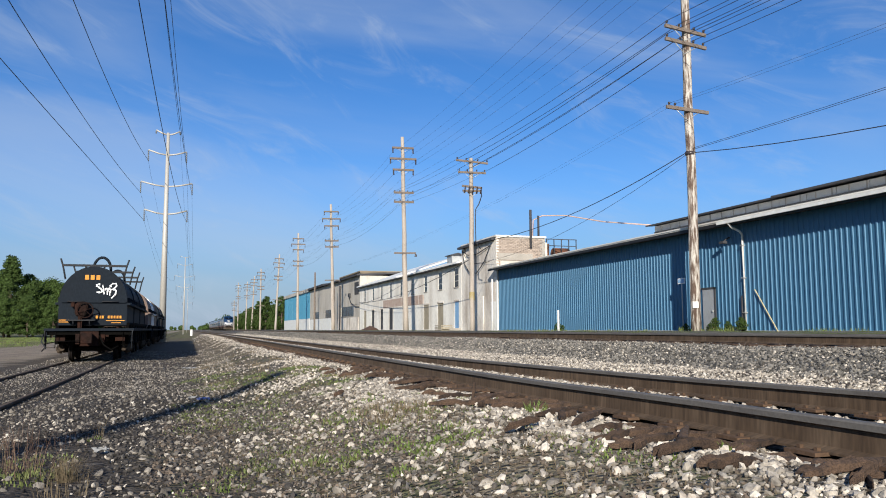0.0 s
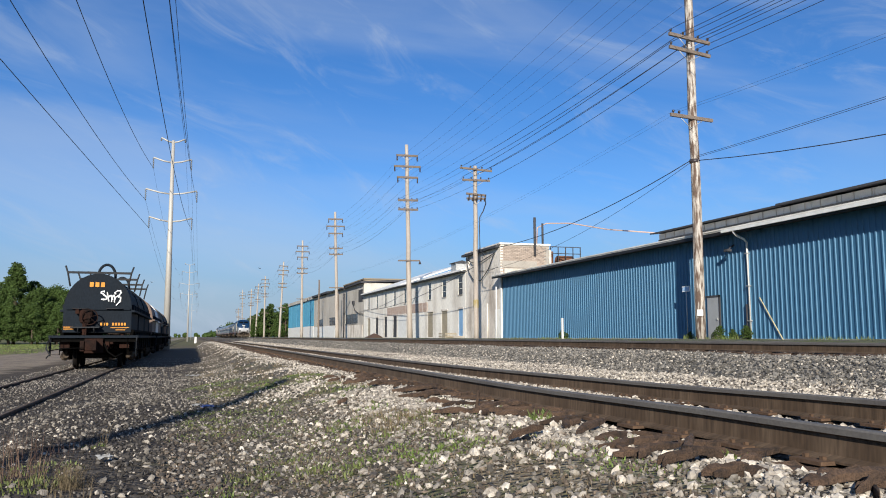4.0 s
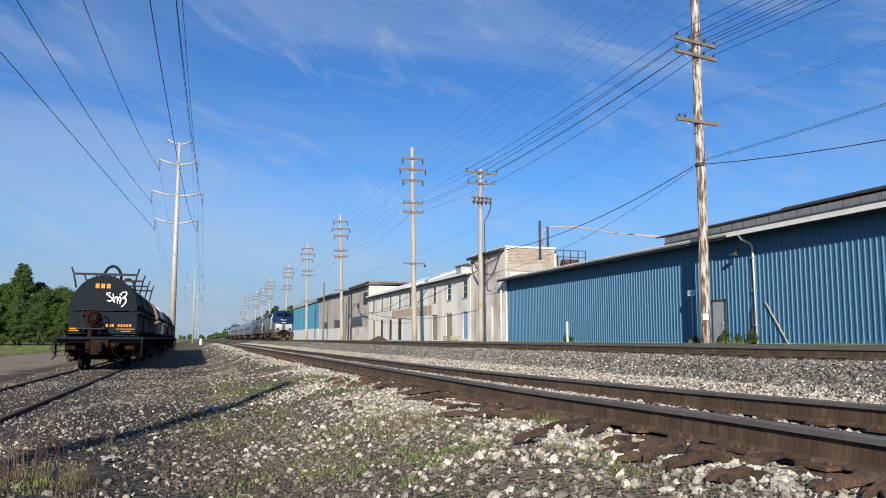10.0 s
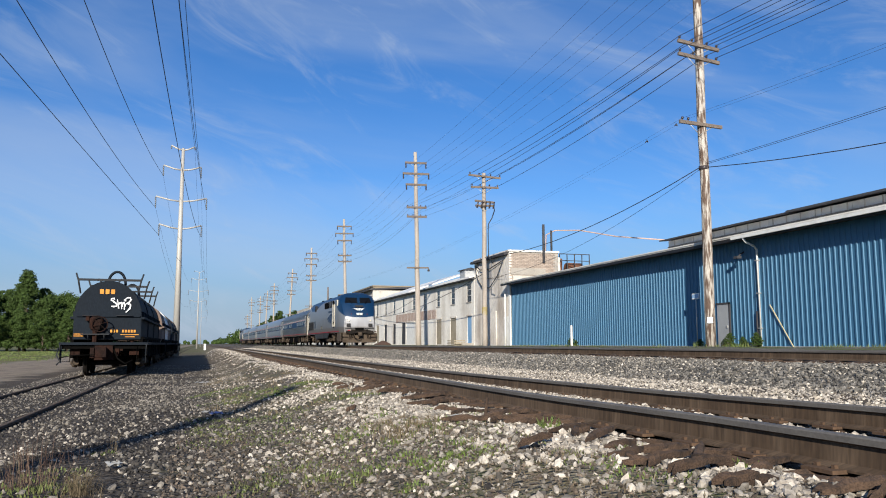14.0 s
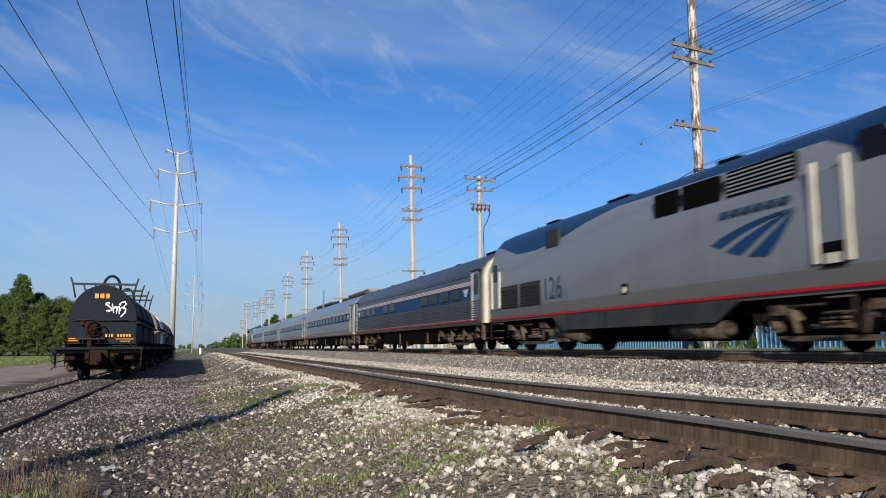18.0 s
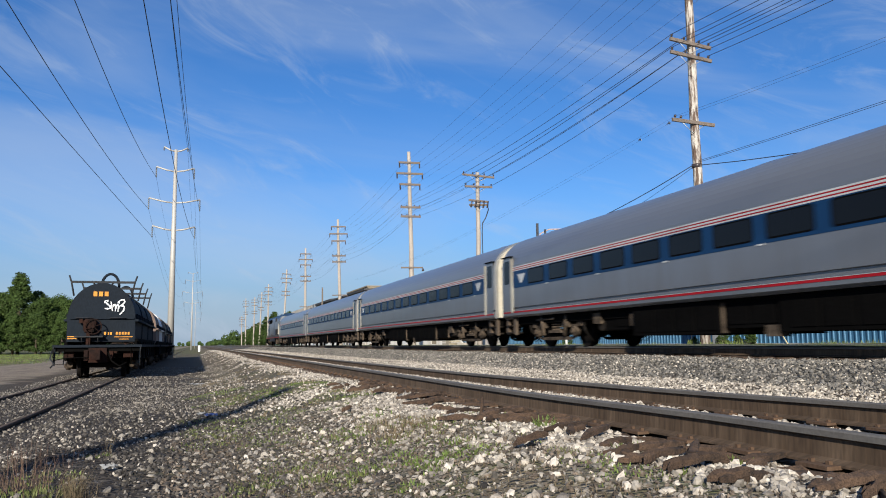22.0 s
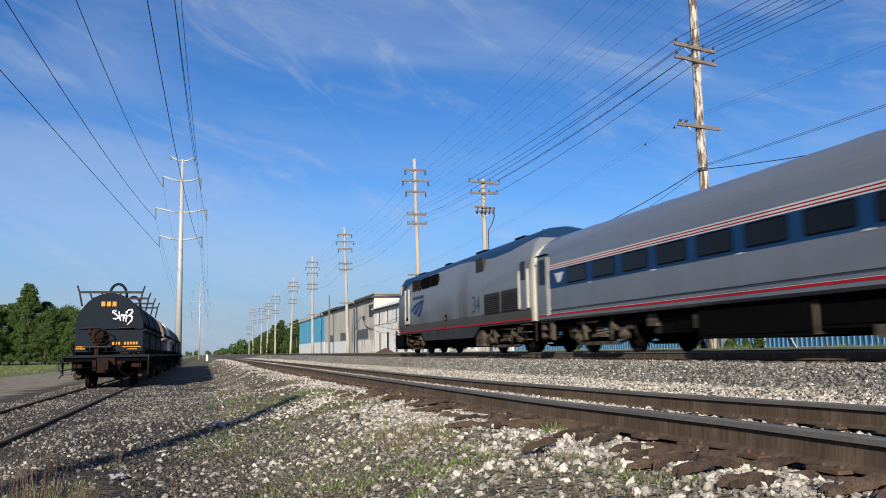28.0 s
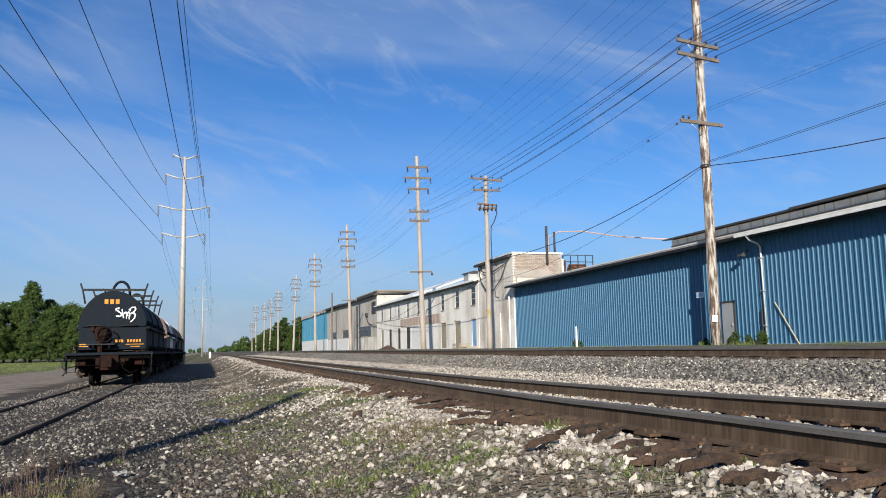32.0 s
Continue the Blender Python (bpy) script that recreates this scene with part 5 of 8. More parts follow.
def loco(label, number):
    c = thing("locomotive", X_MAIN, 0, Z_MAIN, label, "locomotive", "locomotives of the train")
    E, D = (20.25, 20.77) if number == "126" else (20.02, 20.27)   # ends of the body and of the buffer plate
    base = [(1.46, 0.98), (1.5, 1.3), (1.52, 2.3), (1.44, 3.05), (1.26, 3.62), (0.98, 3.96), (0.6, 4.16), (0.0, 4.24)]

    boxy = [(1.46, 0.98), (1.5, 1.3), (1.52, 2.3), (1.49, 3.1), (1.42, 3.72), (1.22, 4.02), (0.7, 4.18), (0.0, 4.24)]

    def sec(y, w, zt, lift=0.0):
        k = min(max((y - 2.2) / 1.6, 0), 1)
        pts = [((a[0] * k + b_[0] * (1 - k)) * w, 0.98 + (a[1] * k + b_[1] * (1 - k) - 0.98) * (zt - 0.98) / 3.26) for a, b_ in zip(base, boxy)]
        ring = [(-x, y + lift * (1 - abs(x) / 1.52), z) for x, z in pts] + [(x, y + lift * (1 - abs(x) / 1.52), z) for x, z in pts[-2::-1]]
        return ring
    bm = B()
    # front: plan taper, upright lower face, raked upper face
    secs = [sec(0.50, 0.79, 2.2, -0.12), sec(0.56, 0.8, 2.42, -0.1), sec(0.85, 0.86, 2.95, -0.08), sec(1.16, 0.91, 3.5, -0.06),
            sec(1.42, 0.95, 3.86, -0.04), sec(1.75, 0.985, 4.08), sec(2.3, 1, 4.2), sec(3.0, 1, 4.23), sec(3.8, 1, 4.24)] + [sec(y, 1, 4.24) for y in (6, 9, 12, 15, 18, E - 0.25)] + [sec(E, 0.985, 4.2)]
    loft(bm, secs)
    body = part("body", bm, LOCO_PAINT if number == "126" else LOCO_PAINT_OLD, c, "silver grey body with blue roof sweep")
    body.data.polygons.foreach_set("use_smooth", [len(p.vertices) == 4 for p in body.data.polygons])
    body.data.set_sharp_from_angle(angle=radians(28))
    # windshields, with the wiper side lamps under them
    for s in (-1, 1):
        bm = B()
        grid = []
        for t in np.linspace(0.0, 1.0, 4):
            row = []
            for u in np.linspace(0.0, 1.0, 7):
                xx = 0.08 + u * (0.98 - 0.1 * t)
                zt_ = 3.28 + 0.44 * t + 0.02 * u
                y_c = np.interp(zt_ + 0.05 * u, (2.2, 2.42, 2.95, 3.5, 3.86, 4.08), (0.5, 0.56, 0.85, 1.16, 1.42, 1.75))
                row.append(bm.verts.new((s * xx, y_c - 0.06 * (1 - u) - 0.03 + 0.07 * u * u, zt_ + 0.012)))
            grid.append(row)
        for ra, rb in zip(grid, grid[1:]):
            for i in range(6):
                bm.faces.new((ra[i], ra[i + 1], rb[i + 1], rb[i]))
        part("windshield", bm, PANE, c)
        part("ditch_light", cyl(B(), (s * 0.86, 0.5, 1.92), (s * 0.86, 0.385, 1.92), 0.062, 0.055, 14), LAMP_ON if s < 0 else LAMP_DIM, c, "lit ditch light")
        part("lamp_ring", cyl(B(), (s * 0.86, 0.5, 1.92), (s * 0.86, 0.405, 1.92), 0.115, 0.105, 16), METAL_G, c)
        part("nose_vent", box(B(), s * 0.86 - 0.15, s * 0.86 + 0.15, 0.36, 0.46, 1.42, 1.68), GRILLE, c)
        part("headlight", cyl(B(), (s * 0.12, 0.62, 2.42), (s * 0.12, 0.36, 2.42), 0.075, 0.065, 14), LAMP_ON, c, "lit twin headlight")
        part("marker_light", cyl(B(), (s * 0.62, 0.62, 2.4), (s * 0.62, 0.5, 2.4), 0.06, 0.05, 10), LAMP_RED, c)
        part("mu_hose_box", box(B(), s * 0.5 - 0.16, s * 0.5 + 0.16, 0.3, 0.5, 0.98, 1.22), UNDER, c)
        # pilot wings
        part("pilot_wing", box(B(), min(s * 0.35, s * 1.3), max(s * 0.35, s * 1.3), 0.42, 0.6, 0.22, 0.98), PILOT if number == "126" else UNDER_D, c, "dusty pilot plate")
        part("end_step", box(B(), min(s * 0.9, s * 1.4), max(s * 0.9, s * 1.4), 0.3, 0.6, 0.62, 0.66), UNDER, c)
        # pilot side skirt
        part("front_skirt", side_quad(B(), ((0.62, 0.98), (2.25, 0.98), (2.15, 0.42), (1.9, 0.3), (0.62, 0.3)), s * 1.38, 0.06), PILOT if number == "126" else UNDER_D, c)
    part("headlight_housing", loft(B(), [[(a * k, yy, 2.42 + b_ * k) for a, b_ in ((-0.27, 0), (-0.22, -0.09), (0.22, -0.09), (0.27, 0), (0.22, 0.09), (-0.22, 0.09))] for yy, k in ((0.62, 1.0), (0.4, 1.0), (0.385, 0.9))]), METAL_G, c, "silver oval headlight housing")
    part("nose_crease", box(B(), -1.14, 1.14, 0.372, 0.46, 1.3, 1.318), UNDER_D, c)
    for s in (-1, 1):
        part("nose_grab_iron", tube(B(), [(s * 1.12, 0.5, 1.55), (s * 1.14, 0.4, 1.57), (s * 1.14, 0.4, 2.0), (s * 1.12, 0.5, 2.02)], 0.016, 6), METAL_G, c)
        part("windshield_frame", tube(B(), [(s * 0.08, np.interp(z, (3.28, 3.72), (0.97, 1.25)) - 0.09, z) for z in (3.27, 3.5, 3.74)], 0.02, 6), BLUE, c)
        part("wiper", tube(B(), [(s * 0.5, 0.92, 3.22), (s * 0.62, 0.98, 3.42), (s * 0.78, 1.12, 3.55)], 0.014, 5), UNDER_D, c)
        for q in range(3):
            part("mu_hose", tube(B(), [(s * (0.55 + 0.12 * q), 0.34, 0.95), (s * (0.57 + 0.12 * q), 0.2, 0.72), (s * (0.6 + 0.12 * q), 0.2, 0.55 - 0.04 * q)], 0.024, 6), UNDER_D, c)
        part("corner_step", box(B(), min(s * 1.0, s * 1.36), max(s * 1.0, s * 1.36), 0.34, 0.6, 0.36, 0.4), DUSTY, c)
    part("uncoupling_lever", tube(B(), [(-1.2, 0.26, 0.86), (-0.6, 0.22, 0.9), (0, 0.18, 0.98), (0.6, 0.22, 0.9), (1.2, 0.26, 0.86)], 0.018, 6), UNDER, c)
    part("receptacle", box(B(), -0.92, -0.76, 0.28, 0.44, 1.04, 1.16), RED, c, "red jumper receptacle")
    part("knuckle", box(B(), -0.16, 0.1, -0.02, 0.16, 0.72, 1.0), DUSTY, c, "dusty coupler knuckle")
    part("receptacle", box(B(), 0.5, 0.86, 0.28, 0.44, 1.0, 1.16), UNDER_D, c)
    part("number_board", box(B(), -0.3, 0.3, 0.62, 0.72, 2.98, 3.1), GRILLE, c)
    bm = B()
    for k in range(3):
        a = -0.2 + 0.2 * k
        side = [(1.5 * a - 0.2, 2.86), (1.5 * a + 0.13, 2.89), (a * 0.5 + 0.06, 2.66)]
        vs = [bm.verts.new((x, 0.66 + (z - 2.7) * 0.42 - 0.065, z)) for x, z in side]
        bm.faces.new(vs)
    part("nose_emblem", bm, STRIPE_W, c, "white blade emblem")
    part("anticlimber", box(B(), -1.05, 1.05, 0.22, 0.55, 0.92, 1.12), UNDER, c)
    part("plow", prism(B(), ((-1.25, 0.2), (1.25, 0.2), (1.3, 0.78), (-1.3, 0.78)), 0.5, 0.62), PILOT if number == "126" else UNDER_D, c, "dusty snow plow plate")
    part("coupler_pocket", box(B(), -0.32, 0.32, 0.3, 0.5, 1.0, 1.35), UNDER_D, c)
    coupler(c, 0.12, 1)
    coupler(c, D - 0.1, -1)
    bm = tube(B(), [(-0.5, 0.34, 0.95), (-0.42, 0.24, 0.6), (-0.2, 0.2, 0.45), (0.1, 0.2, 0.55)], 0.03)
    part("air_hose", bm, UNDER_D, c)
    for s in (-1, 1):
        X = s * 1.525
        part("red_stripe", side_quad(B(), rect(1.2, E - 0.02, 1.05, 1.11), s * 1.5, 0.008), RED, c)
        # cab side windows and door between white grab rails
        part("cab_window", side_quad(B(), ((2.3, 3.1), (2.98, 3.1), (2.98, 3.6), (2.5, 3.6)), s * 1.36, 0.12), PANE, c)
        part("window_shade", side_quad(B(), ((2.0, 3.12), (2.26, 3.12), (2.34, 3.58), (2.12, 3.58)), s * 1.38, 0.12), CREAM, c)
        for ya in (3.25, 4.0):
            part("grab_rail", box(B(), X - 0.035, X + 0.025, ya - 0.06, ya + 0.06, 1.5, 3.28), CREAM, c, "cream vertical grab rail")
        part("cab_door", side_quad(B(), rounded(3.36, 3.9, 1.5, 3.1), X - s * 0.01, 0.012), COACH_SILVER, c)
        part("step_well", side_quad(B(), rect(3.36, 3.9, 1.42, 1.85), X, 0.01), UNDER_D, c)
        part("step_lamp", side_quad(B(), rect(3.45, 3.8, 1.48, 1.66), X + s * 0.012, 0.01), CREAM, c)
        for k in range(3):
            part("step", box(B(), min(s * 1.36, s * 1.5), max(s * 1.36, s * 1.5), 3.36, 3.9, 0.4 + 0.25 * k, 0.43 + 0.25 * k), DUSTY, c)
        # air intakes high on the side, louvred
        for ya, yb in ((4.5, 6.45), (6.7, 8.0), (8.2, 9.15)) if s < 0 else ((4.5, 5.15), (5.4, 6.1), (6.4, 7.8), (8.0, 9.1)):
            g = part("intake_grille", side_quad(B(), rect(ya, yb, 3.12, 3.64), s * 1.36, 0.09), UNDER_D, c)
            for k in range(6) if yb < 6.5 else ():
                z = 3.15 + 0.08 * k
                part("slat", box(B(), min(s * 1.44, s * 1.475), max(s * 1.44, s * 1.475), ya + 0.04, yb - 0.04, z, z + (0.032 if s < 0 else 0.018)), LOUVRE if s < 0 else RUST_P, g)
        part("roof_vent", side_quad(B(), rect(14.5, 15.35, 3.14, 3.66), s * 1.34, 0.1), GRILLE, c)
        for ya, yb in ((15.65, 17.3), (17.45, 19.05)):
            g = part("radiator_grille", side_quad(B(), rect(ya, yb, 1.42, 2.18), X - s * 0.012, 0.02), GRILLE, c)
            for k in range(9):
                part("slat", box(B(), min(X, X + s * 0.022), max(X, X + s * 0.022), ya + 0.03, yb - 0.03, 1.44 + 0.072 * k, 1.46 + 0.072 * k), UNDER, g)
        for ya in (19.17, 19.9):
            part("grab_rail", box(B(), X - 0.035, X + 0.025, ya - 0.06, ya + 0.06, 1.45, 2.75), CREAM, c)
        d = part("rear_door", side_quad(B(), rounded(19.27, 19.8, 1.4, 3.08), X - s * 0.012, 0.016), COACH_SILVER, c)
        part("door_window", side_quad(B(), rounded(19.31, 19.76, 2.4, 3.02), X - s * 0.004, 0.016), PANE, d)
        for k in range(3):
            part("step", box(B(), min(s * 1.36, s * 1.5), max(s * 1.36, s * 1.5), 19.2, 19.85, 0.4 + 0.25 * k, 0.43 + 0.25 * k), DUSTY, c)
        part("fuel_port", side_quad(B(), rounded(10.38, 10.68, 1.4, 1.66), X - s * 0.012, 0.02), UNDER_D, c)
        part("fuel_cap", side_quad(B(), rounded(10.42, 10.6, 1.42, 1.58), X + s * 0.008, 0.02), CREAM if number == "126" else RUST_P, c)
        part("side_skirt", side_quad(B(), ((6.1, 1.03), (15.0, 1.03), (14.2, 0.58), (6.95, 0.58)), s * 1.44, 0.05), SKIRT, c, "dull dark grey lower skirt")
        part("battery_box", box(B(), min(s * 0.95, s * 1.36), max(s * 0.95, s * 1.36), 14.15, 14.95, 0.24, 0.86), DUSTY, c, "dusty equipment box")
        for ya in (9.2, 11.6):
            part("skirt_seam", side_quad(B(), rect(ya, ya + 0.02, 0.6, 1.02), s * 1.485, 0.01), UNDER_D, c)
        for ya, z, w in ((2.75, 0.9, 0.34), (5.1, 0.88, 0.42), (15.75, 0.9, 0.4), (18.5, 0.88, 0.36)):
            part("brake_rigging_box", box(B(), min(s * 1.2, s * 1.34), max(s * 1.2, s * 1.34), ya, ya + w, z - 0.22, z), DUSTY, c)
        for ya in (2.6, 19.55):
            part("ladder_side", box(B(), min(s * 1.4, s * 1.44), max(s * 1.4, s * 1.44), ya + 0.72, ya + 0.78, 0.34, 1.0), UNDER, c)
        part("underframe_sill", side_quad(B(), rect(2.2, E - 0.03, 0.86, 1.0), s * 1.3, 0.05), UNDER_D, c)
        sweep_logo(c, X, 4.45, 6.95, 1.78, 2.58, s < 0)
        yn = (15.5 if s < 0 else 13.95) if number == "126" else (15.25 if s < 0 else 14.2)
        side_text(c, number, X + s * 0.002, yn, 1.55, 0.95, WORD)
    for ya, yb, h in ((16.4, 17.3, 0.05), (11.9, 13.1, 0.06), (7.25, 8.0, 0.06), (2.3, 3.5, 0.05))[: 3 if number == "126" else 4]:
        part("roof_hatch", box(B(), -0.5, 0.5, ya, yb, 4.1, 4.22 + h), UNDER_D, c)
    part("horn", cyl(B(), (-0.2, 6.6, 4.24), (-0.2, 6.2, 4.25), 0.04, 0.07, 10), UNDER_D, c)
    part("fuel_tank", prism(B(), ((-1.25, 0.75), (-1.3, 0.5), (-1.1, 0.22), (1.1, 0.22), (1.3, 0.5), (1.25, 0.75)), 9.2, 12.9), UNDER_D, c)
    for ya in (6.9, 13.1):
        part("air_reservoir", cyl(cyl(B(), (-1.2, ya, 0.44), (-1.2, ya + 1.9, 0.44), 0.19, 0.19, 14), (-1.2, ya - 0.1, 0.44), (-1.2, ya, 0.44), 0.09, 0.19, 14), DUSTY, c)
    part("underframe", box(B(), -1.2, 1.2, 0.8, E - 0.1, 0.72, 0.98), UNDER_D, c)
    for yc in (4.1, 16.9):
        truck(c, yc, 2.75, 0.51, drop=0.025)
    diaphragm(c, E, (E + D) / 2 + 0.05)
    part("end_bellows", prism(B(), arch(1.16, 1.0, 2.6, 3.35), (E + D) / 2, D), BELLOWS, c)
    return c


def arch(hw, z0, z1, zt, n=12):
    return [(-hw, z0), (-hw, z1)] + [(hw * math.cos(a), z1 + (zt - z1) * math.sin(a)) for a in np.linspace(math.pi, 0, n)][1:-1] + [(hw, z1), (hw, z0)]


def diaphragm(parent, y0, y1):
    bm = B()
    out, inn = arch(1.43, 1.0, 2.75, 3.78), arch(1.12, 1.0, 2.6, 3.35)
    ro = [[bm.verts.new((x, y, z)) for x, z in out] for y in (y0, y1)]
    ri = [[bm.verts.new((x, y, z)) for x, z in inn] for y in (y0, y1)]
    n = len(out)
    for i in range(n - 1):
        bm.faces.new((ro[0][i], ro[0][i + 1], ro[1][i + 1], ro[1][i]))
        bm.faces.new((ri[0][i + 1], ri[0][i], ri[1][i], ri[1][i + 1]))
        for k in (0, 1):
            bm.faces.new((ro[k][i], ri[k][i], ri[k][i + 1], ro[k][i + 1]))
    bmesh.ops.recalc_face_normals(bm, faces=bm.faces)
    part("diaphragm", bm, CREAM, parent, "cream end diaphragm")
    part("end_bellows", prism(B(), arch(1.1, 1.0, 2.6, 3.3), y0 + 0.03, y1 - 0.02), BELLOWS, parent)




def coach(label, fluted=False, seed=0):
    r = random.Random(seed)
    c = thing("passenger_coach", X_MAIN, 0, Z_MAIN, label, "passenger coach", "coaches of the train")
    L = 26.0
    zs, zt = 2.72, 3.84
    if fluted:
        half = [(1.45, 0.95), (1.52, 1.12)]
        z = 1.2
        while z < 1.92:
            half += [(1.545, z), (1.545, z + 0.035), (1.52, z + 0.05), (1.52, z + 0.075)]
            z += 0.09
        half += [(1.53, 2.0), (1.52, 2.72)]
        for k, a in enumerate(np.linspace(0.06, math.pi / 2 - 0.16, 28)):
            rr = 1.0 if k % 2 else 1.014
            half.append((1.5 * math.cos(a) * rr, 2.72 + 1.12 * math.sin(a) * rr))
        half.append((0.0, 3.84))
    else:
        half = [(1.44, 0.96), (1.52, 1.02), (1.52, 1.2), (1.47, 1.215), (1.47, 1.27), (1.52, 1.285), (1.52, 2.72)]
        for a in np.linspace(0.08, math.pi / 2, 14):
            half.append((1.51 * math.cos(a), 2.73 + 1.11 * math.sin(a)))
    ring = [(-x, z) for x, z in half] + [(x, z) for x, z in half[-2::-1]]
    bm = prism(B(), ring, 0.42, L - 0.42)
    bmesh.ops.recalc_face_normals(bm, faces=bm.faces)
    part("body", bm, FLUTED if fluted else COACH_SILVER, c, "fluted steel body" if fluted else "silver grey body")
    for s in (-1, 1):
        X = s * 1.522
        XB = s * 1.53 if fluted else X
        part("blue_band", side_quad(B(), rect(1.42, L - 1.42, 1.93, 2.5), XB, 0.005), BLUE, c)
        for z0, z1, mt in ((2.536, 2.556, RED), (2.56, 2.596, STRIPE_W), (2.6, 2.62, RED), (2.624, 2.656, STRIPE_W), (2.503, 2.532, STRIPE_W)):
            part("pin_stripe", side_quad(B(), rect(1.42, L - 1.42, z0, z1), XB, 0.006), mt, c)
        part("red_stripe", side_quad(B(), rect(0.5, L - 0.5, 1.1, 1.15), XB, 0.006), RED, c)
        part("lower_white_line", side_quad(B(), rect(0.5, L - 0.5, 1.153, 1.16), XB, 0.006), STRIPE_W, c)
        # windows
        n = 13
        y = 2.15 + (L - 4.3 - n * 1.615) / 2 + 0.2
        for k in range(n):
            ya = y + k * 1.615
            if fluted and k in (4, 5, 6, 9):
                continue
            w = part("window", side_quad(B(), rounded(ya, ya + 1.24, 2.0, 2.48, 0.07), XB + s * 0.004, 0.008), UNDER_D, c)
            part("pane", side_quad(B(), rounded(ya + 0.03, ya + 1.21, 2.03, 2.45, 0.06), XB + s * 0.011, 0.006), PANE, w)
            if k % 2 == 0 and not fluted:
                part("drip_plate", side_quad(B(), rect(ya - 0.28, ya - 0.1, 1.9, 1.935), X, 0.012), STRIPE_W, c)
        # emblem near the ends: a white wedge of blades
        for ye, f in ((1.75, 1), (L - 2.45, -1)):
            for k in range(3):
                pts = ((ye + 0.22 * k, 2.36), (ye + 0.2 + 0.22 * k, 2.39), (ye + 0.3 + 0.06 * k, 2.08), (ye + 0.26 + 0.06 * k, 2.08))
                part("emblem_blade", side_quad(B(), pts, XB + s * 0.006, 0.004), STRIPE_W, c)
        # doors in the vestibules
        for ye in (0.52, L - 1.2):
            d = part("door", side_quad(B(), rounded(ye, ye + 0.68, 1.16, 3.02, 0.08), XB, 0.004), COACH_SILVER, c)
            part("door_window", side_quad(B(), rounded(ye + 0.1, ye + 0.58, 2.1, 2.9, 0.06), XB + s * 0.004, 0.006), PANE, d)
            part("drip_rail", box(B(), min(s * 1.44, s * 1.58), max(s * 1.44, s * 1.58), ye - 0.04, ye + 0.74, 3.02, 3.05), UNDER_D, c)
            yp = ye - 0.1 if ye > 5 else ye + 0.78
            part("grab_post", box(B(), min(XB, XB + s * 0.012), max(XB, XB + s * 0.012), yp - 0.11, yp + 0.11, 1.12, 2.95), CREAM, c, "cream door edge post")
            for yq in (ye + 0.0, ye + 0.62):
                part("step_plate", side_quad(B(), ((yq - 0.06, 1.0), (yq + 0.12, 1.0), (yq + 0.16, 0.42), (yq - 0.06, 0.36)), s * 1.3, 0.1), PILOT, c)
            for k in range(3):
                part("step", box(B(), min(s * 1.1, s * 1.45), max(s * 1.1, s * 1.45), ye + 0.05, ye + 0.68, 0.42 + 0.24 * k, 0.46 + 0.24 * k), UNDER, c)
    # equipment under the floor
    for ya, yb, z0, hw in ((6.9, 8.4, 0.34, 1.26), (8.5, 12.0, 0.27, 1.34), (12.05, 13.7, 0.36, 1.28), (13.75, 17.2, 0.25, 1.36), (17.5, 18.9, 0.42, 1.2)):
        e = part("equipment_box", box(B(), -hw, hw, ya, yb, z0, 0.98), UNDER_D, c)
        # added plate on the sun-facing end: dust and painted-in sunlight make it tan
        part("end_plate", box(B(), -hw + 0.03, hw - 0.03, ya - 0.02, ya - 0.002, z0 + 0.02, 0.9), DUSTY, e, "dusty front plate with sunlight in its colour")
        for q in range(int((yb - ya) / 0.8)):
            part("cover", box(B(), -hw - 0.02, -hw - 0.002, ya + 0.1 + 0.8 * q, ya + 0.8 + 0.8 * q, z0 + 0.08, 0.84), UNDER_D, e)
    for ya, z0, z1, w in ((6.1, 0.55, 0.85, 0.45), (12.1, 0.18, 0.4, 0.35), (17.25, 0.5, 0.82, 0.2), (19.0, 0.6, 0.9, 0.4)):
        part("valve_box", box(B(), -1.3, -1.0, ya, ya + w, z0, z1), DUSTY, c)
    for s in (-1, 1):
        part("brake_pipe", tube(B(), [(s * 1.1, 5.6, 0.5), (s * 1.12, 6.6, 0.42), (s * 1.1, 8.2, 0.36)], 0.03, 6), UNDER, c)
    for ya in (6.4, 19.2):
        part("air_tank", cyl(B(), (-1.2, ya - 0.1, 0.62), (-0.4, ya - 0.1, 0.62), 0.22, 0.22, 12), UNDER, c)
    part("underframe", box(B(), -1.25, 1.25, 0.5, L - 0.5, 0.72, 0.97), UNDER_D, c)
    for yc in (3.95, L - 3.95):
        truck(c, yc, 2.59, 0.457, drop=0.025)
    coupler(c, 0.12, 1)
    coupler(c, L - 0.12, -1)
    diaphragm(c, 0.2, 0.45)
    diaphragm(c, L - 0.45, L - 0.2)
    for ya in (0.02, L - 0.24):
        part("end_bellows", prism(B(), arch(1.16, 1.0, 2.6, 3.35), ya, ya + 0.22), BELLOWS, c)
    for ya in (2.2, 6.5, 13, 19.5, 23.6):
        part("roof_vent", box(B(), -0.3, 0.3, ya, ya + 0.6, 3.78, 3.9 if fluted else 3.855), UNDER if fluted else COACH_SILVER, c)
    if fluted:
        part("exhaust_hood", box(B(), -0.45, 0.35, 1.5, 2.6, 3.72, 3.92), UNDER_D, c)
        part("exhaust_pipe", cyl(B(), (-0.3, 1.2, 3.7), (-0.3, 1.2, 3.98), 0.07, 0.07, 10), UNDER_D, c)
    return c


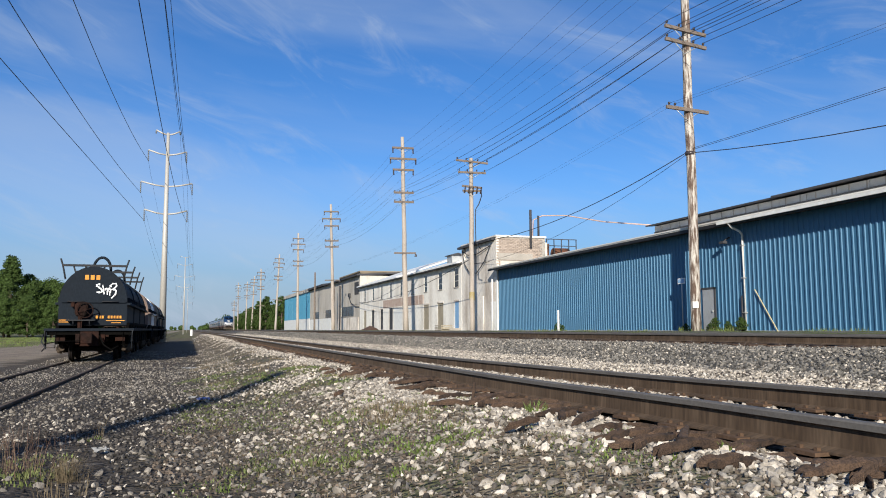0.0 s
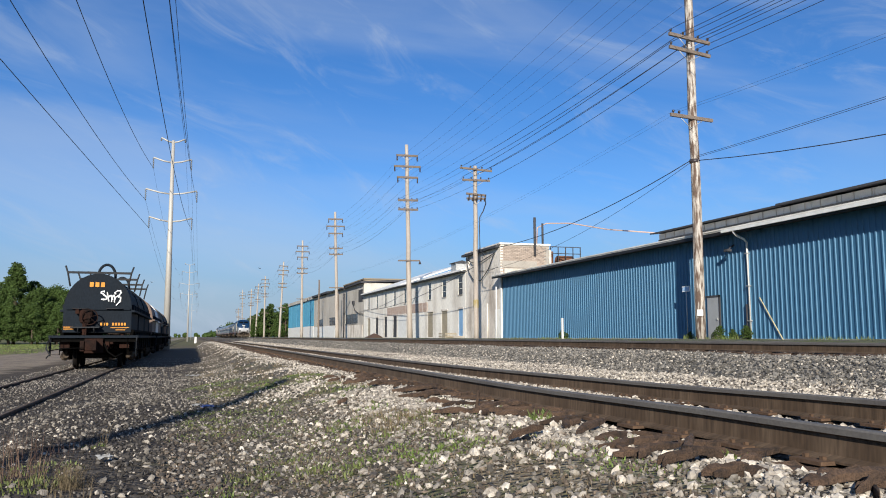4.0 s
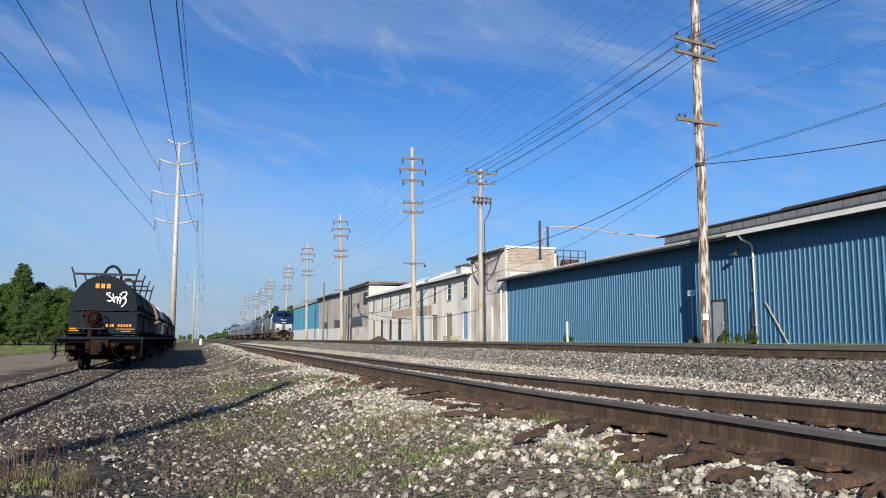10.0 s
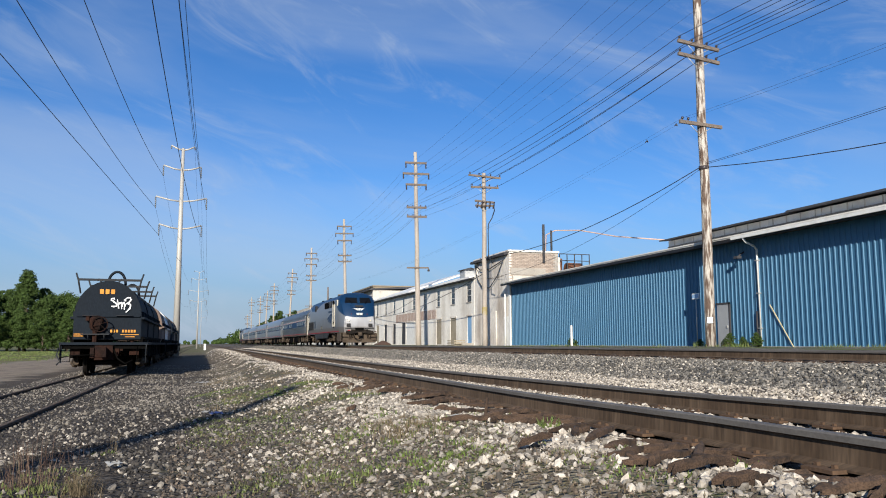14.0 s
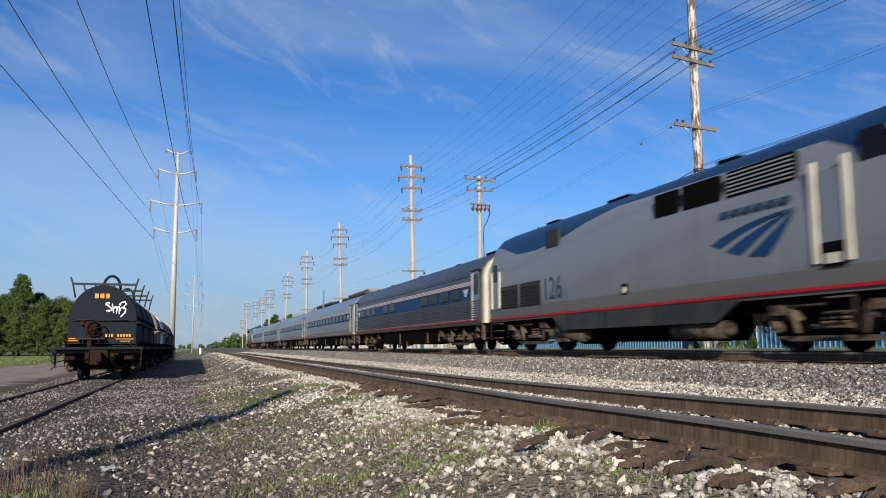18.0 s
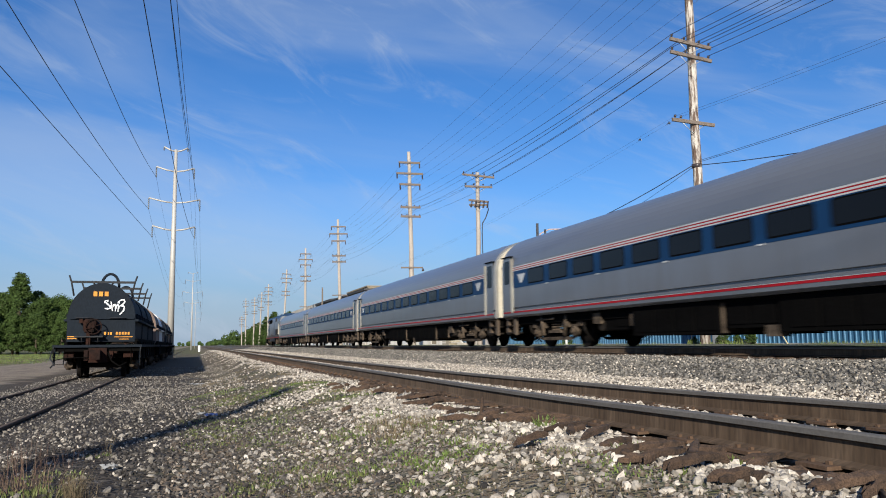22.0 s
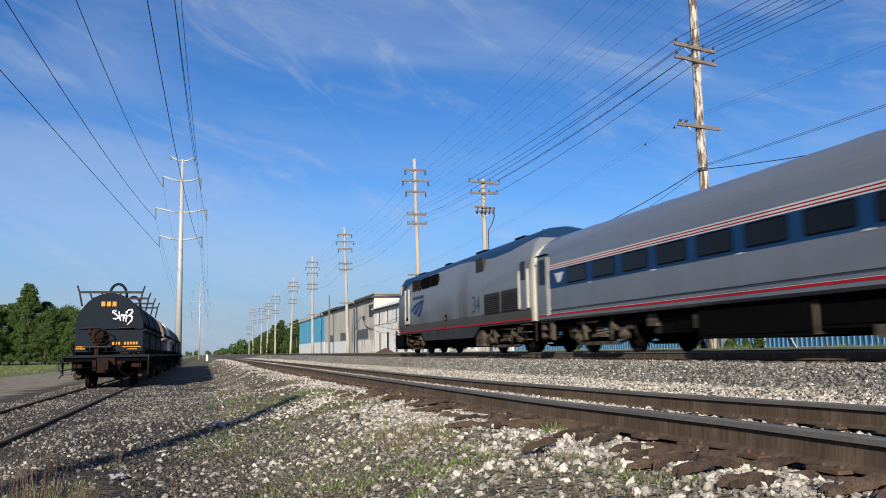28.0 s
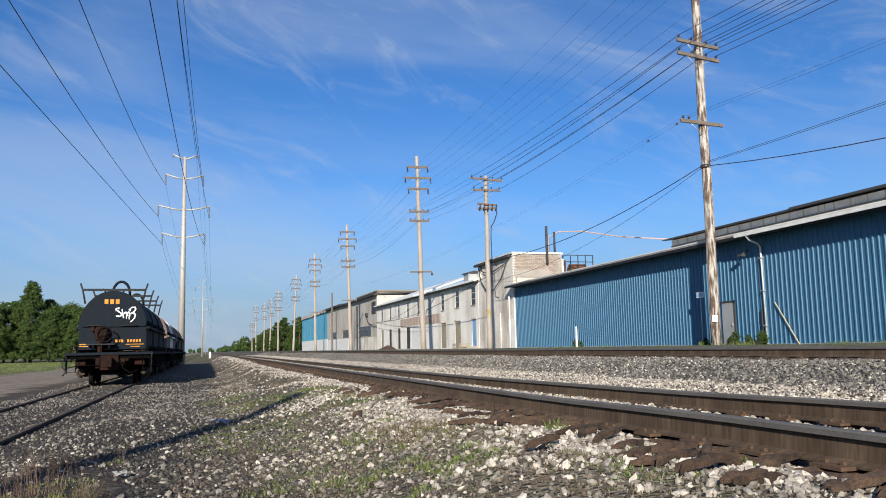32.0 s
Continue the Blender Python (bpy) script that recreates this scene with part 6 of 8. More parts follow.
SPEED = 13.4
Z_TRAIN = 0.89
train = [(loco("silver and blue diesel passenger locomotive leading the train", "126"), -20.78, 0)]
train.append((coach("dark fluted steel cafe coach with a blue window band", True), 0.0, 0))
plain = coach("smooth silver coach with blue window band and red stripes")
train.append((plain, 26.0, 0))
for i in range(2, 5):
    k = copy_thing(plain, pose(X_MAIN, 0, Z_MAIN))
    train.append((k, 26.0 * i, 0))
train.append((loco("grimy silver and blue diesel locomotive trailing the train backwards", "34"), 26.0 * 5 + 20.25, 180))

# ---- coil cars on the siding ----
X_CARS = X_SIDING + 0.06
COIL = mat("dark_blue_grey_steel", (0.0125, 0.017, 0.0235), 0.7, 0.0, 0.2, 1.0, 22, 0.15, 0.004, (0.013, 0.014, 0.016), 0.7, (1, 1, 0.5), spec=0.06)
RACK = mat("grey_rack_steel", (0.018, 0.021, 0.025), 0.8, 0.0, 0.2, 2, 22, 0.15, 0.004, (0.04, 0.03, 0.025), 0.5)
COIL_B = mat("faded_brown_steel", (0.16, 0.11, 0.085), 0.7, 0.1, 0.2, 1.2, 22, 0.1, 0.004, (0.09, 0.07, 0.06), 0.6)
RUST_D = mat("dark_rusty_steel", (0.03, 0.0135, 0.0095), 0.9, 0.0, 0.4, 2, 20, 0.3, 0.004, (0.01, 0.008, 0.0075), 1.1, spec=0.1)
ORANGE = mat("orange_stencil", (0.62, 0.25, 0.02), 0.6, 0, 0.15, 3, 40, 0)
SPRAY = mat("white_spray_paint", (0.8, 0.8, 0.8), 0.6, 0, 0.1, 5, 40, 0)


def ribbon(bm, pts, w, y):
    """A flat stroke of width w along (x, z) points in the plane y."""
    pts = [Vector((p[0], 0, p[1])) for p in pts]
    left, right = [], []
    for i, p in enumerate(pts):
        d = (pts[min(i + 1, len(pts) - 1)] - pts[max(i - 1, 0)]).normalized()
        nrm = Vector((-d.z, 0, d.x))
        k = w * (0.85 + 0.15 * math.sin(i * 0.6 + 0.6))
        left.append(bm.verts.new((p.x + nrm.x * k / 2, y - 0.0006 * i, p.z + nrm.z * k / 2)))
        right.append(bm.verts.new((p.x - nrm.x * k / 2, y - 0.0006 * i, p.z - nrm.z * k / 2)))
    for i in range(len(pts) - 1):
        bm.faces.new((left[i], left[i + 1], right[i + 1], right[i]))
    return bm


def curve_pts(ctrl, n=6):
    out = []
    for i in range(len(ctrl) - 1):
        p0, p1, p2, p3 = [Vector((*ctrl[min(max(i + k, 0), len(ctrl) - 1)], 0)) for k in (-1, 0, 1, 2)]
        for k in range(n):
            t = k / n
            v = 0.5 * (2 * p1 + (p2 - p0) * t + (2 * p0 - 5 * p1 + 4 * p2 - p3) * t * t + (3 * p1 - 3 * p2 + p0 - p3) * t ** 3)
            out.append((v.x, v.y))
    return out + [ctrl[-1]]


def coil_car(x, y, z, hood_mats, marked=False, racks=4):
    c = thing("coil_car", x, y, z, "dark steel coil car with arched hoods and roof racks", "freight car", "coil cars on the siding")
    L = 15.0
    hw = 1.12
    prof = [(-hw, 1.28), (-hw, 2.1)] + [(hw * math.cos(a) ** 1.0, 2.1 + 1.28 * math.sin(a)) for a in np.linspace(math.pi, 0, 22)][1:-1] + [(hw, 2.1), (hw, 1.28)]
    n = len(hood_mats)
    seg = (L - 1.9) / n
    for k, hm in enumerate(hood_mats):
        y0 = 0.85 + k * seg
        h = part("hood", prism(B(), prof, y0, y0 + seg - 0.12), hm, c, "arched steel cover")
        for ya in (y0, y0 + seg - 0.2):
            big = [(px * 1.025, 1.28 + (pz - 1.28) * 1.02) for px, pz in prof]
            part("hood_band", prism(B(), big, ya + 0.001, ya + 0.08), hm, h)
        for s in (-1, 1):
            part("hood_lip", box(B(), min(s * hw, s * (hw + 0.14)), max(s * hw, s * (hw + 0.14)), y0, y0 + seg - 0.12, 2.02, 2.1), hm, h)
            for q in range(4):
                part("clamp", box(B(), min(s * hw, s * (hw + 0.1)), max(s * hw, s * (hw + 0.1)), y0 + 0.3 + q * seg / 4.4, y0 + 0.42 + q * seg / 4.4, 2.1, 2.3), COIL, h)
    # lifting racks along the roof
    for k in range(racks):
        yr = 0.95 + k * 3.4
        r = part("roof_rack", box(B(), -1.08, 1.08, yr, yr + 0.08, 3.42, 3.5), RACK, c, "dark roof rack with raised ends")
        for s in (-1, 1):
            part("rack_end", tube(B(), [(s * 0.98, yr + 0.04, 2.95), (s * 1.08, yr + 0.04, 3.45), (s * 1.16, yr + 0.04, 3.7)], 0.034, 6), RACK, r)
            part("rack_strut", tube(B(), [(s * 0.28, yr + 0.04, 3.36), (s * 0.4, yr + 0.04, 3.5)], 0.03, 6), RACK, r)
        if k % 2 == 0:
            pts = [(0.2 + 0.3 * math.cos(a), yr + 0.45, 3.34 + 0.46 * math.sin(a)) for a in np.linspace(math.pi, 0, 12)]
            part("lifting_bail", tube(B(), [(pts[0][0], pts[0][1], 3.2)] + pts + [(pts[-1][0], pts[-1][1], 3.2)], 0.05, 8), COIL, c, "arched lifting bail")
    part("deck", box(B(), -1.46, 1.46, 0, L, 1.08, 1.17), COIL, c, "dark end platform deck")
    for s in (-1, 1):
        part("side_sill", box(B(), s * 1.17 - 0.06, s * 1.17 + 0.06, 0.9, L - 0.9, 0.6, 1.3), UNDER_D, c)
        for k in range(8):
            part("side_stake", box(B(), s * 1.24 - 0.015, s * 1.24 + 0.015, 1.3 + 1.6 * k, 1.4 + 1.6 * k, 0.62, 1.28), UNDER_D, c)
        part("side_rail", box(B(), s * 1.2 - 0.06, s * 1.2 + 0.06, 0.9, L - 0.9, 1.3, 1.38), UNDER_D, c)
        for ye in (0.1, L - 0.2):
            part("corner_ladder", box(B(), s * 1.4 - 0.02, s * 1.4 + 0.02, ye, ye + 0.06, 0.45, 1.1), COIL, c)
            part("stirrup_step", tube(B(), [(s * 1.42, ye, 1.06), (s * 1.42, ye, 0.5), (s * 1.1, ye, 0.5), (s * 1.1, ye, 1.06)], 0.018, 6), UNDER_D, c)
    for ye, s in ((0.0, 1), (L, -1)):
        part("centre_sill", box(B(), -0.3, 0.3, min(ye, ye + s * 1.2), max(ye, ye + s * 1.2), 0.55, 1.06), RUST_D, c, "rusty centre sill")
        part("end_beam", box(B(), -1.4, 1.4, min(ye + s * 0.12, ye + s * 0.24), max(ye + s * 0.12, ye + s * 0.24), 0.94, 1.08), UNDER_D, c)
        part("draft_coupler", box(B(), -0.13, 0.13, min(ye - s * 0.5, ye), max(ye - s * 0.5, ye), 0.7, 0.96), RUST_D, c)
        part("knuckle", box(B(), -0.19, 0.15, min(ye - s * 0.72, ye - s * 0.5), max(ye - s * 0.72, ye - s * 0.5), 0.66, 1.0), RUST_D, c)
        part("cut_lever", tube(B(), [(-1.45, ye - s * 0.1, 0.62), (-1.0, ye - s * 0.16, 0.72), (0, ye - s * 0.2, 0.74)], 0.018, 6), UNDER_D, c)
        part("air_hose", tube(B(), [(0.35, ye - s * 0.1, 0.9), (0.5, ye - s * 0.3, 0.6), (0.75, ye - s * 0.35, 0.42), (1.0, ye - s * 0.3, 0.55)], 0.03, 6), UNDER_D, c)
        part("handrail", box(B(), -1.05, 1.1, ye + s * 0.8 - 0.02, ye + s * 0.8 + 0.02, 2.1, 2.15), COIL, c)
    # hand brake
    bk = part("brake_stand", box(B(), -0.47, -0.38, 0.6, 0.8, 1.18, 1.66), RUST_D, c, "rusty hand brake stand")
    bm = loft(B(), [[(-0.36 + sx * a, yy, 1.86 + sz * b) for sx, sz in ((-1, -0.6), (-0.75, -1), (0.7, -1), (1, -0.7), (1, 0.6), (0.6, 1), (-0.6, 1), (-1, 0.7))] for yy, a, b in ((0.5, 0.14, 0.15), (0.54, 0.21, 0.23), (0.74, 0.24, 0.25), (0.8, 0.2, 0.22))])
    part("brake_gear", bm, RUST_D, bk)
    bm = B()
    for k in range(20):
        a0, a1 = 2 * math.pi * k / 20, 2 * math.pi * (k + 1) / 20
        cyl(bm, (-0.22 + 0.27 * math.cos(a0), 0.4, 1.82 + 0.27 * math.sin(a0)), (-0.22 + 0.27 * math.cos(a1), 0.4, 1.82 + 0.27 * math.sin(a1)), 0.02, 0.02, 6, False)
    for k in range(3):
        a0 = math.pi * k / 3 + 0.3
        cyl(bm, (-0.22 - 0.26 * math.cos(a0), 0.41, 1.82 - 0.26 * math.sin(a0)), (-0.22 + 0.26 * math.cos(a0), 0.41, 1.82 + 0.26 * math.sin(a0)), 0.014, 0.014, 5, False)
    cyl(bm, (-0.22, 0.38, 1.82), (-0.22, 0.56, 1.82), 0.05, 0.05, 8)
    part("brake_wheel", bm, RUST_D, bk)
    part("brake_platform", box(B(), -0.85, 0.1, 0.5, 0.8, 1.44, 1.48), RACK, c)
    for dx in (-0.62, -0.08):
        part("platform_bracket", tube(B(), [(dx, 0.55, 1.44), (dx, 0.8, 1.22)], 0.02, 6), RACK, c)
    part("brake_rod", cyl(B(), (-0.34, 0.58, 0.7), (-0.34, 0.58, 1.6), 0.022, 0.022, 6), RUST_D, bk)
    part("retainer_valve", box(B(), -0.72, -0.6, 0.62, 0.78, 1.95, 2.1), RUST_D, c)
    for s in (-1, 1):
        part("end_handhold", tube(B(), [(s * 0.85, 0.84, 2.12), (s * 0.85, 0.72, 2.14), (s * 0.3, 0.72, 2.14), (s * 0.3, 0.84, 2.12)], 0.016, 6), RACK, c)
        part("end_grab_iron", tube(B(), [(s * 1.38, 0.02, 1.1), (s * 1.42, -0.08, 1.08), (s * 1.42, -0.08, 0.72), (s * 1.38, 0.02, 0.7)], 0.018, 6), RACK, c)
        part("bolster_end", box(B(), s * 0.98 - 0.16, s * 0.98 + 0.16, 0.34, 0.5, 0.72, 1.0), RUST_D, c)
        part("bearing_cap", cyl(B(), (s * 1.05, 1.4, 0.42), (s * 1.05, 1.32, 0.46), 0.12, 0.1, 10), DUSTY, c)
    part("uncoupling_rod_end", tube(B(), [(-1.45, -0.08, 0.98), (-1.5, -0.12, 0.72), (-1.38, -0.14, 0.52), (-1.48, -0.14, 0.38)], 0.03, 6), RACK, c, "bent uncoupling lever")
    part("trainline_bracket", box(B(), 0.36, 0.5, 0.1, 0.24, 0.7, 0.95), RUST_D, c)
    part("draft_gear_key", box(B(), -0.44, -0.31, -0.06, 0.1, 0.62, 0.98), RUST_D, c)
    for yc in (2.6, L - 2.6):
        truck(c, yc, 1.78, 0.42, freight=True)
    part("brake_cylinder", cyl(B(), (0.6, 5.8, 0.7), (0.6, 6.9, 0.7), 0.2, 0.2, 12), UNDER, c)
    if marked:
        yf = 0.835
        bars = ((-0.24, 3.02), (-0.05, 3.02), (0.14, 3.02))
        for bx, bz in bars:
            part("orange_mark", box(B(), bx - 0.07, bx + 0.06, yf - 0.004, yf + 0.01, bz - 0.085, bz + 0.085), ORANGE, c, "orange stencilled bar")
        for k in range(9):
            if k == 3:
                continue
            part("orange_mark", box(B(), 0.1 + 0.1 * k, 0.165 + 0.1 * k, yf - 0.004, yf + 0.01, 1.53, 1.63), ORANGE, c)
        part("orange_mark", box(B(), 0.45, 1.08, yf - 0.004, yf + 0.01, 1.44, 1.465), ORANGE, c)
        part("orange_mark", box(B(), 0.62, 0.95, yf - 0.004, yf + 0.01, 1.36, 1.385), ORANGE, c)
        for zz in (1.47, 1.4):
            part("orange_mark", box(B(), -1.12, -0.78, yf - 0.004, yf + 0.01, zz - 0.015, zz + 0.015), ORANGE, c)
        strokes = (((0.145, 2.779), (0.053, 2.821), (0.0, 2.737), (0.105, 2.653), (0.224, 2.569), (0.237, 2.485), (0.132, 2.429), (0.013, 2.457)),
                   ((0.263, 2.723), (0.316, 2.541), (0.342, 2.359)),
                   ((0.355, 2.555), (0.434, 2.611), (0.487, 2.513), (0.467, 2.331)),
                   ((0.487, 2.541), (0.559, 2.611), (0.605, 2.513), (0.579, 2.303)),
                   ((0.605, 2.695), (0.684, 2.856), (0.816, 2.863), (0.842, 2.73), (0.737, 2.611), (0.618, 2.555)),
                   ((0.724, 2.569), (0.842, 2.513), (0.822, 2.359), (0.711, 2.247), (0.645, 2.184)))
        for i, st in enumerate(strokes):
            part("spray_stroke", ribbon(B(), [(0.42 + 0.8 * (p - 0.42), 2.58 + 0.8 * (q - 2.58)) for p, q in curve_pts(st)], 0.042, yf - 0.004 - 0.02 * (i % 2)), SPRAY, c, "white spray painted scribble")
    return c


coil_car(X_CARS, 30.5, Z_SIDING, [COIL, COIL, COIL], True)
coil_car(X_CARS, 46.9, Z_SIDING, [COIL_B, WHITE, COIL_B], racks=0)
coil_car(X_CARS, 63.4, Z_SIDING, [COIL, COIL_B, COIL], racks=0)

# ---- loose stones ----


def raw_np(name, verts, faces, material, label, category, smooth_faces=False):
    me = bpy.data.meshes.new(name)
    nv, nf, k = len(verts), len(faces), faces.shape[1]
    me.vertices.add(nv)
    me.vertices.foreach_set("co", verts.astype(np.float32).ravel())
    me.loops.add(nf * k)
    me.loops.foreach_set("vertex_index", faces.astype(np.int32).ravel())
    me.polygons.add(nf)
    me.polygons.foreach_set("loop_start", np.arange(0, nf * k, k, dtype=np.int32))
    me.polygons.foreach_set("use_smooth", np.full(nf, smooth_faces))
    me.update(calc_edges=True)
    me.materials.append(material)
    return tagged(new(name, me), label, category, kind="stuff")


_p = (1 + 5 ** 0.5) / 2
ICO_V = np.array([(-1, _p, 0), (1, _p, 0), (-1, -_p, 0), (1, -_p, 0), (0, -1, _p), (0, 1, _p), (0, -1, -_p), (0, 1, -_p), (_p, 0, -1), (_p, 0, 1), (-_p, 0, -1), (-_p, 0, 1)])
ICO_V = ICO_V / np.linalg.norm(ICO_V[0])
ICO_F = np.array([(0, 11, 5), (0, 5, 1), (0, 1, 7), (0, 7, 10), (0, 10, 11), (1, 5, 9), (5, 11, 4), (11, 10, 2), (10, 7, 6), (7, 1, 8), (3, 9, 4), (3, 4, 2), (3, 2, 6),
                  (3, 6, 8), (3, 8, 9), (4, 9, 5), (2, 4, 11), (6, 2, 10), (8, 6, 7), (9, 8, 1)])
OCT_V = np.array([(1, 0, 0), (-1, 0, 0), (0, 1, 0), (0, -1, 0), (0, 0, 1), (0, 0, -1)], float)
OCT_F = np.array([(0, 2, 4), (2, 1, 4), (1, 3, 4), (3, 0, 4), (2, 0, 5), (1, 2, 5), (3, 1, 5), (0, 3, 5)])
rng = np.random.default_rng(5)


def stones(x, y, size, detailed=True, zf=ground_z, sink=0.3):
    """Many small angular stones lying on the ground."""
    bv, bf = (ICO_V, ICO_F) if detailed else (OCT_V, OCT_F)
    n = len(x)
    jit = 1 + rng.uniform(-0.2, 0.2, (n, len(bv), 1))
    v = bv[None] * jit
    sc = size[:, None, None] * rng.uniform(0.55, 1.5, (n, 1, 3)) * np.array([1, 1, 0.55])
    v = v * sc
    q = rng.normal(size=(n, 4))
    q[:, 1:3] *= 0.45
    q /= np.linalg.norm(q, axis=1, keepdims=True)
    w, a, b, c = q.T
    R = np.stack([1 - 2 * (b * b + c * c), 2 * (a * b - c * w), 2 * (a * c + b * w), 2 * (a * b + c * w), 1 - 2 * (a * a + c * c), 2 * (b * c - a * w),
                  2 * (a * c - b * w), 2 * (b * c + a * w), 1 - 2 * (a * a + b * b)], 1).reshape(n, 3, 3)
    v = np.einsum("nij,nkj->nki", R, v)
    v[:, :, 0] += x[:, None]
    v[:, :, 1] += y[:, None]
    v[:, :, 2] += (zf(x, y) + size * 0.7 * (1 - 2 * sink))[:, None]
    f = bf[None] + (np.arange(n) * len(bv))[:, None, None]
    return v.reshape(-1, 3), f.reshape(-1, 3)


def scatter(x0, x1, y0, y1, per_m2, keep=None):
    n = int((x1 - x0) * (y1 - y0) * per_m2)
    x, y = rng.uniform(x0, x1, n), rng.uniform(y0, y1, n)
    if keep is not None:
        k = rng.uniform(size=n) < keep(x, y)
        x, y = x[k], y[k]
    return x, y


def sizes(n, lo=0.014, hi=0.034):
    return lo + (hi - lo) * rng.uniform(size=n) ** 1.7


def clear_rail(x, y):
    """Leave the rails free, and thin the stones over the ties."""
    d = np.minimum(np.abs(x - (X_NEAR - 0.755)), np.abs(x - (X_NEAR + 0.755)))
    on_tie = (np.abs(((y - 0.4) % 0.54) - 0.0) < 0.13) | (((y - 0.4) % 0.54) > 0.41)
    bare = 0.98 + 0.12 * np.sin(y * 2.9) + 0.1 * np.sin(y * 7.3)
    tie = on_tie & (np.abs(x - X_NEAR) < bare)
    return np.where(d < 0.1, 0.0, np.where(tie, np.where(y > 7.5, 0.4, 0.45), 1.0))


def add_stones(name, areas, material, label, zf=ground_z, keep=clear_rail, lo=0.014, hi=0.034, detailed=True):
    V, F, o = [], [], 0
    for x0, x1, y0, y1, d in areas:
        x, y = scatter(x0, x1, y0, y1, d, keep)
        v, f = stones(x, y, sizes(len(x), lo, hi), detailed, zf)
        V.append(v)
        F.append(f + o)
        o += len(v)
    return raw_np(name, np.concatenate(V), np.concatenate(F), material, label, "stones")


weedy = lambda x, y: np.where((x < 2.1) & (np.sin(x * 2.3 + y * 0.9) + np.sin(y * 1.7 - x * 1.1) > -0.1), 0.3, 1.0)
shoulder = lambda x, y: weedy(x, y) * clear_rail(x, y) * np.clip(0.08 + 0.95 * sstep(0.85 + 0.7 * sstep(9, 15, y), 2.0 + 0.35 * sstep(9, 15, y), x + 0.45 * np.sin(y * 1.3) + 0.3 * np.sin(y * 3.1 + x)), 0, 1)
add_stones("pale_ballast", [(0.3, 5.6, 1.2, 9, 960), (0.3, 5.6, 9, 18, 520)], STONE_W, "pale limestone ballast stones beside the old track", keep=shoulder, lo=0.01, hi=0.027)
add_stones("pale_ballast_small", [(0.6, 5.0, 1.6, 8, 170)], STONE_D, "small dark stones and rotten chips in the ballast", keep=shoulder, lo=0.007, hi=0.02, detailed=False)
add_stones("pale_ballast_beyond", [(0.3, 5.6, 18, 45, 240), (5.6, 8.4, 5, 26, 210), (5.6, 8.4, 26, 60, 110)], STONE_W, "pale limestone stones further along the track", keep=shoulder, lo=0.016, hi=0.036, detailed=False)
add_stones("pale_ballast_far", [(0.6, 5.6, 45, 110, 55), (5.6, 8.4, 60, 130, 50)], STONE_W, "pale limestone stones far along the track", keep=shoulder, lo=0.03, hi=0.06, detailed=False)
add_stones("fine_pale_chips", [(0.4, 2.6, 2.0, 9, 520)], STONE_M, "fine pale chips among the weeds", keep=clear_rail, lo=0.006, hi=0.016, detailed=False)
add_stones("fine_brown_chips", [(-0.2, 2.8, 1.8, 8, 620)], mat("brown_chip", (0.13, 0.1, 0.075), 0.9, 0, 0.3, 9, 60, 0.4, 0.004, (0.05, 0.04, 0.03), 0.7, island=0.6), "fine brown chips and soil crumbs", keep=clear_rail, lo=0.006, hi=0.016, detailed=False)
left_keep = lambda x, y: np.where(np.abs(np.abs(x - X_SIDING) - 0.755) < 0.07, 0, 1.0) * (0.45 + 0.55 * np.clip(np.sin(x * 1.1 + 0.7 * y) * np.sin(y * 0.6 - x) + 0.6, 0, 1)) * np.where(np.hypot((x + 1.0) / 0.5, (y - 5.6) / 1.3) < 1, 0.3, 1.0)
add_stones("gravel_light_stones", [(-2.4, 1.4, 2.2, 10, 80)], STONE_W, "scattered pale stones over dark gravel", keep=left_keep, lo=0.006, hi=0.021)
add_stones("gravel_dull_stones", [(-2.4, 1.4, 2.2, 10, 80), (-6.4, 1.1, 10, 24, 95)], STONE_M, "dull pale stones over dark gravel", keep=left_keep, lo=0.009, hi=0.027)
add_stones("gravel_dark_stones", [(-2.4, 1.3, 2.2, 10, 330), (-6.4, 1.3, 10, 20, 150)], STONE_D, "dark mixed gravel stones", keep=left_keep, lo=0.008, hi=0.021)
add_stones("gravel_far_stones", [(-5.0, 1.2, 22, 46, 55)], STONE_M, "pale stones along the siding", keep=left_keep, lo=0.012, hi=0.03, detailed=False)
main_keep = lambda x, y: np.where(np.abs(np.abs(x - X_MAIN) - 0.755) < 0.1, 0, 1.0) * (0.35 + 0.65 * sstep(8.2, 8.9, x + 0.3 * np.sin(y * 0.9)))
add_stones("main_ballast", [(8.2, 11.4, 6, 34, 300), (8.2, 11.0, 34, 70, 190)], STONE_G, "grey crushed ballast of the main line", keep=main_keep, lo=0.018, hi=0.042, detailed=False)
add_stones("main_ballast_far", [(8.2, 11.0, 70, 150, 55)], STONE_G, "grey crushed ballast far along the main line", keep=main_keep, lo=0.035, hi=0.07, detailed=False)
add_stones("main_ballast_light", [(8.2, 11.4, 6, 34, 110), (8.2, 11.0, 34, 70, 40)], STONE_W, "pale stones among the grey ballast", keep=main_keep, lo=0.016, hi=0.036, detailed=False)

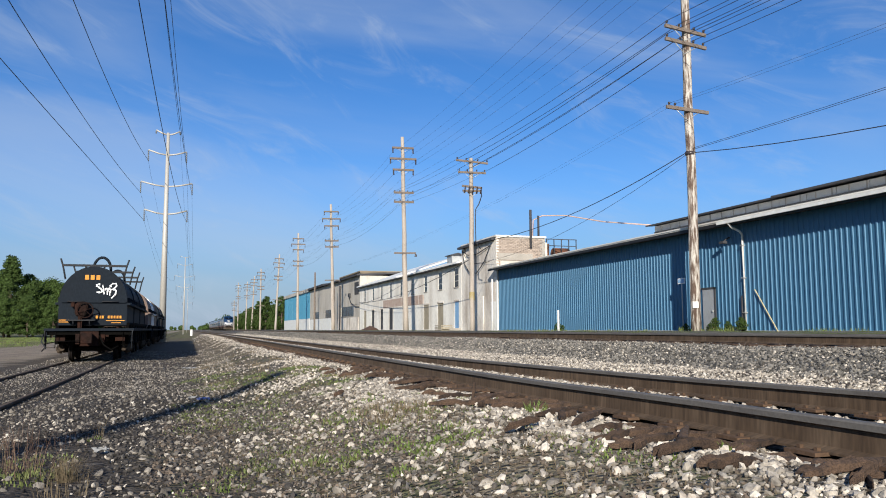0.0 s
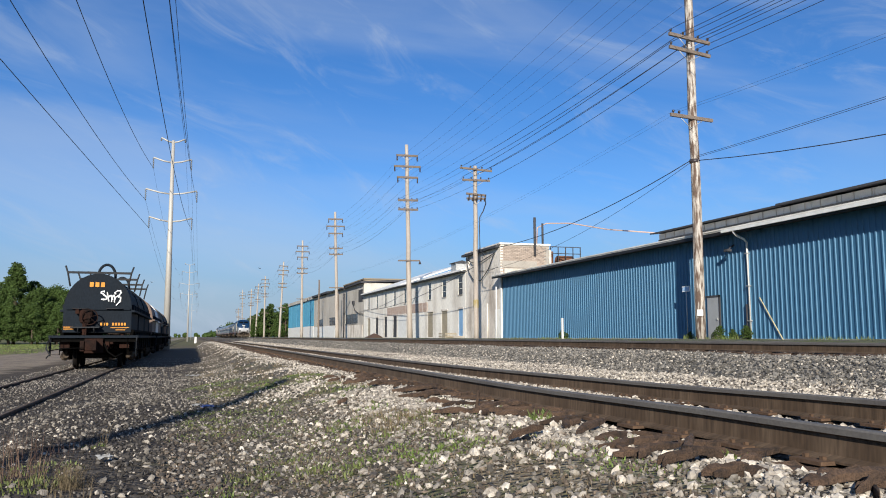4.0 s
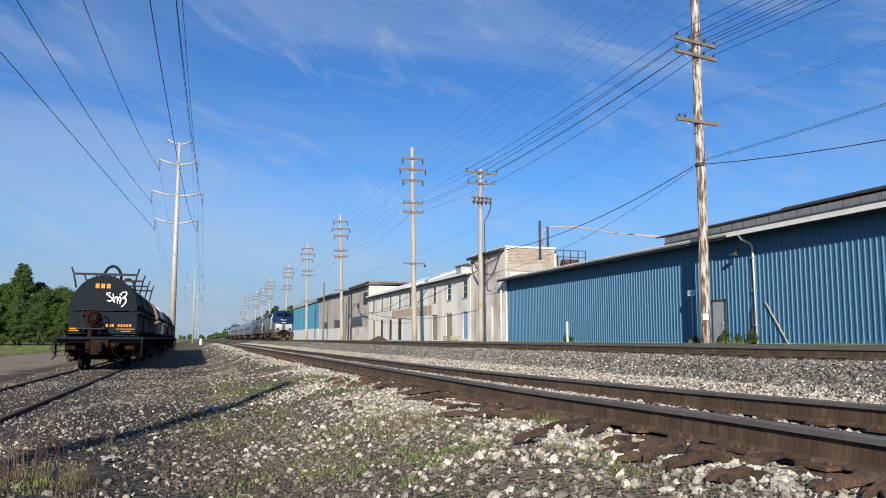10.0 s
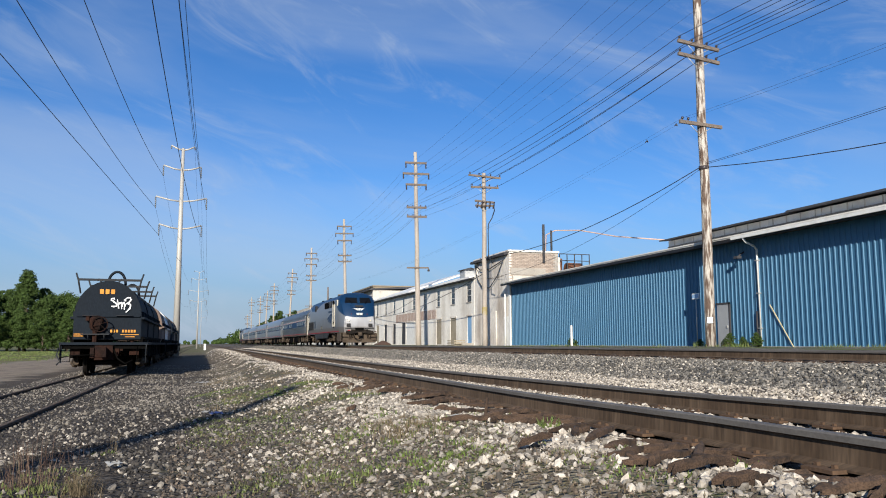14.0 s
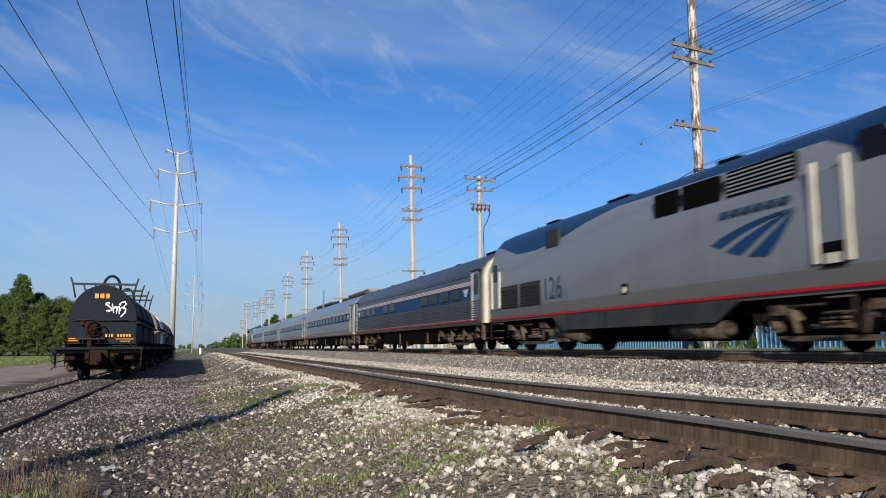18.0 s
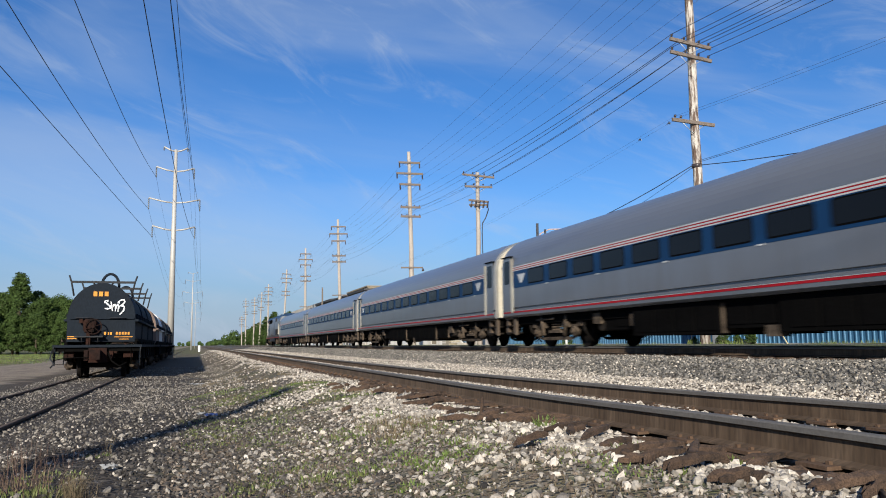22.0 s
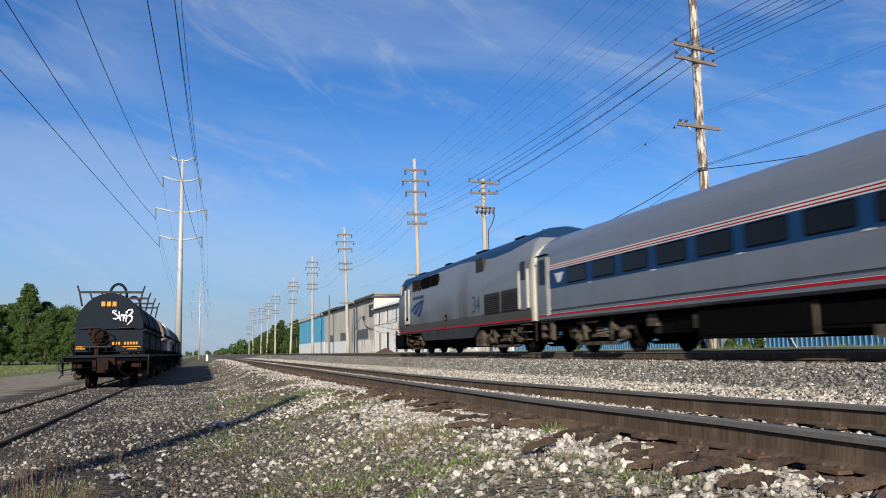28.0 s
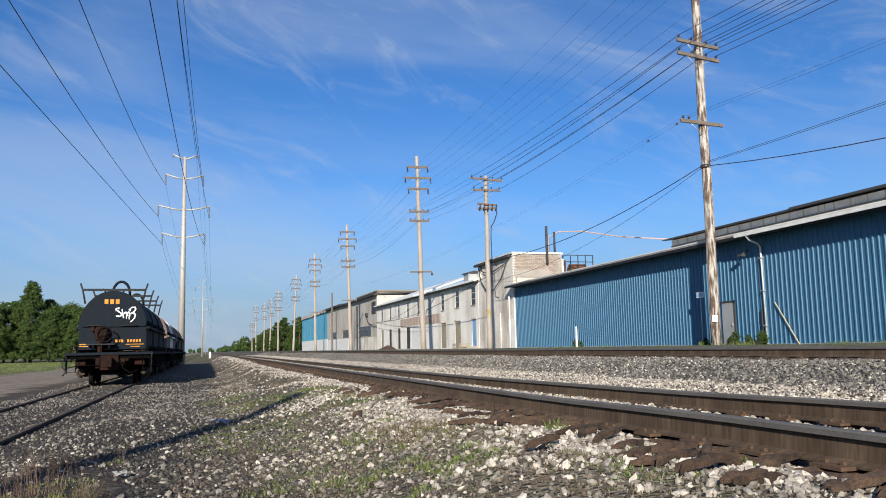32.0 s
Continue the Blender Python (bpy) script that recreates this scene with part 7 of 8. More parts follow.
# tie plates and spikes on the old track
PLATE_ME = bpy.data.meshes.new("tie_plate")
bm = box(B(), -0.15, 0.15, -0.1, 0.1, 0, 0.018)
for sx, sy in ((-0.09, 0.06), (0.09, -0.06), (-0.09, -0.05), (0.09, 0.05)):
    box(bm, sx - 0.011, sx + 0.011, sy - 0.011, sy + 0.011, 0.018, 0.036)
bm.to_mesh(PLATE_ME)
bm.free()
PLATE_ME.materials.append(PLATE)
for k in range(70):
    y = 0.4 + 0.54 * k
    for s in (-1, 1):
        ob = new("tie_plate", PLATE_ME)
        ob.parent = near_track
        ob.matrix_basis = pose(s * 0.755, y, Z_NEAR - NEAR_TALL - (cant(y) if s > 0 else 0) - 0.008 + rise(y))

# splintered wood and twigs by the track
r = random.Random(3)
for k in range(110):
    y = 2.3 + 9.5 * r.random() ** 1.3
    x = X_NEAR - 1.0 - abs(r.gauss(0, 0.4))
    L, w = r.choice((0.1, 0.16, 0.24, 0.34, 0.5)) * r.uniform(0.8, 1.3), r.uniform(0.01, 0.032)
    t = thing("wood_splinter", x, y, float(ground_z(x, y)) + 0.03, "splintered dark brown piece of rotten tie", "wood scrap", "wood scraps by the track", rz=r.gauss(12, 32))
    n = 7
    lift = r.uniform(-0.02, 0.05)
    secs = []
    for i in range(n):
        u = i / (n - 1)
        taper = max(0.12, min(1, 4 * u + r.uniform(0, 0.25), 4 * (1 - u) + r.uniform(0, 0.25)))
        cx, cy, cz = L * (u - 0.5), r.uniform(-0.006, 0.006), lift * u + r.uniform(-0.003, 0.003)
        a, b, h = w * taper * r.uniform(0.8, 1.15), w * taper * r.uniform(0.8, 1.15), 0.022 * taper * r.uniform(0.7, 1.3)
        secs.append([(cx, cy - a, cz - 0.018), (cx, cy + b, cz - 0.018), (cx, cy + 0.8 * b, cz + h * 0.7), (cx, cy + 0.1 * w, cz + h), (cx, cy - 0.85 * a, cz + h * 0.5)])
    part("splinter", loft(B(), secs), TIE, t)
stump = thing("broken_stake", 2.17, 6.02, float(ground_z(2.17, 6.02)), "short broken wooden stake in the gravel", "stake")
part("stake", cyl(B(), (0, 0, -0.1), (0.03, 0.01, 0.16), 0.02, 0.012, 8), TIE, stump)
PAPER = mat("crumpled_paper", (0.26, 0.26, 0.26), 0.7, 0, 0.1, 5, 30, 0.3)
BAG = mat("blue_plastic_scrap", (0.25, 0.28, 0.5), 0.4, 0, 0.2, 5, 30, 0.2)


def scrap(x, y, size, mt, label, seed):
    q = random.Random(seed)
    t = thing("litter", x, y, float(ground_z(x, y)) + 0.02, label, "litter")
    bm = B()
    n = 7
    g = [[bm.verts.new((size * (i / n - 0.5) + q.uniform(-0.02, 0.02), size * 0.5 * (j / n - 0.5) + q.uniform(-0.02, 0.02), 0.02 + q.uniform(-0.018, 0.018))) for j in range(n)] for i in range(n)]
    for i in range(n - 1):
        for j in range(n - 1):
            bm.faces.new((g[i][j], g[i + 1][j], g[i + 1][j + 1], g[i][j + 1]))
    part("sheet", bm, mt, t)


scrap(0.22, 9.9, 0.17, BAG, "crumpled blue plastic scrap on the gravel", 1)
scrap(0.1, 10.06, 0.12, PAPER, "scrap of white paper on the gravel", 2)
scrap(1.9, 5.86, 0.13, PAPER, "crumpled white paper by the weeds", 3)
scrap(0.1, 24.0, 0.45, PAPER, "tangled white plastic sheet on gravel", 4)
scrap(-0.55, 6.12, 0.1, PAPER, "flat grey scrap on the gravel", 5)

# ---- weeds ----
GREEN = mat("weed_green", (0.11, 0.155, 0.035), 0.7, 0, 0.3, 1.2, 20, 0, 0.01, (0.14, 0.12, 0.06), 0.9, island=0.4)
DRY = mat("dry_grass", (0.17, 0.13, 0.078), 0.85, 0, 0.2, 2, 20, 0, island=0.3)
DRY_R = mat("dry_reddish_stalks", (0.14, 0.085, 0.06), 0.85, 0, 0.2, 2, 20, 0, island=0.3)


def blades(spots, material, name, label, zf=ground_z):
    """Clusters of bent grass blades: spots of (x, y, count, height, spread, width)."""
    V, F, o = [], [], 0
    for x, y, n, h, sp, wd in spots:
        a = rng.uniform(0, 2 * np.pi, n)
        rr = sp * np.sqrt(rng.uniform(size=n))
        bx, by = x + rr * np.cos(a), y + rr * np.sin(a)
        hh = h * rng.uniform(0.45, 1.1, n)
        lean = hh * rng.uniform(0.15, 0.75, n)
        la = a + rng.normal(0, 0.7, n)
        wx, wy = -np.sin(la) * wd * 0.5, np.cos(la) * wd * 0.5
        z0 = zf(bx, by) - 0.01
        base_l = np.stack([bx - wx, by - wy, z0], 1)
        base_r = np.stack([bx + wx, by + wy, z0], 1)
        mx, my = bx + np.cos(la) * lean * 0.4, by + np.sin(la) * lean * 0.4
        mid_l = np.stack([mx - wx * 0.8, my - wy * 0.8, z0 + hh * 0.6], 1)
        mid_r = np.stack([mx + wx * 0.8, my + wy * 0.8, z0 + hh * 0.6], 1)
        tx, ty = bx + np.cos(la) * lean, by + np.sin(la) * lean
        tip_l = np.stack([tx - wx * 0.15, ty - wy * 0.15, z0 + hh], 1)
        tip_r = np.stack([tx + wx * 0.15, ty + wy * 0.15, z0 + hh], 1)
        v = np.stack([base_l, base_r, mid_r, mid_l, tip_r, tip_l], 1).reshape(-1, 3)
        k = np.arange(n)[:, None] * 6 + o
        F.append(np.concatenate([k + np.array([[0, 1, 2, 3]]), k + np.array([[3, 2, 4, 5]])]))
        V.append(v)
        o += len(v)
    return raw_np(name, np.concatenate(V), np.concatenate(F), material, label, "weeds")


spots = []
for k in range(900):
    x, y = rng.uniform(-0.1, 2.1), rng.uniform(3.0, 16)
    if math.sin(x * 2.3 + y * 0.9) + math.sin(y * 1.7 - x * 1.1) > 0.0:
        spots.append((x, y, 30, 0.03, 0.14, 0.01))
for x, y in ((1.33, 8.21), (1.55, 8.41), (1.69, 7.47), (2.02, 7.03), (2.27, 7.15), (1.27, 4.94), (1.23, 4.54), (1.25, 4.34), (1.25, 4.11), (1.42, 4.43), (1.51, 4.50), (0.74, 4.84), (0.96, 4.68), (1.06, 3.95), (0.83, 4.50), (1.13, 6.41), (1.23, 6.11), (2.24, 6.37), (2.38, 6.14), (1.10, 8.69), (1.05, 9.33)):
    spots.append((x, y, 46, 0.038, 0.085, 0.011))
for x, y, n, h, sp in ((2.35, 5.2, 60, 0.13, 0.07), (2.3, 3.95, 40, 0.09, 0.08), (1.35, 5.6, 60, 0.08, 0.14), (1.2, 6.2, 60, 0.08, 0.15), (0.95, 6.9, 50, 0.07, 0.14), (0.7, 5.0, 40, 0.07, 0.12),
                       (0.25, 4.6, 40, 0.07, 0.08), (1.5, 6.9, 50, 0.08, 0.15), (1.65, 4.9, 50, 0.08, 0.12), (2.55, 3.3, 40, 0.1, 0.06), (-0.9, 5.2, 160, 0.07, 0.22), (-0.81, 5.4, 120, 0.07, 0.15), (-0.87, 5.94, 110, 0.06, 0.2), (-0.72, 7.0, 40, 0.06, 0.08), (0.43, 5.06, 40, 0.06, 0.06), (-1.05, 5.5, 90, 0.07, 0.2)):
    spots.append((x, y, n, h * 0.6, sp * 1.2, 0.011))
blades(spots, GREEN, "green_weeds", "low green weeds growing through the gravel")
spots = []
for k in range(50):
    spots.append((rng.normal(1.5, 0.14), rng.normal(6.0, 0.3), 16, 0.075, 0.1, 0.004))
for k in range(150):
    spots.append((rng.uniform(0.2, 2.2), rng.uniform(2.4, 9), 14, 0.04, 0.16, 0.005))
for k in range(120):
    spots.append((rng.uniform(0.2, 2.0), rng.uniform(9, 28), 20, 0.06, 0.2, 0.008))
blades(spots, DRY, "dry_grass_patches", "patches of low dry grass in gravel")
spots = [(-0.65, 5.14, 170, 0.19, 0.05, 0.0022), (-0.64, 5.2, 120, 0.14, 0.1, 0.0022), (-0.67, 7.18, 22, 0.24, 0.03, 0.0024), (-0.98, 5.5, 40, 0.2, 0.14, 0.0024), (-1.15, 6.6, 30, 0.2, 0.16, 0.0024), (-0.62, 4.6, 60, 0.16, 0.14, 0.0024)]
blades(spots, DRY, "dry_grass_tufts", "upright tufts of dry straw grass")
spots = [(-1.0, 5.6, 60, 0.26, 0.16, 0.0024), (-1.12, 5.4, 50, 0.27, 0.14, 0.0024), (-1.12, 6.5, 40, 0.25, 0.22, 0.0024), (-1.2, 6.95, 34, 0.24, 0.2, 0.0024), (-0.85, 6.6, 22, 0.2, 0.2, 0.0024), (-0.8, 5.3, 24, 0.18, 0.2, 0.0024)]
blades(spots, DRY_R, "dry_weed_stalks", "reddish dry weed stalks")
spots = [(rng.uniform(-8.0, -5.2), rng.uniform(14, 24), 40, 0.05, 0.4, 0.02) for k in range(40)] + [(rng.uniform(-40, -12), rng.uniform(35, 150), 60, 0.13, 1.8, 0.05) for k in range(420)]
blades(spots, GREEN, "field_grass", "rough green grass of the open field")
spots = [(rng.uniform(24.2, 25.9), rng.uniform(22, 64), 30, 0.16, 0.5, 0.02) for k in range(26)] + [(25.3, 36.2, 80, 0.3, 0.5, 0.03), (25.4, 33.0, 90, 0.3, 0.9, 0.03)]
blades(spots, GREEN, "wall_weeds", "green weeds along the shed wall")

# ---- trees ----
BARK = mat("tree_bark", (0.12, 0.09, 0.065), 0.9, 0, 0.3, 3, 20, 0.5, 0.02)
LEAF = mat("spring_leaves", (0.05, 0.083, 0.019), 0.75, 0, 0.2, 0.25, 4, 0, 0.01, (0.036, 0.06, 0.014), 0.9, island=0.35, spec=0.2)


def crown_mesh(seed, h, w, n, leaf, clumps=120, cone=0.0):
    q = np.random.default_rng(seed)
    cc = []
    for k in range(clumps):
        t = q.uniform(0.12, 0.98)
        rad = w * 0.5 * math.sin(math.pi * min(0.25 + t * 0.72, 0.97)) ** 0.8
        rad = rad * (1 - cone) + cone * w * 0.5 * (1.05 - t)
        a = q.uniform(0, 2 * np.pi)
        d = rad * q.uniform(0.3, 1.0) * (1 + 0.18 * math.sin(2 * a + seed) + 0.12 * math.sin(3 * a + 9 * t))
        cc.append((d * math.cos(a), d * math.sin(a), t * h, w * q.uniform(0.05, 0.13)))
    cc = np.array(cc)
    pick = q.integers(0, clumps, n)
    dirs = q.normal(size=(n, 3))
    dirs /= np.linalg.norm(dirs, axis=1, keepdims=True)
    pos = cc[pick, :3] + dirs * (cc[pick, 3] * q.uniform(0.3, 1.15, n))[:, None] * np.array([1, 1, 0.75])
    nrm = dirs + q.normal(0, 0.6, (n, 3))
    nrm /= np.linalg.norm(nrm, axis=1, keepdims=True)
    t1 = np.cross(nrm, q.normal(size=(n, 3)))
    t1 /= np.linalg.norm(t1, axis=1, keepdims=True)
    t2 = np.cross(nrm, t1)
    s = leaf * q.uniform(0.6, 1.3, n)[:, None]
    v = np.stack([pos - t1 * s, pos + t2 * s * 0.55, pos + t1 * s, pos - t2 * s * 0.55], 1).reshape(-1, 3)
    f = np.arange(n * 4).reshape(-1, 4)
    me = bpy.data.meshes.new("crown")
    me.from_pydata(v.tolist(), [], f.tolist())
    me.materials.append(LEAF)
    return me, cc


def tree_kind(seed, h, w, n=17000, leaf=0.16, cone=0.0):
    me, cc = crown_mesh(seed, h, w, n, leaf, 120, cone)
    t = thing("tree", 0, 0, -500, "leafy green tree at the field's edge", "tree", "trees")
    ob = new("crown", me)
    ob.parent = t
    bm = cyl(B(), (0, 0, -0.3), (0, 0, h * 0.55), h * 0.022, h * 0.012, 8)
    part("trunk", bm, BARK, t)
    for c in cc[:7]:
        part("limb", cyl(B(), (0, 0, h * 0.3 + 0.15 * c[2] * 0.5), tuple(c[:3]), h * 0.009, h * 0.003, 6), BARK, t)
    return t


KINDS = [tree_kind(1, 11, 7), tree_kind(2, 13.5, 7.5, cone=0.2), tree_kind(3, 9, 8), tree_kind(4, 12, 6.5, cone=0.3), tree_kind(5, 14.2, 8.5, 20000, cone=0.5)]
q = random.Random(9)
first = set()


def plant(kind, x, y, s=1.0):
    z = float(ground_z(x, y))
    m = pose(x, y, z, 0, 0, q.uniform(0, 360))
    if kind not in first:
        first.add(kind)
        t = KINDS[kind]
        t.matrix_basis = m
    else:
        t = copy_thing(KINDS[kind], m)
    t.scale = (s, s, s)
    return t


for x, y, k, s in ((-46, 150, 0, 0.92), (-41, 146, 2, 1.0), (-37, 150, 0, 0.92), (-34.6, 147, 2, 1.1), (-31.5, 151, 0, 0.95), (-28.3, 148, 4, 0.96), (-26.2, 152, 0, 0.98), (-24.4, 146, 2, 1.02), (-22.3, 151, 2, 1.08), (-20.3, 146, 2, 0.98),
                   (-18, 152, 2, 0.95), (-43, 165, 1, 0.95), (-35.5, 163, 0, 1.0), (-31, 158, 1, 0.86), (-25, 162, 2, 1.12), (-48, 160, 3, 0.95), (-15, 170, 2, 0.85), (-39, 141, 2, 0.8), (-35, 140, 2, 0.75), (-31.5, 139, 2, 0.8),
                   (-27.5, 140, 2, 0.72), (-24, 139, 2, 0.7), (-20.5, 140, 2, 0.66), (-43, 140, 2, 0.8)):
    plant(k, x, y, s)
for k in range(6):
    plant(2, -5.2 - 1.6 * (k % 3) + q.uniform(-0.6, 0.6), 96 + 13 * k, 0.36 + 0.06 * q.random())
for k in range(22):
    y = 236 + 11 * k
    plant(q.choice((0, 1, 2, 3)), 30 + q.uniform(-2.5, 6) + 0.01 * k, y, q.uniform(0.8, 1.0))
for x, y, k, s in ((25.2, 275, 1, 0.85), (26.4, 290, 0, 0.95), (25.4, 305, 1, 0.8), (26.6, 322, 3, 0.9), (25.8, 340, 0, 0.8), (26.8, 362, 1, 0.75), (25.4, 388, 2, 0.9), (25.8, 415, 0, 0.75), (24.8, 450, 2, 0.8)):
    plant(k, x, y, s)
for k in range(10):
    plant(2, 25.5 + q.uniform(-2.0, 1.5), 233 + 15 * k, q.uniform(0.38, 0.55))

for x, y, sc in ((25.3, 33.9, 0.075), (25.35, 33.0, 0.055), (25.4, 34.5, 0.045), (25.3, 36.4, 0.045), (24.75, 50.6, 0.07), (24.9, 50.2, 0.045), (25.5, 32.2, 0.075)):
    t = plant(2, x, y, sc)
    t.name = "bush"
    tagged(t, "low leafy green bush by the shed wall", "bush", "bushes by the shed")

# far woods on both sides, too far to tell apart
V, F, o = [], [], 0
for k in range(300):
    side = k % 3 if k < 170 else 3
    if side == 3:
        x, y = rng.uniform(-330, 10) if k % 5 else rng.uniform(16, 24), rng.uniform(950, 1250)
    elif side == 0:
        x, y = rng.uniform(-260, -48), rng.uniform(420, 900)
    else:
        y = rng.uniform(470, 1300)
        x = rng.uniform(26, 60 + 0.1 * y)
    h = rng.uniform(8, 13) * (0.5 if side == 3 else 1.0)
    n = 260
    d = rng.normal(size=(n, 3))
    d /= np.linalg.norm(d, axis=1, keepdims=True)
    pos = np.array([x, y, h * 0.52]) + d * np.array([h * 0.45, h * 0.45, h * 0.5]) * rng.uniform(0.6, 1.0, (n, 1))
    t1 = np.cross(d + rng.normal(0, 0.5, (n, 3)), rng.normal(size=(n, 3)))
    t1 /= np.linalg.norm(t1, axis=1, keepdims=True)
    t2 = np.cross(d, t1)
    s = 0.8
    V.append(np.stack([pos - t1 * s, pos + t2 * s, pos + t1 * s, pos - t2 * s], 1).reshape(-1, 3))
    F.append(np.arange(n * 4).reshape(-1, 4) + o)
    o += n * 4
raw_np("far_woods", np.concatenate(V), np.concatenate(F), LEAF, "distant green woods along the railway", "woods")

far_box = thing("signal_cabinet", 0.66, 150, float(ground_z(0.66, 150)), "small white trackside cabinet far down the line", "cabinet")
part("case", box(B(), -0.17, 0.17, -0.17, 0.17, 0, 1.1), WHITE, far_box)
part("lid", box(B(), -0.2, 0.2, -0.2, 0.2, 1.1, 1.16), METAL_G, far_box)

# ---- birds ----
FEATHER = mat("dark_feathers", (0.05, 0.05, 0.055), 0.7, 0, 0.2, 8, 40, 0)
FEATHER_L = mat("pale_feathers", (0.5, 0.5, 0.5), 0.7, 0, 0.2, 8, 40, 0)


def bird(x, y, z, flying, rz=0, k=1.0):
    b = thing("bird", x, y, z, ("dark pigeon flying with spread wings" if k == 1 else "small dark bird landing on the line") if flying else "small dark bird perched on the line", "bird", "flying birds" if flying else "perched birds", rz=rz)
    bm = B()
    secs = []
    for t, rr in ((-0.17, 0.012), (-0.1, 0.045), (0.0, 0.065), (0.09, 0.05), (0.13, 0.03), (0.17, 0.035), (0.2, 0.008)):
        secs.append([(rr * math.cos(a), t, rr * math.sin(a) + (0.0 if flying else 0.9 * t)) for a in np.linspace(0, 2 * math.pi, 9)[:-1]])
    part("body", loft(bm, secs), FEATHER, b)
    if flying:
        for s in (-1, 1):
            bm = B()
            pts = [(s * 0.04, 0.07, 0.02), (s * 0.18, 0.11, 0.1), (s * 0.36, 0.02, 0.17), (s * 0.2, -0.05, 0.1), (s * 0.04, -0.08, 0.02)]
            vs = [bm.verts.new(p) for p in pts] + [bm.verts.new((p[0], p[1], p[2] - 0.012)) for p in pts]
            bm.faces.new(vs[:5])
            bm.faces.new(vs[5:][::-1])
            for i in range(5):
                bm.faces.new((vs[i], vs[(i + 1) % 5], vs[5 + (i + 1) % 5], vs[5 + i]))
            bmesh.ops.recalc_face_normals(bm, faces=bm.faces)
            part("wing", bm, FEATHER_L if s < 0 else FEATHER, b)
    if not flying:
        b.scale = (0.6, 0.6, 0.6)
    part("tail", box(B(), -0.03, 0.03, -0.27, -0.15, -0.01 if flying else -0.2, 0.005 if flying else -0.12), FEATHER, b)
    for ob in b.children:
        for v in ob.data.vertices:
            v.co *= k
    return b


pigeon_a = bird(8.5, 93.6, 15, True)
pigeon_b = bird(17, 90, 18, True)
lander_a = bird(27.7, 75, 14, True, 0, 0.5)
lander_b = bird(22.5, 100, 11, True, 0, 0.5)



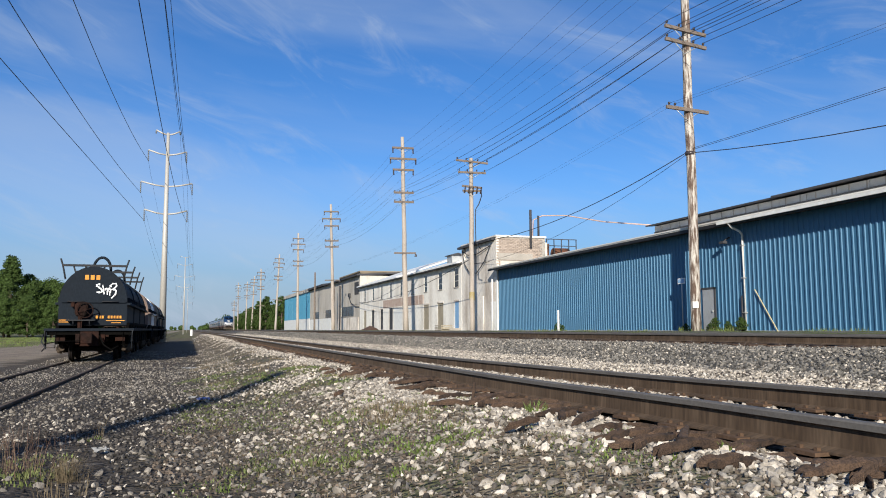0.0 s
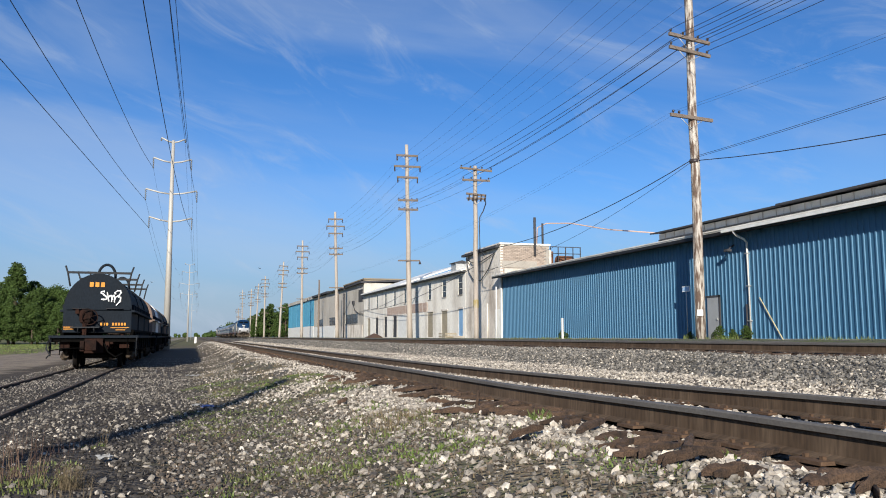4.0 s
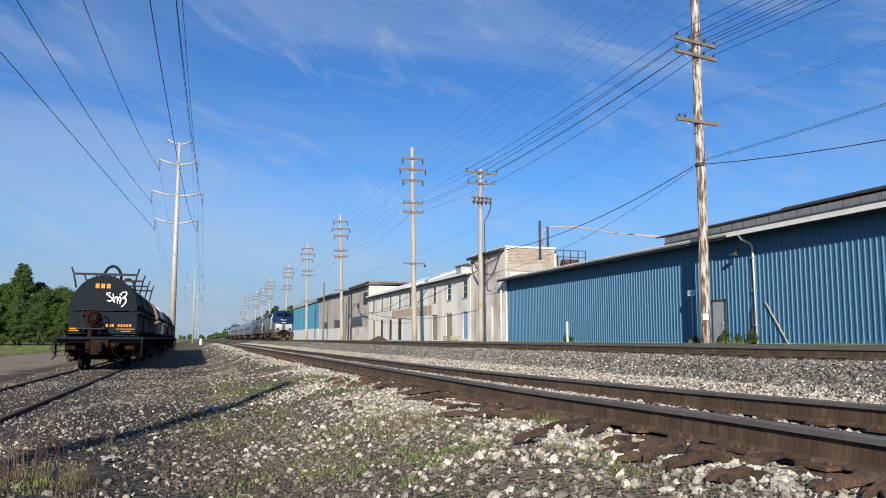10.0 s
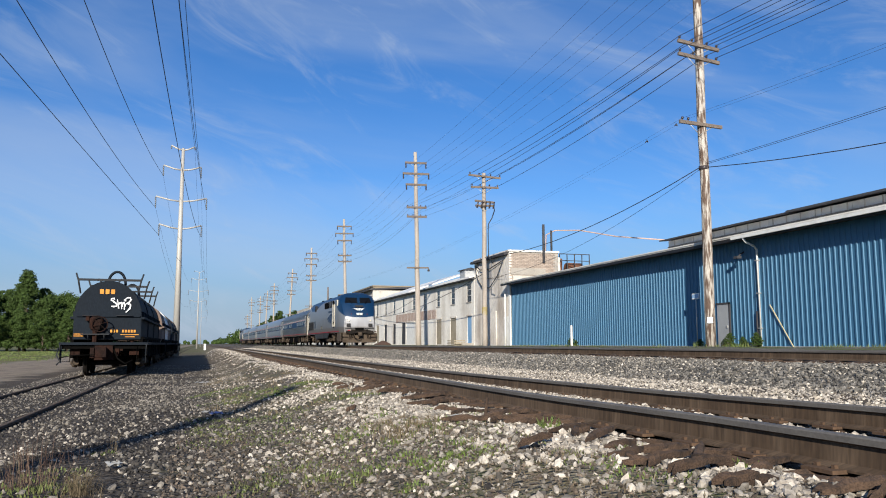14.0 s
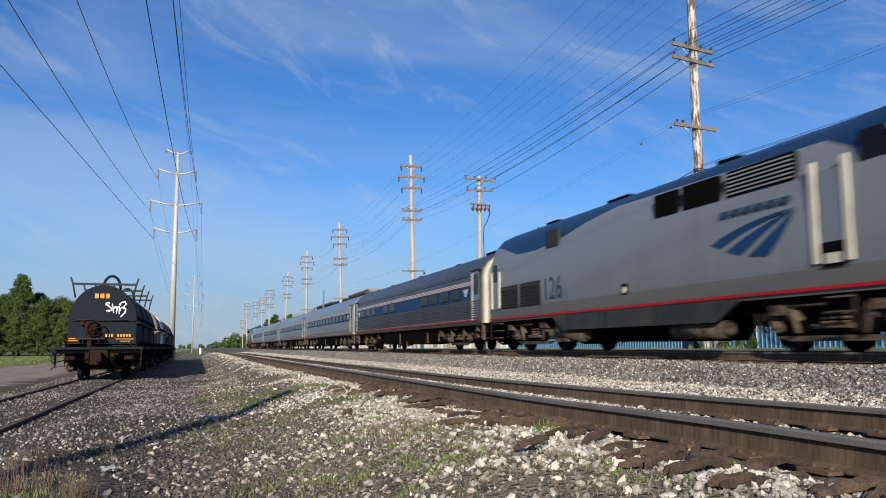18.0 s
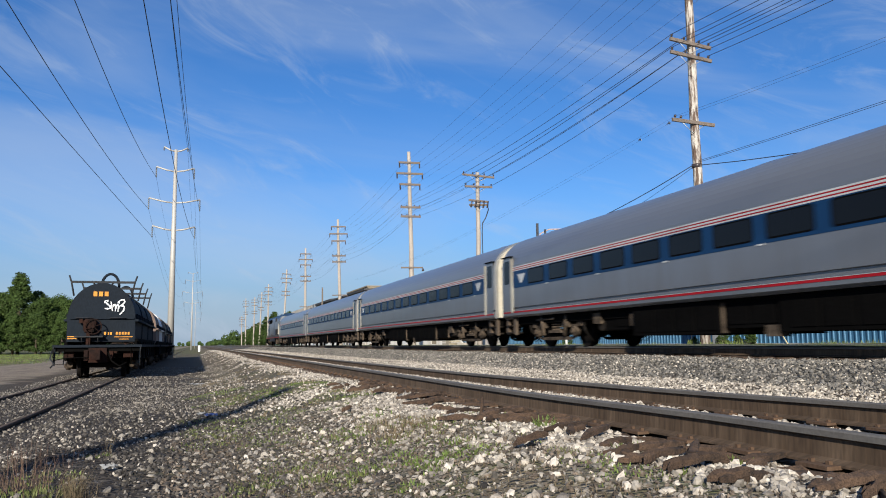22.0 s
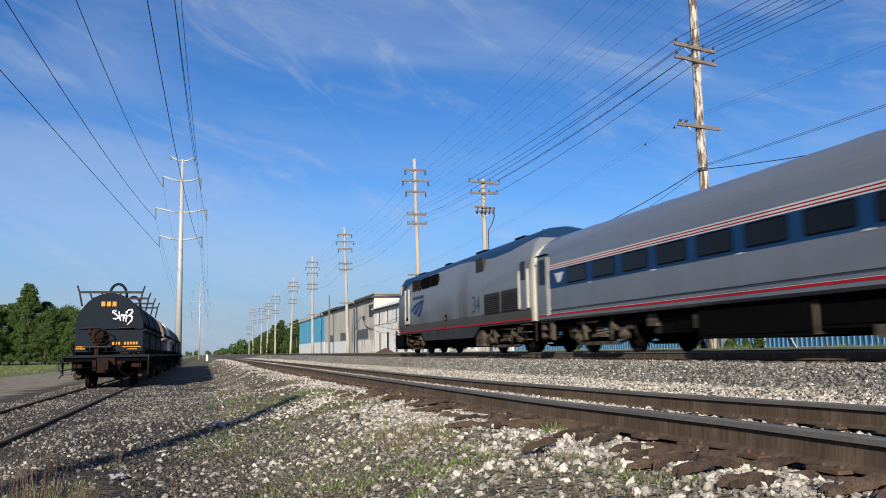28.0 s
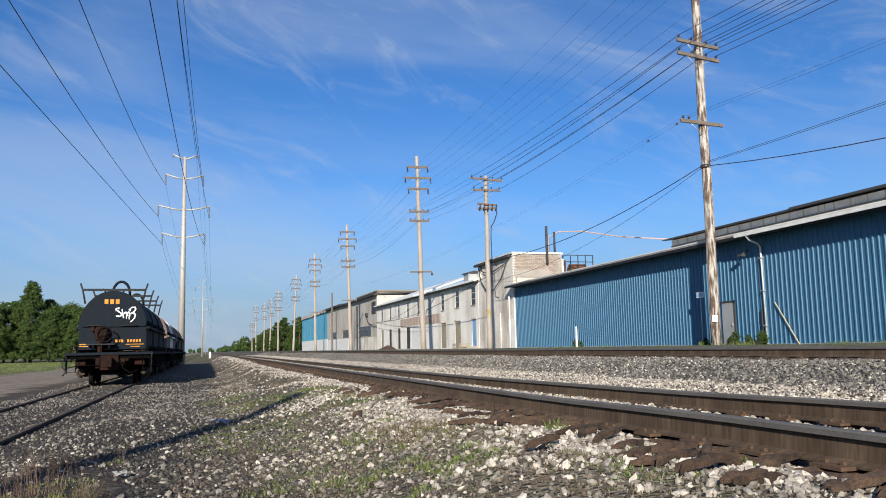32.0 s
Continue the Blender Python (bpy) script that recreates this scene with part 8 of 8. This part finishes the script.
def motions():
    ts = [0, 0.1, 0.2] + [float(i) for i in range(1, 32)] + [31.8, 31.9, 32.0]
    for ob, off, rz in train:
        walk(ob, [(t, pose(X_MAIN, 269.1 - SPEED * t + off, Z_TRAIN, 0, 0, rz)) for t in ts])
    # wheels turn with the way run
    for ob, off, rz in train:
        for truck_ob in ob.children:
            for ax in truck_ob.children:
                if ax.name.startswith("wheelset"):
                    at, radius = ax.matrix_basis.translation.copy(), ax.matrix_basis.translation.z
                    turn = math.degrees(SPEED / radius) * (1 if rz == 0 else -1)
                    walk(ax, [(i / 30, pose(at.x, at.y, at.z, (turn * i / 30) % 360)) for i in range(961)])
    walk(pigeon_a, [(0, pose(-30, 190, 6, 0, 0, 205)), (3, pose(-12, 140, 8, 0, 0, 205)), (6.0, pose(8.5, 93.6, 15, 0, 15, 205)), (6.5, pose(12.5, 85.5, 17.8, 0, -10, 203)),
                    (7.0, pose(15.3, 76.1, 20.5, 0, 12, 200)), (7.5, pose(17.2, 65.5, 22.2, 0, -15, 196)), (8.0, pose(19.0, 54.7, 23.1, 0, 15, 194)), (8.5, pose(20.4, 43.0, 22.0, 0, -5, 190)),
                    (10, pose(24, 10, 20, 0, 0, 186)), (16, pose(30, -120, 18, 0, 0, 184)), (32, pose(40, -460, 18, 0, 0, 184))])
    walk(pigeon_b, [(0, pose(-20, 190, 8, 0, 0, 200)), (3, pose(4, 138, 10, 0, 0, 200)), (6.0, pose(17.6, 90, 17, 0, -8, 196)), (7.0, pose(20.5, 71.4, 21.1, 0, 15, 188)),
                    (7.5, pose(21.2, 62.3, 21.9, 0, -12, 184)), (8.0, pose(21.4, 51.9, 22.3, 0, 14, 180)), (8.2, pose(21.3, 47.2, 22.2, 0, -5, 180)), (10, pose(21, 8, 21, 0, 0, 180)),
                    (16, pose(22, -125, 19, 0, 0, 180)), (32, pose(26, -470, 18, 0, 0, 180))])
    # two small birds come in and settle on the line
    walk(lander_a, [(0, pose(16, 278, 8, 0, 0, 190)), (9.0, pose(25.4, 99, 12.6, 0, 0, 190)), (10.2, pose(27.7, 75.0, 14.0, 0, 10, 186)), (10.6, pose(28.9, 67.0, 14.4, 0, -10, 184)), (11.0, pose(29.9, 59.1, 14.9, 0, 8, 180)),
                    (11.4, pose(29.6, 51.1, 15.1, 0, -5, 170)), (11.8, pose(27.6, 43.2, 14.4, 0, 0, 150)), (12.2, pose(23.62, 35.4, 12.55, 15, 0, 140)), (12.4, pose(23.59, 35.3, 12.47, 35, 0, 140)), (32, pose(23.59, 35.3, 12.47, 35, 0, 140))])
    walk(lander_b, [(0, pose(-6, 265, 6, 0, 0, 196)), (9.0, pose(19.5, 114, 10.0, 0, 0, 192)), (9.8, pose(22.5, 100.0, 11.0, 0, 8, 192)), (10.6, pose(26.5, 86.5, 12.1, 0, -8, 190)), (11.4, pose(29.7, 73.0, 12.3, 0, 6, 186)),
                    (11.8, pose(31.2, 66.3, 13.0, 0, -6, 182)), (12.2, pose(31.9, 59.5, 13.9, 0, 0, 178)), (12.6, pose(30.8, 52.8, 14.6, 0, 0, 165)), (13.0, pose(28.0, 46.1, 14.2, 5, 0, 150)),
                    (13.3, pose(23.51, 38.05, 12.26, 25, 0, 140)), (13.5, pose(23.51, 38.05, 12.26, 35, 0, 140)), (32, pose(23.51, 38.05, 12.26, 35, 0, 140))])
    for b, at in ((lander_a, 12.2), (lander_b, 13.3)):
        for w in b.children:
            if w.name.startswith("wing"):
                s = 1 if max(v.co.x for v in w.data.vertices) > 0.05 else -1
                walk(w, [(0, pose(0, 0, 0)), (at - 0.2, pose(0, 0, 0)), (at + 0.2, pose(0, 0, 0, 0, s * 82, 0)), (32, pose(0, 0, 0, 0, s * 82, 0))])


motions()
